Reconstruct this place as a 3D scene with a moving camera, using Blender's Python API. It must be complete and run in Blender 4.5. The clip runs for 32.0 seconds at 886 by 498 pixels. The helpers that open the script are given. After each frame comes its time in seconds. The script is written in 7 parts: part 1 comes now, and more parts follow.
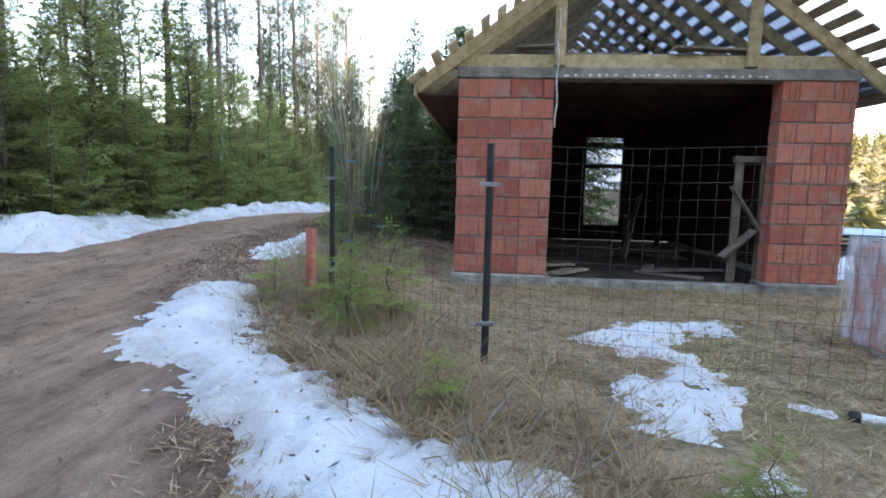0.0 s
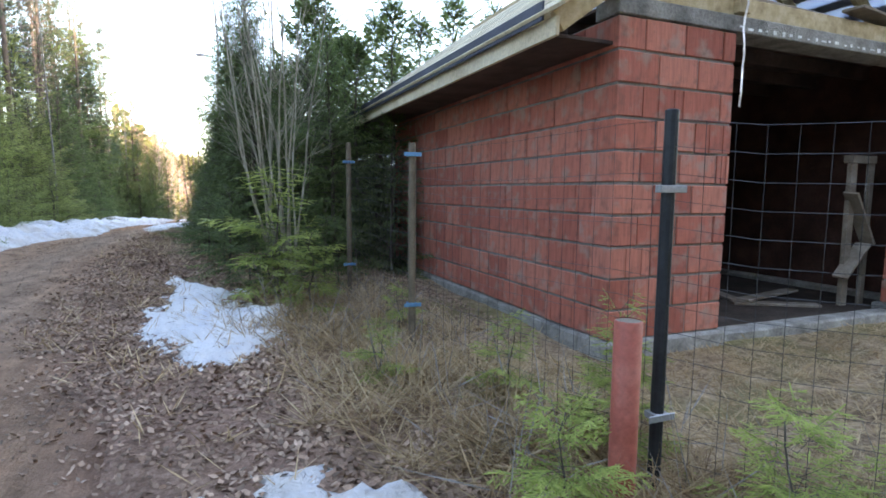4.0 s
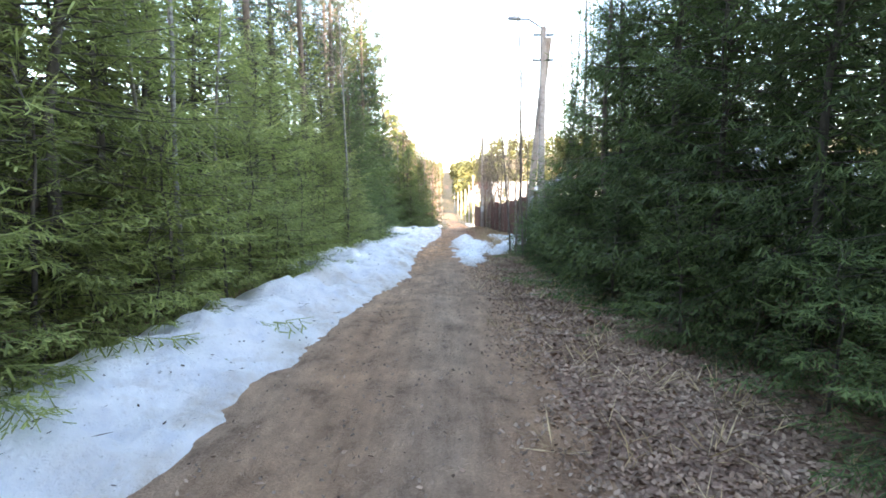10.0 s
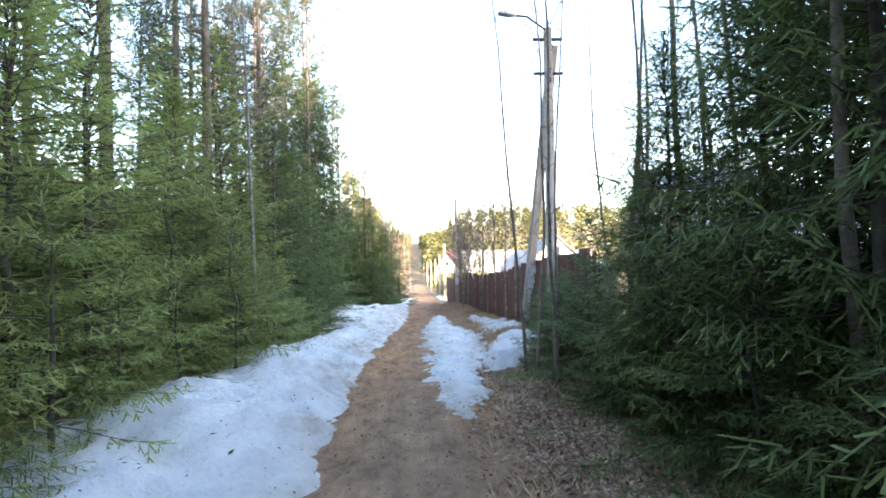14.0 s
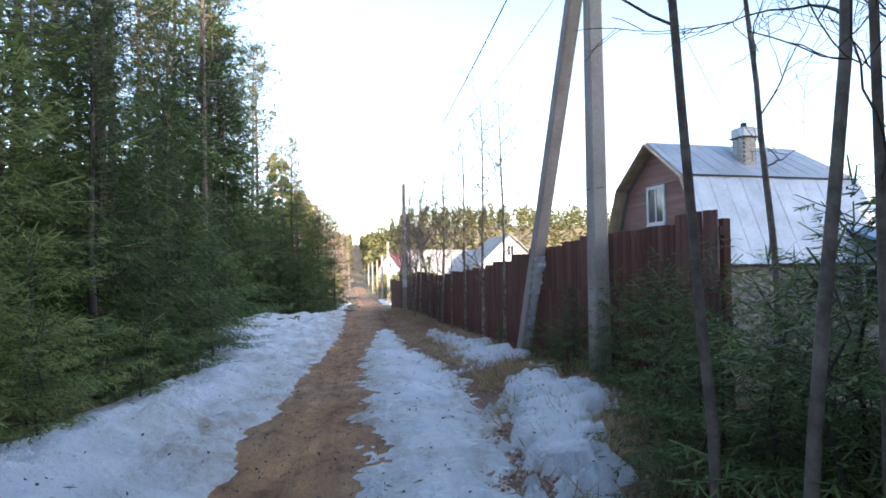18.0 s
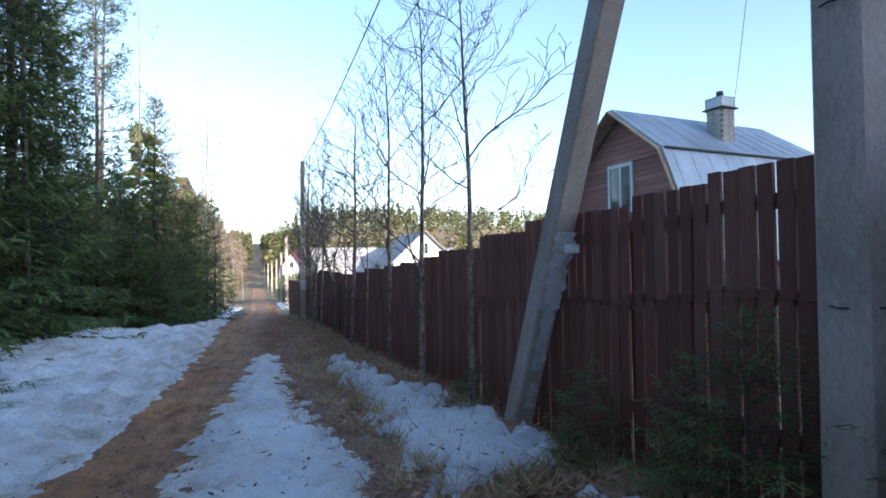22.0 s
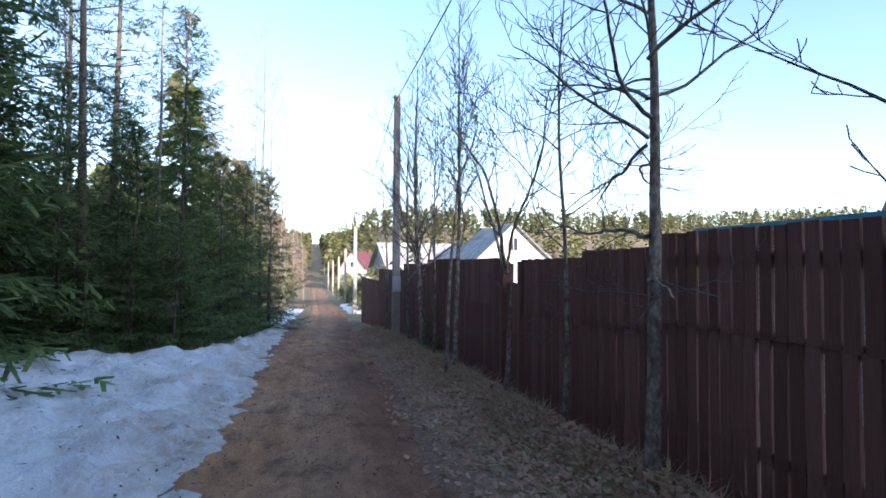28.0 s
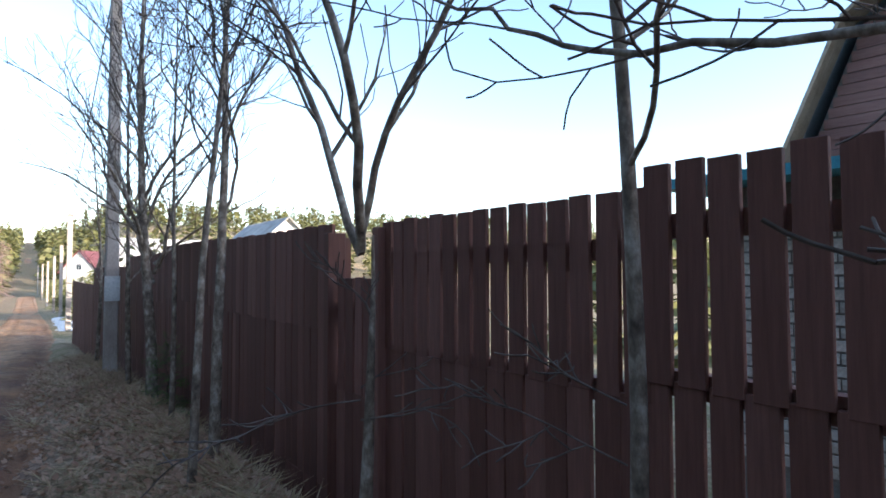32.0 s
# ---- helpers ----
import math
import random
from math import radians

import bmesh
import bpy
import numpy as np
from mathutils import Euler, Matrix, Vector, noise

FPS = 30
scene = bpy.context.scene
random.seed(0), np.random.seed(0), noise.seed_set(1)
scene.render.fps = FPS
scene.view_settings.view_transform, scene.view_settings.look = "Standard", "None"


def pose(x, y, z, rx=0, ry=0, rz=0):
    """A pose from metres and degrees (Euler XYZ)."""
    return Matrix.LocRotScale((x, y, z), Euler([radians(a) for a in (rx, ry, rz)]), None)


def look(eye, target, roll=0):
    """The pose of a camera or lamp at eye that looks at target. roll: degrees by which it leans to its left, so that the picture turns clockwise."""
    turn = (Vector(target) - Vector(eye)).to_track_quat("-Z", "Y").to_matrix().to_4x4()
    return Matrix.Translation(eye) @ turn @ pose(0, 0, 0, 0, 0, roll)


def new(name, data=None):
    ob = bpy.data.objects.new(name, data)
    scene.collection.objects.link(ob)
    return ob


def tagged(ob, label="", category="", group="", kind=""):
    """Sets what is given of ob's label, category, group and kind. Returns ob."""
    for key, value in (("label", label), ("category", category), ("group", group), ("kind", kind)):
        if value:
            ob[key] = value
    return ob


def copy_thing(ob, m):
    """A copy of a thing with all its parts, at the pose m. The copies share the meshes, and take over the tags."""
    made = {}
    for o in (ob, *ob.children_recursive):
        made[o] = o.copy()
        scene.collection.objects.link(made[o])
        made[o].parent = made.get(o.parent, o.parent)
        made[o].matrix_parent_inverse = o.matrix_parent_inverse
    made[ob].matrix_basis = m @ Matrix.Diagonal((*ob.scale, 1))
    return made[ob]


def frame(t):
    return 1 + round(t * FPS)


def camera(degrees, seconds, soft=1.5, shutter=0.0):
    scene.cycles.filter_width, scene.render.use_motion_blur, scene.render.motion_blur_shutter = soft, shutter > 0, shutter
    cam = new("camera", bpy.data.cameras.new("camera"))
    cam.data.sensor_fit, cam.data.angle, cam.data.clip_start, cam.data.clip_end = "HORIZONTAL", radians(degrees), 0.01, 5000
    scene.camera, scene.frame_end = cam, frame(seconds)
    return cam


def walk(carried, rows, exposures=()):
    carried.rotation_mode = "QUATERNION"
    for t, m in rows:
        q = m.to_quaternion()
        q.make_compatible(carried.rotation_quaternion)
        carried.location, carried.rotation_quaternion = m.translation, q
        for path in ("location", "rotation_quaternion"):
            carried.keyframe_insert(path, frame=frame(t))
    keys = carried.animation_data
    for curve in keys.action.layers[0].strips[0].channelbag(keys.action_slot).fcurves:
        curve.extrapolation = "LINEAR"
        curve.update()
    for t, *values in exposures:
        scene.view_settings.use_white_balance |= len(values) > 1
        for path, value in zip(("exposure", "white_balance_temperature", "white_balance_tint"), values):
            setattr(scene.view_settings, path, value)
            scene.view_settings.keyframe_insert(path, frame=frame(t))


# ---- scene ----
cam = camera(78.3, 32.0, 1.7)
METRES, EYE, TILT, LEAN, TURN = 39.0, 1.24, 0.0, 0.0, 4.1
ROWS = [
    (0.0, 0.0, 0.0, 0.0, 0.16, -6.87, -1.31),
    (0.5, -0.0089, 0.006, 0.001, -9.09, -6.4, -1.26),
    (1.0, -0.0171, 0.0168, 0.0008, -14.62, -6.46, -1.12),
    (1.5, -0.0248, 0.0264, 0.0008, -17.67, -6.28, -0.99),
    (2.0, -0.0312, 0.0395, -0.0005, -20.25, -6.26, -0.84),
    (2.5, -0.0391, 0.0527, -0.001, -22.39, -6.19, -0.81),
    (4.5, -0.0825, 0.1137, 0.001, -26.94, -5.98, -0.46),
    (5.0, -0.0916, 0.1281, 0.0018, -23.47, -5.98, -0.48),
    (5.5, -0.0996, 0.1426, 0.0024, -18.01, -5.96, -0.61),
    (6.0, -0.1043, 0.1557, 0.0032, -13.74, -5.91, -0.61),
    (6.5, -0.1084, 0.1711, 0.0034, -11.23, -6.0, -0.43),
    (7.0, -0.1116, 0.186, 0.004, -9.07, -5.96, -0.47),
    (7.5, -0.1143, 0.2026, 0.0039, -7.2, -5.98, -0.35),
    (8.0, -0.1161, 0.2172, 0.0041, -4.78, -5.94, -0.39),
    (8.5, -0.1152, 0.234, 0.004, -4.25, -5.92, -0.12),
    (9.0, -0.1159, 0.2503, 0.0047, -3.88, -5.91, -0.13),
    (9.5, -0.1144, 0.2681, 0.0048, -3.61, -5.87, 0.09),
    (10.0, -0.1138, 0.2853, 0.005, -3.25, -5.9, 0.19),
    (10.5, -0.1117, 0.3031, 0.0052, -3.1, -5.83, 0.28),
    (11.0, -0.1113, 0.321, 0.0055, -2.9, -5.8, 0.24),
    (11.5, -0.11, 0.3388, 0.0053, -2.81, -5.77, 0.38),
    (12.0, -0.1091, 0.3557, 0.0052, -2.69, -5.73, 0.33),
    (12.5, -0.1079, 0.373, 0.0052, -2.72, -5.68, 0.47),
    (13.0, -0.1075, 0.3895, 0.0058, -2.67, -5.67, 0.53),
    (13.2, -0.107, 0.3963, 0.0057, -2.67, -5.6, 0.6),
    (13.3, -0.1066, 0.3998, 0.0056, -4.6, -2.2, 0.7),
    (13.4, -0.1061, 0.4031, 0.0055, -6.5, 1.3, 0.8),
    (13.5, -0.1057, 0.4064, 0.0055, -6.58, 1.39, 0.84),
    (14.0, -0.1039, 0.4224, 0.0049, -6.5, 1.45, 0.94),
    (14.5, -0.1016, 0.4389, 0.004, -7.85, 1.41, 1.06),
    (16.5, -0.0917, 0.5059, 0.0006, -11.89, 1.53, 1.05),
    (17.0, -0.0916, 0.5218, 0.0002, -11.93, 1.57, 0.93),
    (17.5, -0.0922, 0.5385, 0.0003, -12.21, 1.61, 0.88),
    (18.0, -0.0933, 0.5529, -0.0002, -12.65, 1.62, 0.82),
    (18.5, -0.0939, 0.5675, -0.0006, -13.53, 1.6, 0.8),
    (19.0, -0.0944, 0.5817, -0.0006, -14.01, 1.58, 0.77),
    (19.5, -0.0926, 0.5962, -0.0015, -15.6, 1.57, 0.89),
    (20.0, -0.0904, 0.6094, -0.0017, -16.89, 1.62, 0.76),
    (20.5, -0.0852, 0.6226, -0.003, -19.41, 1.63, 1.0),
    (21.0, -0.0806, 0.6352, -0.0032, -20.9, 1.59, 0.9),
    (21.5, -0.0744, 0.649, -0.0034, -22.37, 1.63, 0.96),
    (22.0, -0.0711, 0.6624, -0.0032, -22.43, 1.55, 0.67),
    (22.5, -0.0678, 0.678, -0.0033, -22.41, 1.59, 0.57),
    (23.0, -0.0655, 0.6925, -0.0038, -22.32, 1.64, 0.46),
    (23.5, -0.0634, 0.7079, -0.0038, -22.3, 1.68, 0.44),
    (24.0, -0.0615, 0.723, -0.0051, -22.01, 1.75, 0.26),
    (24.5, -0.0586, 0.74, -0.0062, -21.2, 1.66, 0.32),
    (25.0, -0.0577, 0.7566, -0.0069, -20.16, 1.63, 0.17),
    (25.5, -0.0589, 0.7739, -0.0078, -18.59, 1.6, -0.01),
    (26.0, -0.059, 0.7912, -0.0089, -17.47, 1.67, -0.07),
    (26.5, -0.0615, 0.8089, -0.0098, -16.61, 1.66, -0.22),
    (28.5, -0.0676, 0.8722, -0.0121, -16.88, 1.9, -0.3),
    (29.0, -0.0682, 0.8853, -0.0135, -19.04, 1.88, -0.28),
    (29.5, -0.0638, 0.8912, -0.0143, -26.86, 2.3, 0.02),
    (30.0, -0.054, 0.9011, -0.015, -36.22, 1.97, 0.73),
    (30.5, -0.0462, 0.9111, -0.0144, -41.29, 1.97, 0.93),
    (31.0, -0.0426, 0.923, -0.0139, -41.9, 1.96, 0.61),
    (31.5, -0.0385, 0.9348, -0.014, -41.75, 2.09, 0.48),
    (32.0, -0.037, 0.9478, -0.0148, -40.69, 2.07, 0.23),
]
EXPOSURE = ((0.0, 3.0, 7150, 20), (2.0, 3.15, 7250, 21), (4.5, 3.1, 7200, 20), (6.0, 3.2, 7050, 18), (11.0, 3.3, 7150, 16), (14.0, 3.0, 6850, 16), (17.0, 2.35, 6550, 18), (19.0, 1.9, 6250, 17), (21.0, 1.6, 5850, 15), (24.0, 1.68, 5650, 15), (29.0, 1.68, 5700, 16), (32.0, 1.98, 5950, 13))
walk(cam, [(t, pose(0, 0, EYE, TILT, LEAN, TURN) @ pose(METRES * x, METRES * y, METRES * z, 90 + pitch, roll, yaw)) for t, x, y, z, yaw, pitch, roll in ROWS], EXPOSURE)


# ================= light and world =================
world = bpy.data.worlds.new("world")
scene.world = world
world.use_nodes = True
wn, wl = world.node_tree.nodes, world.node_tree.links
sky = wn.new("ShaderNodeTexSky")
sky.sky_type, sky.sun_disc = "NISHITA", False
SUN_EL, SUN_AZ = radians(13.5), radians(152)   # azimuth clockwise from +y
sky.sun_elevation, sky.sun_rotation = SUN_EL, SUN_AZ
sky.air_density, sky.dust_density, sky.ozone_density = 1.0, 0.6, 1.0
wn["Background"].inputs["Strength"].default_value = 0.15
wl.new(sky.outputs[0], wn["Background"].inputs["Color"])
sun = new("sun", bpy.data.lights.new("sun", "SUN"))
sun.data.energy, sun.data.angle, sun.data.color = 3.2, radians(0.6), (1.0, 0.86, 0.68)
to_sun = Vector((math.sin(SUN_AZ) * math.cos(SUN_EL), math.cos(SUN_AZ) * math.cos(SUN_EL), math.sin(SUN_EL)))
sun.matrix_world = look(to_sun * 60, (0, 0, 0))


# ================= materials =================
def material(name, rough=0.8, metal=0.0):
    m = bpy.data.materials.new(name)
    m.use_nodes = True
    p = m.node_tree.nodes["Principled BSDF"]
    p.inputs["Roughness"].default_value, p.inputs["Metallic"].default_value = rough, metal
    p.inputs["Specular IOR Level"].default_value = 0.3
    return m, m.node_tree.nodes, m.node_tree.links, p


def ramp(nodes, links, source, stops):
    r = nodes.new("ShaderNodeValToRGB")
    while len(r.color_ramp.elements) < len(stops):
        r.color_ramp.elements.new(0.5)
    for e, (at, c) in zip(r.color_ramp.elements, stops):
        e.position, e.color = at, (*c, 1)
    links.new(source, r.inputs[0])
    return r.outputs[0]


def noise_tex(nodes, links, scale, detail=6, rough=0.6, stretch=None, coord="Object"):
    tc = nodes.new("ShaderNodeTexCoord")
    mp = nodes.new("ShaderNodeMapping")
    links.new(tc.outputs[coord], mp.inputs[0])
    if stretch:
        mp.inputs["Scale"].default_value = stretch
    n = nodes.new("ShaderNodeTexNoise")
    n.inputs["Scale"].default_value, n.inputs["Detail"].default_value, n.inputs["Roughness"].default_value = scale, detail, rough
    links.new(mp.outputs[0], n.inputs["Vector"])
    return n.outputs["Fac"]


def mix(nodes, links, fac, a, b, mode="MIX"):
    m = nodes.new("ShaderNodeMix")
    m.data_type, m.blend_type = "RGBA", mode
    for v, i in ((fac, 0), (a, 6), (b, 7)):
        if isinstance(v, (int, float)):
            m.inputs[i].default_value = v
        elif isinstance(v, tuple):
            m.inputs[i].default_value = (*v, 1)
        else:
            links.new(v, m.inputs[i])
    return m.outputs[2]


def bump(nodes, links, p, source, strength=0.4, dist=0.01):
    b = nodes.new("ShaderNodeBump")
    b.inputs["Strength"].default_value, b.inputs["Distance"].default_value = strength, dist
    links.new(source, b.inputs["Height"])
    links.new(b.outputs[0], p.inputs["Normal"])


def rough_map(nodes, links, p, source, lo, hi):
    r = nodes.new("ShaderNodeMapRange")
    r.inputs["To Min"].default_value, r.inputs["To Max"].default_value = lo, hi
    links.new(source, r.inputs[0])
    links.new(r.outputs[0], p.inputs["Roughness"])


def mottled(name, c0, c1, c2, scale=6.0, fine=60.0, rough=0.85, metal=0.0, b=0.35, dist=0.01, stretch=None, vary=0.15, island=False, coord="Object"):
    """Three tones over two scales of noise, with relief, and a shift from piece to piece."""
    m, n, l, p = material(name, rough, metal)
    big = noise_tex(n, l, scale, 5, 0.6, stretch, coord)
    small = noise_tex(n, l, fine, 4, 0.7, stretch, coord)
    col = ramp(n, l, big, [(0.3, c0), (0.5, c1), (0.7, c2)])
    shade = ramp(n, l, small, [(0.25, (0.72, 0.72, 0.72)), (0.75, (1.18, 1.18, 1.18))])
    col = mix(n, l, 1.0, col, shade, "MULTIPLY")
    if vary:
        if island:
            rnd = n.new("ShaderNodeNewGeometry").outputs["Random Per Island"]
        else:
            rnd = n.new("ShaderNodeObjectInfo").outputs["Random"]
        tone = ramp(n, l, rnd, [(0, (1 - vary,) * 3), (1, (1 + vary,) * 3)])
        col = mix(n, l, 1.0, col, tone, "MULTIPLY")
    l.new(col, p.inputs["Base Color"])
    rough_map(n, l, p, small, rough - 0.1, min(1, rough + 0.1))
    if b:
        bump(n, l, p, small, b, dist)
    return m


def foliage(name, dark, mid, light, thin=0.45):
    """Needles or leaves: each spray takes its own tone, and light passes through a little."""
    m, n, l, p = material(name, 0.55)
    p.inputs["Specular IOR Level"].default_value = 0.25
    geo = n.new("ShaderNodeNewGeometry")
    big = noise_tex(n, l, 0.9, 3, 0.5)
    f = n.new("ShaderNodeMath")
    f.operation = "MULTIPLY_ADD"
    l.new(geo.outputs["Random Per Island"], f.inputs[0])
    f.inputs[1].default_value = 0.6
    g = n.new("ShaderNodeMath")
    g.operation = "MULTIPLY_ADD"
    l.new(big, g.inputs[0])
    g.inputs[1].default_value, g.inputs[2].default_value = 0.9, -0.25
    l.new(g.outputs[0], f.inputs[2])
    # Paler outer shoots are young growth; the crown's inner shade is painted in too.
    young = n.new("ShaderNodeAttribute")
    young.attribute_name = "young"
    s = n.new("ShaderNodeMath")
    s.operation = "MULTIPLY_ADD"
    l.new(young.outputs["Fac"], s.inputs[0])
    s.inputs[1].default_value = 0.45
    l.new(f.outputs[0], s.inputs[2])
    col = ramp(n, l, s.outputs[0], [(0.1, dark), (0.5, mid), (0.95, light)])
    hue = n.new("ShaderNodeHueSaturation")
    oi = n.new("ShaderNodeObjectInfo")
    r = n.new("ShaderNodeMapRange")
    r.inputs["To Min"].default_value, r.inputs["To Max"].default_value = 0.78, 1.22
    l.new(oi.outputs["Random"], r.inputs[0])
    l.new(r.outputs[0], hue.inputs["Value"])
    l.new(col, hue.inputs["Color"])
    l.new(hue.outputs[0], p.inputs["Base Color"])
    t = n.new("ShaderNodeBsdfTranslucent")
    l.new(hue.outputs[0], t.inputs[0])
    ms = n.new("ShaderNodeMixShader")
    ms.inputs[0].default_value = thin
    l.new(p.outputs[0], ms.inputs[1])
    l.new(t.outputs[0], ms.inputs[2])
    l.new(ms.outputs[0], n["Material Output"].inputs[0])
    return m


M_NEEDLE = foliage("spruce_needles", (0.088, 0.106, 0.042), (0.25, 0.295, 0.1), (0.45, 0.49, 0.17), 0.5)
# Darker copy of the needle colour; tree shade is put into its tones.
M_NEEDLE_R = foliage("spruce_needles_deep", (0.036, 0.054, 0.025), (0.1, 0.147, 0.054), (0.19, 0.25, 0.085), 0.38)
M_PINE = foliage("pine_needles", (0.05, 0.075, 0.055), (0.1, 0.135, 0.085), (0.18, 0.2, 0.1))
# Pine needles again in brighter, yellower tones, with sunlight put into the colour.
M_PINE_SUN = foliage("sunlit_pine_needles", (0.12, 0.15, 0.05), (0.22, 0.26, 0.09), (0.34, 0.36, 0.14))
M_YOUNG = foliage("young_spruce_needles", (0.12, 0.16, 0.04), (0.24, 0.3, 0.075), (0.38, 0.43, 0.12))
M_FARWOOD = foliage("far_wood", (0.1, 0.11, 0.045), (0.18, 0.18, 0.07), (0.27, 0.25, 0.105), 0.2)
M_DEADTWIG = mottled("dead_twigs", (0.19, 0.165, 0.14), (0.3, 0.265, 0.23), (0.4, 0.37, 0.33), 8, 60, b=0)
M_BARK = mottled("grey_bark", (0.06, 0.05, 0.04), (0.11, 0.092, 0.075), (0.18, 0.16, 0.135), 7, 45, b=0.6, dist=0.006, stretch=(1, 1, 0.35))
M_BARK_SAP = mottled("sapling_bark", (0.08, 0.06, 0.046), (0.235, 0.18, 0.138), (0.5, 0.43, 0.36), 20, 110, b=0.5, dist=0.004, stretch=(1, 1, 0.6))
M_ALDER = mottled("alder_bark", (0.12, 0.095, 0.078), (0.22, 0.175, 0.145), (0.34, 0.28, 0.235), 9, 60, b=0.4, dist=0.004)
M_TWIG = mottled("twig_bark", (0.105, 0.08, 0.068), (0.17, 0.13, 0.112), (0.245, 0.19, 0.163), 8, 60, b=0)
M_RUBBER_PIPE = mottled("dark_rubber", (0.02, 0.018, 0.016), (0.035, 0.03, 0.028), (0.06, 0.05, 0.045), 20, 120, 0.8)
M_SLEEVE = mottled("soiled_white_plastic", (0.42, 0.42, 0.38), (0.62, 0.63, 0.6), (0.72, 0.73, 0.7), 14, 90, 0.55)
M_RUST_PIPE = mottled("rusty_pipe", (0.06, 0.03, 0.022), (0.12, 0.06, 0.04), (0.17, 0.09, 0.06), 16, 90, 0.8)
M_TWIG_RED = mottled("birch_twigs", (0.2, 0.12, 0.1), (0.3, 0.2, 0.17), (0.42, 0.33, 0.28), 3, 40, b=0)
M_PINEBARK = mottled("pine_bark", (0.09, 0.072, 0.06), (0.16, 0.125, 0.1), (0.25, 0.2, 0.16), 5, 30, b=0.7, dist=0.01, stretch=(1, 1, 0.4))
M_BIRCH = mottled("birch_bark", (0.1, 0.09, 0.08), (0.25, 0.235, 0.21), (0.38, 0.37, 0.33), 5, 25, b=0.3, dist=0.004, stretch=(1, 1, 3))
M_WILLOW = mottled("willow_bark", (0.17, 0.155, 0.115), (0.3, 0.275, 0.2), (0.42, 0.39, 0.3), 6, 40, b=0.4, dist=0.004)
M_LUMBER = mottled("fresh_lumber", (0.33, 0.24, 0.13), (0.48, 0.37, 0.21), (0.58, 0.47, 0.3), 3, 40, b=0.2, dist=0.003, stretch=(4, 1, 4))
M_OLDWOOD = mottled("weathered_boards", (0.16, 0.125, 0.09), (0.26, 0.21, 0.16), (0.36, 0.31, 0.25), 4, 50, b=0.4, dist=0.004)
M_BATTEN = mottled("pale_battens", (0.55, 0.45, 0.3), (0.7, 0.6, 0.42), (0.78, 0.7, 0.52), 3, 45, b=0.25, dist=0.003)
# Dark brown wood; shade under the eaves and ceiling is put into it too.
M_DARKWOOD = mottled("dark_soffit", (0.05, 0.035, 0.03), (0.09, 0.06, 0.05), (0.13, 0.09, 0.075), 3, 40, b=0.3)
M_CONCRETE = mottled("concrete", (0.16, 0.15, 0.135), (0.3, 0.285, 0.255), (0.44, 0.42, 0.38), 5, 40, b=0.8, dist=0.02)
M_POLE = mottled("pole_concrete", (0.33, 0.27, 0.23), (0.46, 0.39, 0.34), (0.56, 0.5, 0.45), 2.5, 55, b=0.45, dist=0.005, stretch=(1, 1, 0.5), vary=0.06)
M_MORTAR = mottled("mortar", (0.14, 0.13, 0.115), (0.23, 0.215, 0.19), (0.33, 0.31, 0.28), 5, 60, b=0.7, dist=0.008)
M_STEEL = mottled("dark_painted_steel", (0.02, 0.022, 0.024), (0.03, 0.034, 0.037), (0.05, 0.055, 0.06), 6, 60, 0.5, 0.3, b=0.15)
M_CLAMP = mottled("galvanised_steel", (0.3, 0.32, 0.34), (0.42, 0.44, 0.46), (0.5, 0.53, 0.55), 9, 60, 0.45, 0.7, b=0.1)
M_WIRE = mottled("fence_wire", (0.045, 0.048, 0.05), (0.075, 0.078, 0.082), (0.12, 0.124, 0.128), 9, 60, 0.45, 0.6, b=0)
M_REDPOST = mottled("red_plastic_pipe", (0.3, 0.075, 0.05), (0.38, 0.105, 0.075), (0.43, 0.16, 0.12), 4, 50, 0.5, b=0.1, dist=0.002)
M_WHITE = mottled("white_paint", (0.6, 0.6, 0.58), (0.74, 0.74, 0.72), (0.8, 0.8, 0.79), 4, 40, 0.55, b=0.1)
M_CLADDING = mottled("redbrown_cladding", (0.3, 0.155, 0.13), (0.38, 0.2, 0.168), (0.44, 0.245, 0.205), 2.5, 30, 0.75, b=0.2, dist=0.003, stretch=(1, 0.3, 4))
M_TRIM = mottled("ochre_bargeboard", (0.34, 0.25, 0.165), (0.46, 0.345, 0.235), (0.54, 0.42, 0.3), 3, 40, b=0.2)
M_ROOFSHEET = mottled("galvanised_roof", (0.32, 0.36, 0.4), (0.41, 0.45, 0.49), (0.5, 0.54, 0.58), 1.2, 25, 0.5, 0.35, b=0.1, dist=0.003)
M_ROOFBLUE = mottled("blue_grey_roof", (0.16, 0.27, 0.4), (0.26, 0.37, 0.48), (0.42, 0.5, 0.58), 1.5, 14, 0.5, 0.3, b=0.2, dist=0.01)
M_ROOFGREY = mottled("grey_slate_roof", (0.3, 0.28, 0.27), (0.42, 0.4, 0.38), (0.52, 0.5, 0.48), 1.0, 14, 0.8, b=0.2)
M_PALEBRICK = mottled("pale_brick", (0.42, 0.38, 0.33), (0.54, 0.5, 0.44), (0.62, 0.58, 0.53), 6, 50, 0.85, b=0.3, vary=0.14)
M_WALLWHITE = mottled("white_render", (0.6, 0.57, 0.52), (0.7, 0.67, 0.62), (0.76, 0.74, 0.7), 1, 20, 0.85, b=0.1)
M_WALLPINK = mottled("pink_render", (0.42, 0.25, 0.21), (0.48, 0.3, 0.25), (0.53, 0.35, 0.3), 1, 20, 0.85, b=0.1)
M_WALLOCHRE = mottled("ochre_boards", (0.3, 0.2, 0.07), (0.38, 0.27, 0.1), (0.44, 0.32, 0.14), 2, 30, 0.8, b=0.2)
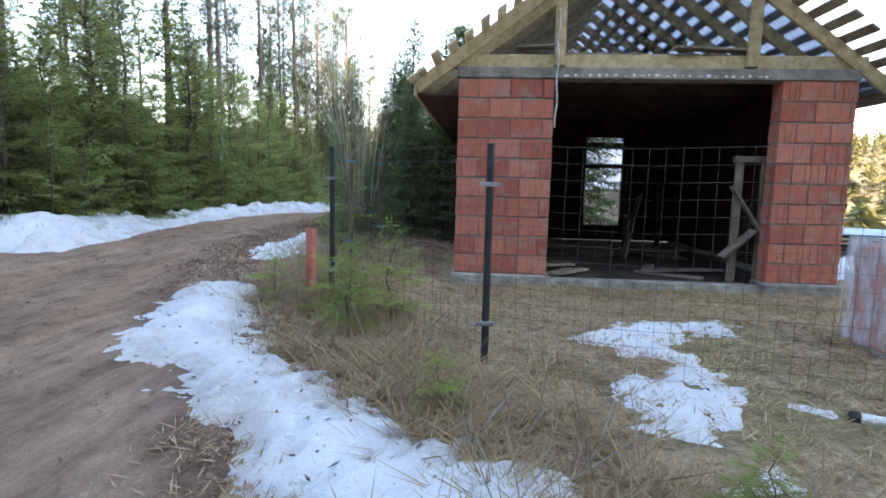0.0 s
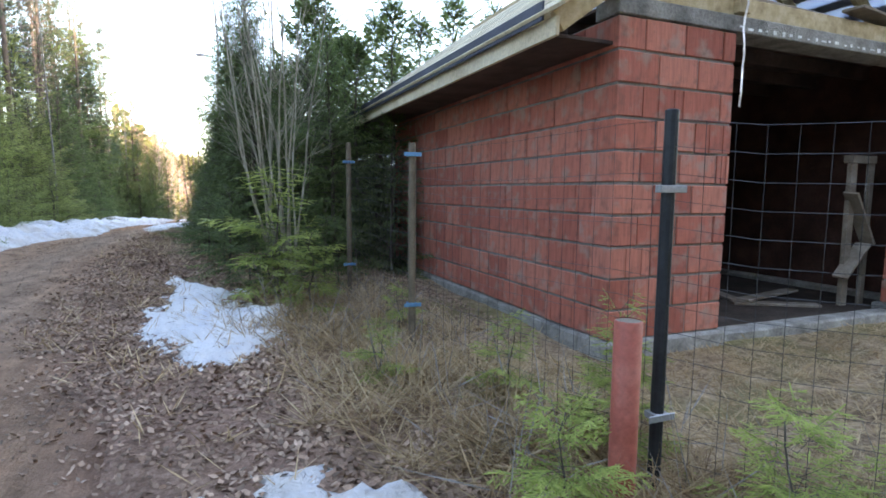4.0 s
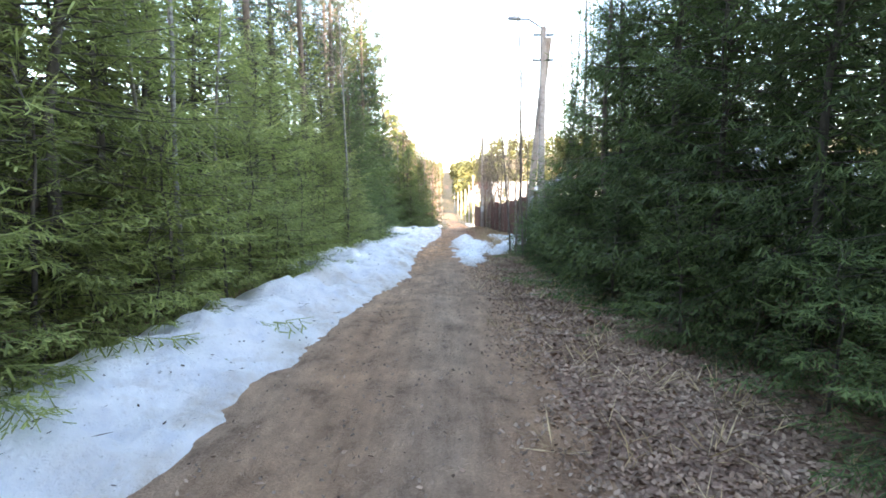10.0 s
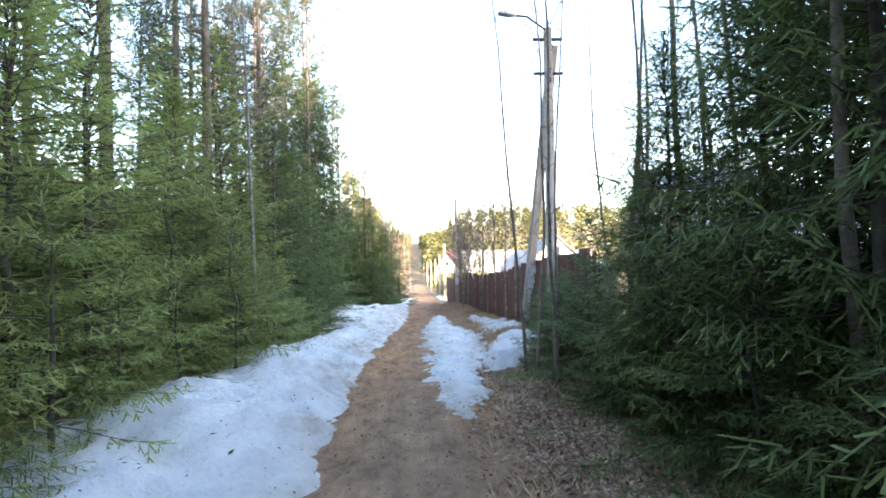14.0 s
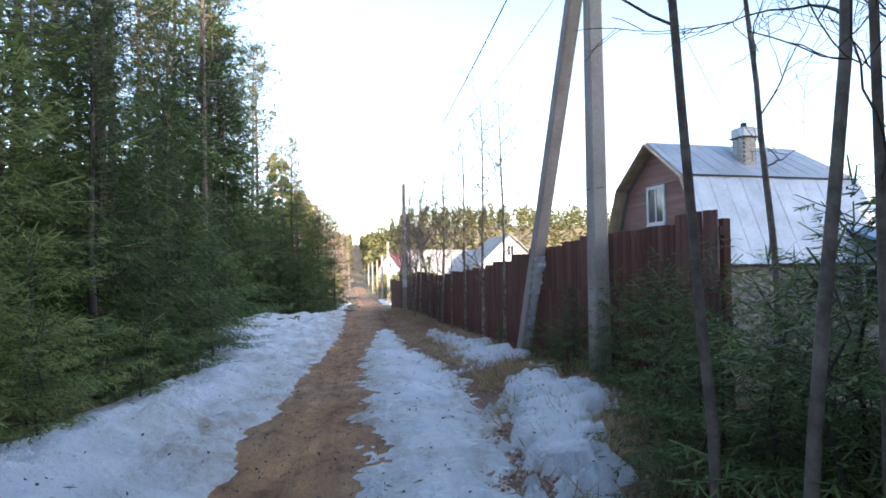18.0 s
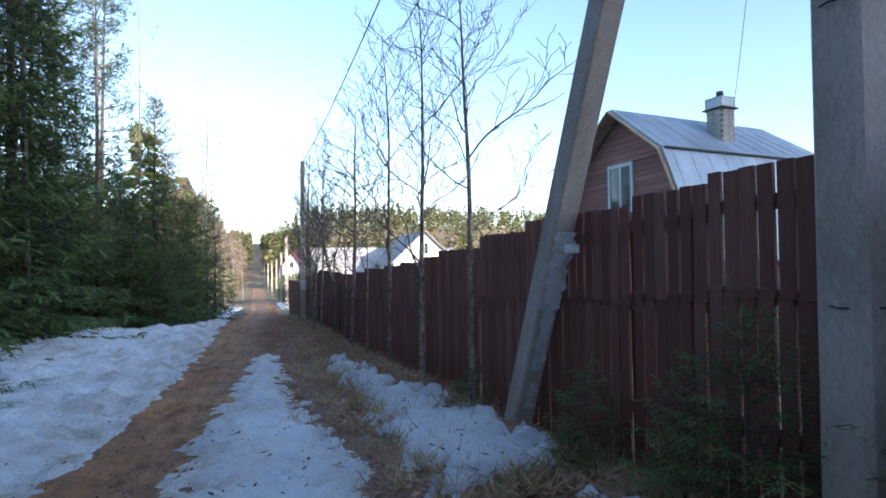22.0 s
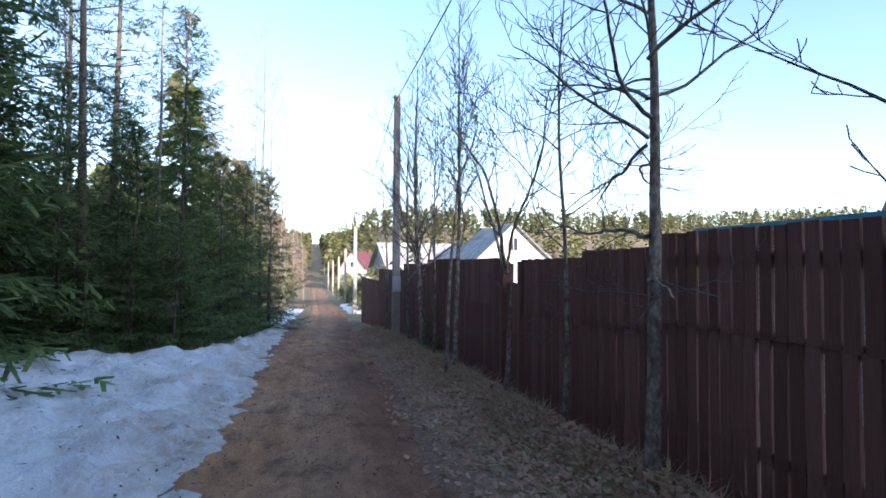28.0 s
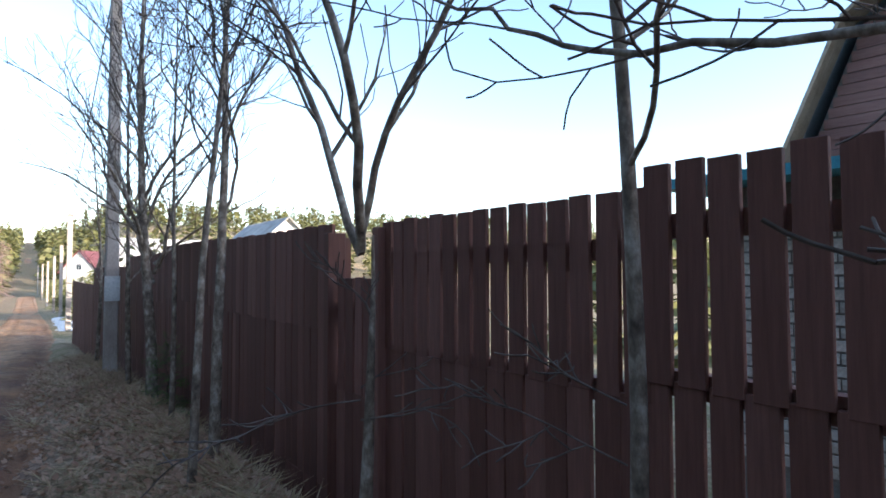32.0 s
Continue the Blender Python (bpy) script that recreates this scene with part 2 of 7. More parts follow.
M_ROOFRED = mottled("maroon_roof", (0.13, 0.045, 0.05), (0.17, 0.06, 0.065), (0.21, 0.085, 0.085), 2, 30, 0.6, b=0.1)
M_DARKSTRIP = mottled("black_strip", (0.02, 0.024, 0.04), (0.03, 0.036, 0.06), (0.05, 0.06, 0.09), 2, 20, 0.5, b=0.2)
# Darker copy of the block colour, holding the garage interior's shade.
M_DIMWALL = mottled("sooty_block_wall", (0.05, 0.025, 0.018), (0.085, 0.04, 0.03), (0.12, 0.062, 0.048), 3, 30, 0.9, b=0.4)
# Near-black earth: the garage's indoor shade is put into the floor colour.
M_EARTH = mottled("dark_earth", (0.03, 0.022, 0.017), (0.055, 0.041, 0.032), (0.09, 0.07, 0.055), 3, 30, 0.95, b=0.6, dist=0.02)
M_BLACK = mottled("black_rubber", (0.012, 0.012, 0.012), (0.02, 0.02, 0.02), (0.03, 0.03, 0.03), 5, 40, 0.5, b=0.1)
M_LEAF = foliage("fallen_leaves", (0.4, 0.21, 0.13), (0.66, 0.395, 0.26), (0.78, 0.54, 0.385), 0.3)
M_STRAW = foliage("dry_grass", (0.24, 0.155, 0.08), (0.47, 0.33, 0.18), (0.7, 0.55, 0.345), 0.35)
M_LEAF_DARK = mottled("damp_fallen_leaves", (0.19, 0.118, 0.082), (0.335, 0.222, 0.155), (0.5, 0.36, 0.265), 3, 40, 0.85, b=0, vary=0.45, island=True)
M_EARTHCRUMB = mottled("earth_crumbs", (0.14, 0.095, 0.068), (0.22, 0.155, 0.115), (0.36, 0.27, 0.21), 3, 30, 0.95, b=0, vary=0.35, island=True)
M_LITTER = mottled("twig_litter", (0.05, 0.038, 0.03), (0.08, 0.06, 0.045), (0.12, 0.09, 0.07), 3, 30, 0.9, b=0, vary=0.3, island=True)
M_SILVER = mottled("foil_strip", (0.5, 0.5, 0.5), (0.65, 0.65, 0.65), (0.75, 0.75, 0.75), 12, 40, 0.3, 0.5, b=0.3)
M_CURTAIN = mottled("pale_blue_curtain", (0.3, 0.4, 0.5), (0.42, 0.53, 0.62), (0.55, 0.64, 0.7), 3, 30, 0.8, b=0.2, stretch=(8, 8, 0.5))
M_WRAP = mottled("torn_pale_wrap", (0.45, 0.46, 0.47), (0.62, 0.63, 0.64), (0.75, 0.76, 0.77), 9, 50, 0.5, b=0.4, dist=0.006)
M_TEAL = mottled("turquoise_sheet", (0.05, 0.28, 0.36), (0.08, 0.36, 0.45), (0.12, 0.42, 0.5), 2, 30, 0.5, b=0.1)
M_MAGENTA = mottled("magenta_label", (0.5, 0.04, 0.2), (0.58, 0.06, 0.25), (0.62, 0.09, 0.29), 4, 30, 0.5, b=0)


M_RUST = mottled("rusty_brown_steel", (0.11, 0.085, 0.06), (0.18, 0.145, 0.1), (0.26, 0.21, 0.15), 6, 50, 0.7, 0.1, b=0.3, dist=0.003)
M_BLUECLIP = mottled("blue_plastic", (0.06, 0.17, 0.3), (0.09, 0.23, 0.38), (0.13, 0.29, 0.44), 6, 50, 0.5, b=0.1)


def membrane_mat():
    """Woven roofing film, lit through from outside."""
    m, n, l, p = material("blue_membrane_film", 0.5)
    col = ramp(n, l, noise_tex(n, l, 2, 5, 0.6), [(0.3, (0.6, 0.66, 0.76)), (0.7, (0.74, 0.79, 0.85))])
    l.new(col, p.inputs["Base Color"])
    t = n.new("ShaderNodeBsdfTranslucent")
    l.new(col, t.inputs[0])
    ms = n.new("ShaderNodeMixShader")
    ms.inputs[0].default_value = 0.7
    l.new(p.outputs[0], ms.inputs[1])
    l.new(t.outputs[0], ms.inputs[2])
    l.new(ms.outputs[0], n["Material Output"].inputs[0])
    bump(n, l, p, noise_tex(n, l, 12, 4, 0.6), 0.4, 0.02)
    return m


M_MEMBRANE = membrane_mat()


def glass_mat(name, tint, rough):
    m, n, l, p = material(name, rough)
    p.inputs["Base Color"].default_value = (*tint, 1)
    p.inputs["Transmission Weight"].default_value = 0.0
    p.inputs["Specular IOR Level"].default_value = 0.9
    return m


M_PANE = glass_mat("window_glass", (0.05, 0.065, 0.08), 0.06)


def film_mat():
    """Cloudy wrapping film, through which the goods show."""
    m, n, l, p = material("wrapping_film", 0.25)
    fac = noise_tex(n, l, 5, 5, 0.6)
    p.inputs["Base Color"].default_value = (0.78, 0.78, 0.82, 1)
    a = ramp(n, l, fac, [(0.35, (0.12,) * 3), (0.68, (0.7,) * 3)])
    l.new(a, p.inputs["Alpha"])
    bump(n, l, p, noise_tex(n, l, 14, 3, 0.5), 0.6, 0.02)
    return m


M_FILM = film_mat()


def brick_mat():
    """Hollow clay blocks: orange red, scored upright, with mortar smeared over them."""
    m, n, l, p = material("clay_block", 0.88)
    oi = n.new("ShaderNodeObjectInfo")
    base = ramp(n, l, oi.outputs["Random"], [(0, (0.36, 0.105, 0.072)), (0.5, (0.46, 0.145, 0.098)), (1, (0.53, 0.195, 0.135))])
    streak = noise_tex(n, l, 6, 5, 0.65, (9, 9, 0.8))
    base = mix(n, l, 1.0, base, ramp(n, l, streak, [(0.3, (0.74,) * 3), (0.7, (1.16,) * 3)]), "MULTIPLY")
    smear = noise_tex(n, l, 2.6, 6, 0.66, (1.3, 1.3, 0.8), "Generated")
    tc = n.new("ShaderNodeTexCoord")
    nz = n.new("ShaderNodeTexNoise")
    nz.noise_dimensions = "4D"
    nz.inputs["Scale"].default_value, nz.inputs["Detail"].default_value = 6.5, 7
    l.new(tc.outputs["Object"], nz.inputs["Vector"])
    mul = n.new("ShaderNodeMath")
    mul.operation = "MULTIPLY"
    mul.inputs[1].default_value = 40
    l.new(oi.outputs["Random"], mul.inputs[0])
    l.new(mul.outputs[0], nz.inputs["W"])
    mask = ramp(n, l, nz.outputs["Fac"], [(0.52, (0, 0, 0)), (0.68, (0.6,) * 3)])
    col = mix(n, l, mask, base, (0.35, 0.29, 0.245))
    soot = ramp(n, l, smear, [(0.52, (0, 0, 0)), (0.72, (0.55,) * 3)])
    col = mix(n, l, soot, col, (0.13, 0.075, 0.06))
    l.new(col, p.inputs["Base Color"])
    bump(n, l, p, streak, 0.5, 0.006)
    return m


M_BRICK = brick_mat()


def fence_mat():
    """Dark red-brown stain on sawn boards, worn towards grey in streaks."""
    m, n, l, p = material("brown_stained_board", 0.7)
    oi = n.new("ShaderNodeObjectInfo")
    base = ramp(n, l, oi.outputs["Random"], [(0, (0.155, 0.066, 0.05)), (0.6, (0.2, 0.086, 0.066)), (1, (0.255, 0.118, 0.094))])
    grain = noise_tex(n, l, 5, 6, 0.7, (14, 14, 0.7))
    base = mix(n, l, 1.0, base, ramp(n, l, grain, [(0.25, (0.7,) * 3), (0.75, (1.25,) * 3)]), "MULTIPLY")
    wear = noise_tex(n, l, 2.2, 6, 0.65, (5, 5, 0.5))
    base = mix(n, l, ramp(n, l, wear, [(0.56, (0, 0, 0)), (0.78, (0.45,) * 3)]), base, (0.27, 0.165, 0.14))
    l.new(base, p.inputs["Base Color"])
    rough_map(n, l, p, grain, 0.55, 0.8)
    bump(n, l, p, grain, 0.3, 0.003)
    return m


M_FENCE = fence_mat()


def snow_mat():
    """Old granular snow, pitted by thaw, with soil sunk into it in patches."""
    m, n, l, p = material("old_snow", 0.65)
    mid = noise_tex(n, l, 5.5, 7, 0.68)
    pit = noise_tex(n, l, 17, 6, 0.7)
    grit = noise_tex(n, l, 34, 5, 0.7)
    big = noise_tex(n, l, 1.3, 6, 0.65)
    clean = ramp(n, l, mid, [(0.3, (0.88, 0.89, 0.91)), (0.5, (0.95, 0.95, 0.95)), (0.7, (0.95, 0.95, 0.95))])
    att = n.new("ShaderNodeAttribute")
    att.attribute_name = "soil"
    soil = n.new("ShaderNodeMath")
    soil.operation = "MULTIPLY"
    l.new(att.outputs["Fac"], soil.inputs[0])
    l.new(ramp(n, l, mid, [(0.32, (0.15,) * 3), (0.66, (1.0,) * 3)]), soil.inputs[1])
    col = mix(n, l, soil.outputs[0], clean, (0.56, 0.46, 0.35))
    # Bluish-grey mottling paints the shade of small hollows into the snow.
    col = mix(n, l, 1.0, col, ramp(n, l, noise_tex(n, l, 2.6, 6, 0.66, (1.4, 0.7, 1)), [(0.34, (0.86, 0.88, 0.92)), (0.5, (0.98, 0.985, 0.99)), (0.6, (1.02, 1.02, 1.02))]), "MULTIPLY")
    patch = ramp(n, l, big, [(0.58, (0, 0, 0)), (0.7, (0.45,) * 3)])
    col = mix(n, l, patch, col, (0.52, 0.42, 0.32))
    speck = ramp(n, l, grit, [(0.63, (0, 0, 0)), (0.7, (0.75,) * 3)])
    col = mix(n, l, speck, col, (0.17, 0.13, 0.1))
    l.new(col, p.inputs["Base Color"])
    bump(n, l, p, mix(n, l, 0.5, mid, pit), 1.0, 0.11)
    return m


M_SNOW = snow_mat()


def ground_mat():
    """Leaf litter and soil, drying into matted straw over the yard."""
    m, n, l, p = material("ground_cover", 0.95)
    big = noise_tex(n, l, 0.8, 6, 0.6)
    small = noise_tex(n, l, 21, 8, 0.78)
    litter = ramp(n, l, small, [(0.3, (0.13, 0.074, 0.053)), (0.5, (0.29, 0.175, 0.125)), (0.72, (0.47, 0.31, 0.23))])
    straw = ramp(n, l, small, [(0.32, (0.12, 0.08, 0.05)), (0.48, (0.36, 0.255, 0.155)), (0.68, (0.66, 0.5, 0.34))])
    clump = noise_tex(n, l, 4.5, 6, 0.7)
    straw = mix(n, l, 1.0, straw, ramp(n, l, clump, [(0.36, (0.5, 0.47, 0.44)), (0.52, (1, 1, 1)), (0.7, (1.25, 1.22, 1.15))]), "MULTIPLY")
    moss = mix(n, l, ramp(n, l, big, [(0.46, (0, 0, 0)), (0.6, (0.62,) * 3)]), straw, (0.17, 0.165, 0.05))
    att = n.new("ShaderNodeAttribute")
    att.attribute_name = "grass"
    l.new(mix(n, l, att.outputs["Fac"], litter, moss), p.inputs["Base Color"])
    bump(n, l, p, mix(n, l, 0.4, clump, small), 1.0, 0.06)
    return m


M_GROUND = ground_mat()


def road_mat():
    """Damp sandy track, darker and redder where wheels run."""
    m, n, l, p = material("dirt_track", 0.9)
    big = noise_tex(n, l, 0.55, 6, 0.6, (1, 0.35, 1))
    mid = noise_tex(n, l, 4.5, 7, 0.68, (1, 0.55, 1))
    fine = noise_tex(n, l, 70, 4, 0.7)
    col = ramp(n, l, big, [(0.3, (0.39, 0.235, 0.15)), (0.5, (0.475, 0.315, 0.21)), (0.7, (0.54, 0.385, 0.275))])
    col = mix(n, l, 1.0, col, ramp(n, l, mid, [(0.32, (0.42, 0.38, 0.36)), (0.45, (0.84, 0.82, 0.81)), (0.57, (1.05, 1.04, 1.03)), (0.7, (1.32, 1.29, 1.26))]), "MULTIPLY")
    col = mix(n, l, 1.0, col, ramp(n, l, fine, [(0.3, (0.78,) * 3), (0.7, (1.18,) * 3)]), "MULTIPLY")
    att = n.new("ShaderNodeAttribute")
    att.attribute_name = "damp"
    col = mix(n, l, att.outputs["Fac"], col, mix(n, l, 1.0, col, (1.27, 0.98, 0.68), "MULTIPLY"))
    # This factor also darkens the whole near stretch.
    wet = n.new("ShaderNodeAttribute")
    wet.attribute_name = "wet"
    col = mix(n, l, wet.outputs["Fac"], col, mix(n, l, 1.0, col, (0.5, 0.43, 0.45), "MULTIPLY"))
    streak = noise_tex(n, l, 2.6, 6, 0.65, (4.5, 0.22, 1))
    col = mix(n, l, 1.0, col, ramp(n, l, streak, [(0.3, (0.82, 0.8, 0.78)), (0.5, (1.0, 1.0, 1.0)), (0.7, (1.12, 1.11, 1.1))]), "MULTIPLY")
    rut = n.new("ShaderNodeAttribute")
    rut.attribute_name = "rut"
    tread = n.new("ShaderNodeTexWave")
    tread.bands_direction = "Y"
    tread.inputs["Scale"].default_value, tread.inputs["Distortion"].default_value, tread.inputs["Detail"].default_value, tread.inputs["Detail Scale"].default_value = 5.2, 2.2, 3.0, 1.4
    tc = n.new("ShaderNodeTexCoord")
    l.new(tc.outputs["Object"], tread.inputs["Vector"])
    patchy = ramp(n, l, noise_tex(n, l, 1.4, 5, 0.6), [(0.5, (0, 0, 0)), (0.66, (1, 1, 1))])
    mask = mix(n, l, 1.0, patchy, rut.outputs["Color"], "MULTIPLY")
    lines = mix(n, l, mask, (0.5, 0.5, 0.5), tread.outputs["Color"])
    l.new(col, p.inputs["Base Color"])
    rough_map(n, l, p, mid, 0.7, 1.0)
    h = mix(n, l, 0.35, mid, fine)
    h = mix(n, l, 0.1, h, lines)
    bump(n, l, p, h, 1.0, 0.11)
    return m


M_ROAD = road_mat()


# ================= mesh helpers =================
def mesh_of(name, verts, faces, mat, smooth=False):
    me = bpy.data.meshes.new(name)
    me.from_pydata([tuple(v) for v in verts] if not isinstance(verts, np.ndarray) else verts.tolist(), [], faces.tolist() if isinstance(faces, np.ndarray) else faces)
    me.materials.append(mat)
    if smooth:
        me.shade_smooth()
    me.update()
    return me


def put(name, me, parent=None, label="", at=None):
    ob = new(name, me)
    if parent is not None:
        ob.parent = parent
    if at is not None:
        ob.matrix_basis = at
    if label:
        ob["label"] = label
    return ob


def thing(name, label, category, at=None, group="", kind=""):
    ob = new(name)
    ob.empty_display_size = 0.1
    if at is not None:
        ob.matrix_basis = at
    return tagged(ob, label, category, group, kind)


class Shape:
    """Gathers boxes, beams, tubes and sheets into one mesh."""

    def __init__(self):
        self.v, self.f = [], []

    def add(self, verts, faces):
        k = len(self.v)
        self.v += [tuple(p) for p in verts]
        self.f += [tuple(i + k for i in f) for f in faces]
        return self

    def box(self, lo, hi, m=None):
        (a, b, c), (d, e, g) = lo, hi
        vs = [Vector(p) for p in ((a, b, c), (d, b, c), (d, e, c), (a, e, c), (a, b, g), (d, b, g), (d, e, g), (a, e, g))]
        if m is not None:
            vs = [m @ p for p in vs]
        return self.add(vs, [(0, 3, 2, 1), (4, 5, 6, 7), (0, 1, 5, 4), (1, 2, 6, 5), (2, 3, 7, 6), (3, 0, 4, 7)])

    def beam(self, a, b, w, h, up=(0, 0, 1)):
        a, b = Vector(a), Vector(b)
        d = (b - a).normalized()
        s = d.cross(Vector(up))
        s = s.normalized() if s.length > 1e-4 else Vector((1, 0, 0))
        u = s.cross(d)
        vs = [q + s * (i * w / 2) + u * (j * h / 2) for q in (a, b) for i, j in ((-1, -1), (1, -1), (1, 1), (-1, 1))]
        return self.add(vs, [(0, 1, 2, 3), (7, 6, 5, 4), (0, 4, 5, 1), (1, 5, 6, 2), (2, 6, 7, 3), (3, 7, 4, 0)])

    def tube(self, pts, radii, n=6, cap=True):
        pts = [Vector(p) for p in pts]
        k, vs, fs = len(self.v), [], []
        side = None
        for i, p in enumerate(pts):
            d = (pts[min(i + 1, len(pts) - 1)] - pts[max(i - 1, 0)]).normalized()
            if side is None:
                side = d.cross(Vector((0.3, 0.9, 0.2)))
                if side.length < 0.1:
                    side = d.cross(Vector((1, 0, 0)))
            side = (side - d * side.dot(d)).normalized()
            u = d.cross(side)
            for j in range(n):
                a = 2 * math.pi * j / n
                vs.append(p + (side * math.cos(a) + u * math.sin(a)) * radii[i])
        for i in range(len(pts) - 1):
            for j in range(n):
                q = (j + 1) % n
                fs.append((i * n + j, i * n + q, (i + 1) * n + q, (i + 1) * n + j))
        if cap:
            fs.append(tuple(range(n - 1, -1, -1)))
            fs.append(tuple((len(pts) - 1) * n + j for j in range(n)))
        return self.add(vs, fs)

    def mesh(self, name, mat, bevel=0.0, smooth=False):
        me = mesh_of(name, self.v, self.f, mat, smooth)
        if bevel:
            bm = bmesh.new()
            bm.from_mesh(me)
            bmesh.ops.bevel(bm, geom=bm.edges[:], offset=bevel, segments=1, affect="EDGES", clamp_overlap=True)
            bm.to_mesh(me)
            bm.free()
        return me

    def part(self, name, mat, parent=None, label="", bevel=0.0, smooth=False, at=None):
        return put(name, self.mesh(name, mat, bevel, smooth), parent, label, at)


def wobble(x, y, scale, seed=0.0):
    return noise.noise(Vector((x * scale, y * scale, seed)))


# ================= the lie of the land =================
PROFILE_Y = [-300, -40, 0, 5, 9, 14, 17, 20, 23, 27, 30.5, 34, 37, 42, 46, 60, 100, 180, 250, 330, 450, 600, 1500]
PROFILE_Z = [3, 0.3, 0, 0.05, 0.12, 0.2, 0.17, 0.05, 0.0, -0.15, -0.33, -0.48, -0.6, -0.78, -0.95, -1.8, -3.4, -4.4, -1.5, 5, 14, 24, 50]


def step(a, b, x):
    t = min(1.0, max(0.0, (x - a) / (b - a)))
    return t * t * (3 - 2 * t)


def road_z(y):
    return float(np.interp(y, PROFILE_Y, PROFILE_Z))


def road_mid(y):
    """The middle of the track: it comes round a bend from the west."""
    return float(np.interp(y, [-30, -4, 0, 3, 6, 9, 13, 20, 26, 30, 40, 47, 55, 70, 200, 900], [-2.5, -2.55, -2.9, -3.65, -4.65, -5.25, -5.4, -5.35, -5.1, -5.05, -5.0, -4.95, -4.6, -4.6, -6.3, -15]))


def road_half(y):
    return float(np.interp(y, [-5, 0.5, 2.2, 3.6, 5, 8, 14, 24, 34, 60, 900], [2.8, 2.7, 2.36, 1.68, 1.3, 1.02, 0.92, 0.9, 0.86, 1.0, 1.6]))


def fence_x(y):
    return -2.35 - 0.025 * (y - 25)


def ground_z(x, y):
    z = road_z(y)
    z += 0.22 * step(-7.0, -9.5, x) * (1 - step(50, 90, y)) + 0.5 * step(-10, -22, x)
    # the bank of straw before the board fence, and the dip at its foot
    along = step(27, 30, y) * (1 - step(52, 60, y))
    z += along * (0.13 * math.exp(-((x - fence_x(y) + 0.42) / 0.3) ** 2) - 0.16 * step(fence_x(y) - 0.3, fence_x(y) + 0.05, x))
    z += (1 - along) * step(19, 25, y) * (1 - step(52, 60, y)) * 0.12 * step(-4.2, -3.0, x)
    z -= 0.11 * step(4.6, 6.3, y) * step(-1.1, -0.5, x) * (1 - step(5.5, 7, x)) * (1 - step(12.5, 14.5, y))
    # the yard falls away eastwards
    z -= step(5.5, 30, x) * 2.6 * (1 - step(60, 200, y))
    z -= 1.0 * step(-1.5, 6, x) * step(22, 40, y) * (1 - step(120, 260, y))
    far = step(90, 260, math.hypot(x, y))
    z += far * 3.0 * wobble(x, y, 0.006, 5.0)
    z += far * step(60, 500, abs(x)) * 10
    z += step(190, 330, y) * step(8, 40, abs(x - road_mid(y))) * 16
    near = 1 - step(20, 60, abs(x + 4))
    z += near * (0.035 * wobble(x, y, 1.1, 2.0) + 0.012 * wobble(x, y, 5.0, 3.0))
    return z


def road_dist(x, y):
    u = x - road_mid(y)
    return abs(u) - road_half(y) - (0.45 * (1 - step(24, 32, y)) if u < 0 else 0)


def road_surface(x, y):
    d = road_dist(x, y)
    e = d + 0.16 * wobble(x, y, 1.4, 7.0) + 0.07 * wobble(x, y, 5.0, 8.0)
    u = x - road_mid(y)
    rut = 0.035 * (math.exp(-((abs(u - 0.1) - 0.62) / 0.16) ** 2))
    return road_z(y) + 0.025 - rut + 0.02 * wobble(x, y, 2.3, 9.0) + 0.01 * wobble(x, y, 9.0, 10.0) - max(0.0, e + 0.1) * 0.35


def axis(lo, fine_lo, fine_hi, hi, cell, growth=1.25):
    a = list(np.arange(fine_lo, fine_hi + 1e-6, cell))
    s, x = cell, fine_hi
    while x < hi:
        s *= growth
        x += s
        a.append(x)
    s, x = cell, fine_lo
    while x > lo:
        s *= growth
        x -= s
        a.insert(0, x)
    return a


def sheet(name, xs, ys, zfun, mat, attr=None, keep=None):
    nx = len(xs)
    verts = [(x, y, zfun(x, y)) for y in ys for x in xs]
    faces = [(j * nx + i, j * nx + i + 1, (j + 1) * nx + i + 1, (j + 1) * nx + i) for j in range(len(ys) - 1) for i in range(nx - 1)]
    if keep:
        ok = [keep(v) for v in verts]
        faces = [f for f in faces if any(ok[i] for i in f)]
        used = sorted({i for f in faces for i in f})
        back = {k: n for n, k in enumerate(used)}
        verts = [verts[k] for k in used]
        faces = [tuple(back[i] for i in f) for f in faces]
    me = mesh_of(name, verts, faces, mat, True)
    if attr:
        key, fun = attr
        a = me.attributes.new(key, "FLOAT", "POINT")
        a.data.foreach_set("value", [float(fun(v[0], v[1])) for v in verts])
    return me


def grassy(x, y):
    g = step(-3.0, -1.4, x) * (1 - step(10, 13, y)) + step(fence_x(y) - 1.5, fence_x(y) - 0.9, x) * step(26, 30, y) + step(-30, -60, x) * 0 + step(50, 70, y) * 0.8
    return min(1, max(0, g + 0.25 * wobble(x, y, 1.7, 4.0)))


def ground_surface(x, y):
    return ground_z(x, y) - 0.06 * (1 - step(-0.25, 0.1, road_dist(x, y)))


ground = put("ground", sheet("ground", axis(-900, -12, 6, 900, 0.16), axis(-700, -2, 52, 1200, 0.16), ground_surface, M_GROUND, ("grass", grassy)))
tagged(ground, "brown leaf litter and matted straw over soft soil", "ground", kind="structure")


def dampness(x, y):
    return step(17, 26, y) * 0.9 * (0.6 + 0.5 * wobble(x, y, 0.8, 12.0)) + 0.5 * step(0.45, 0.9, 1 - abs(abs(x - road_mid(y) - 0.1) - 0.62))* 0.4


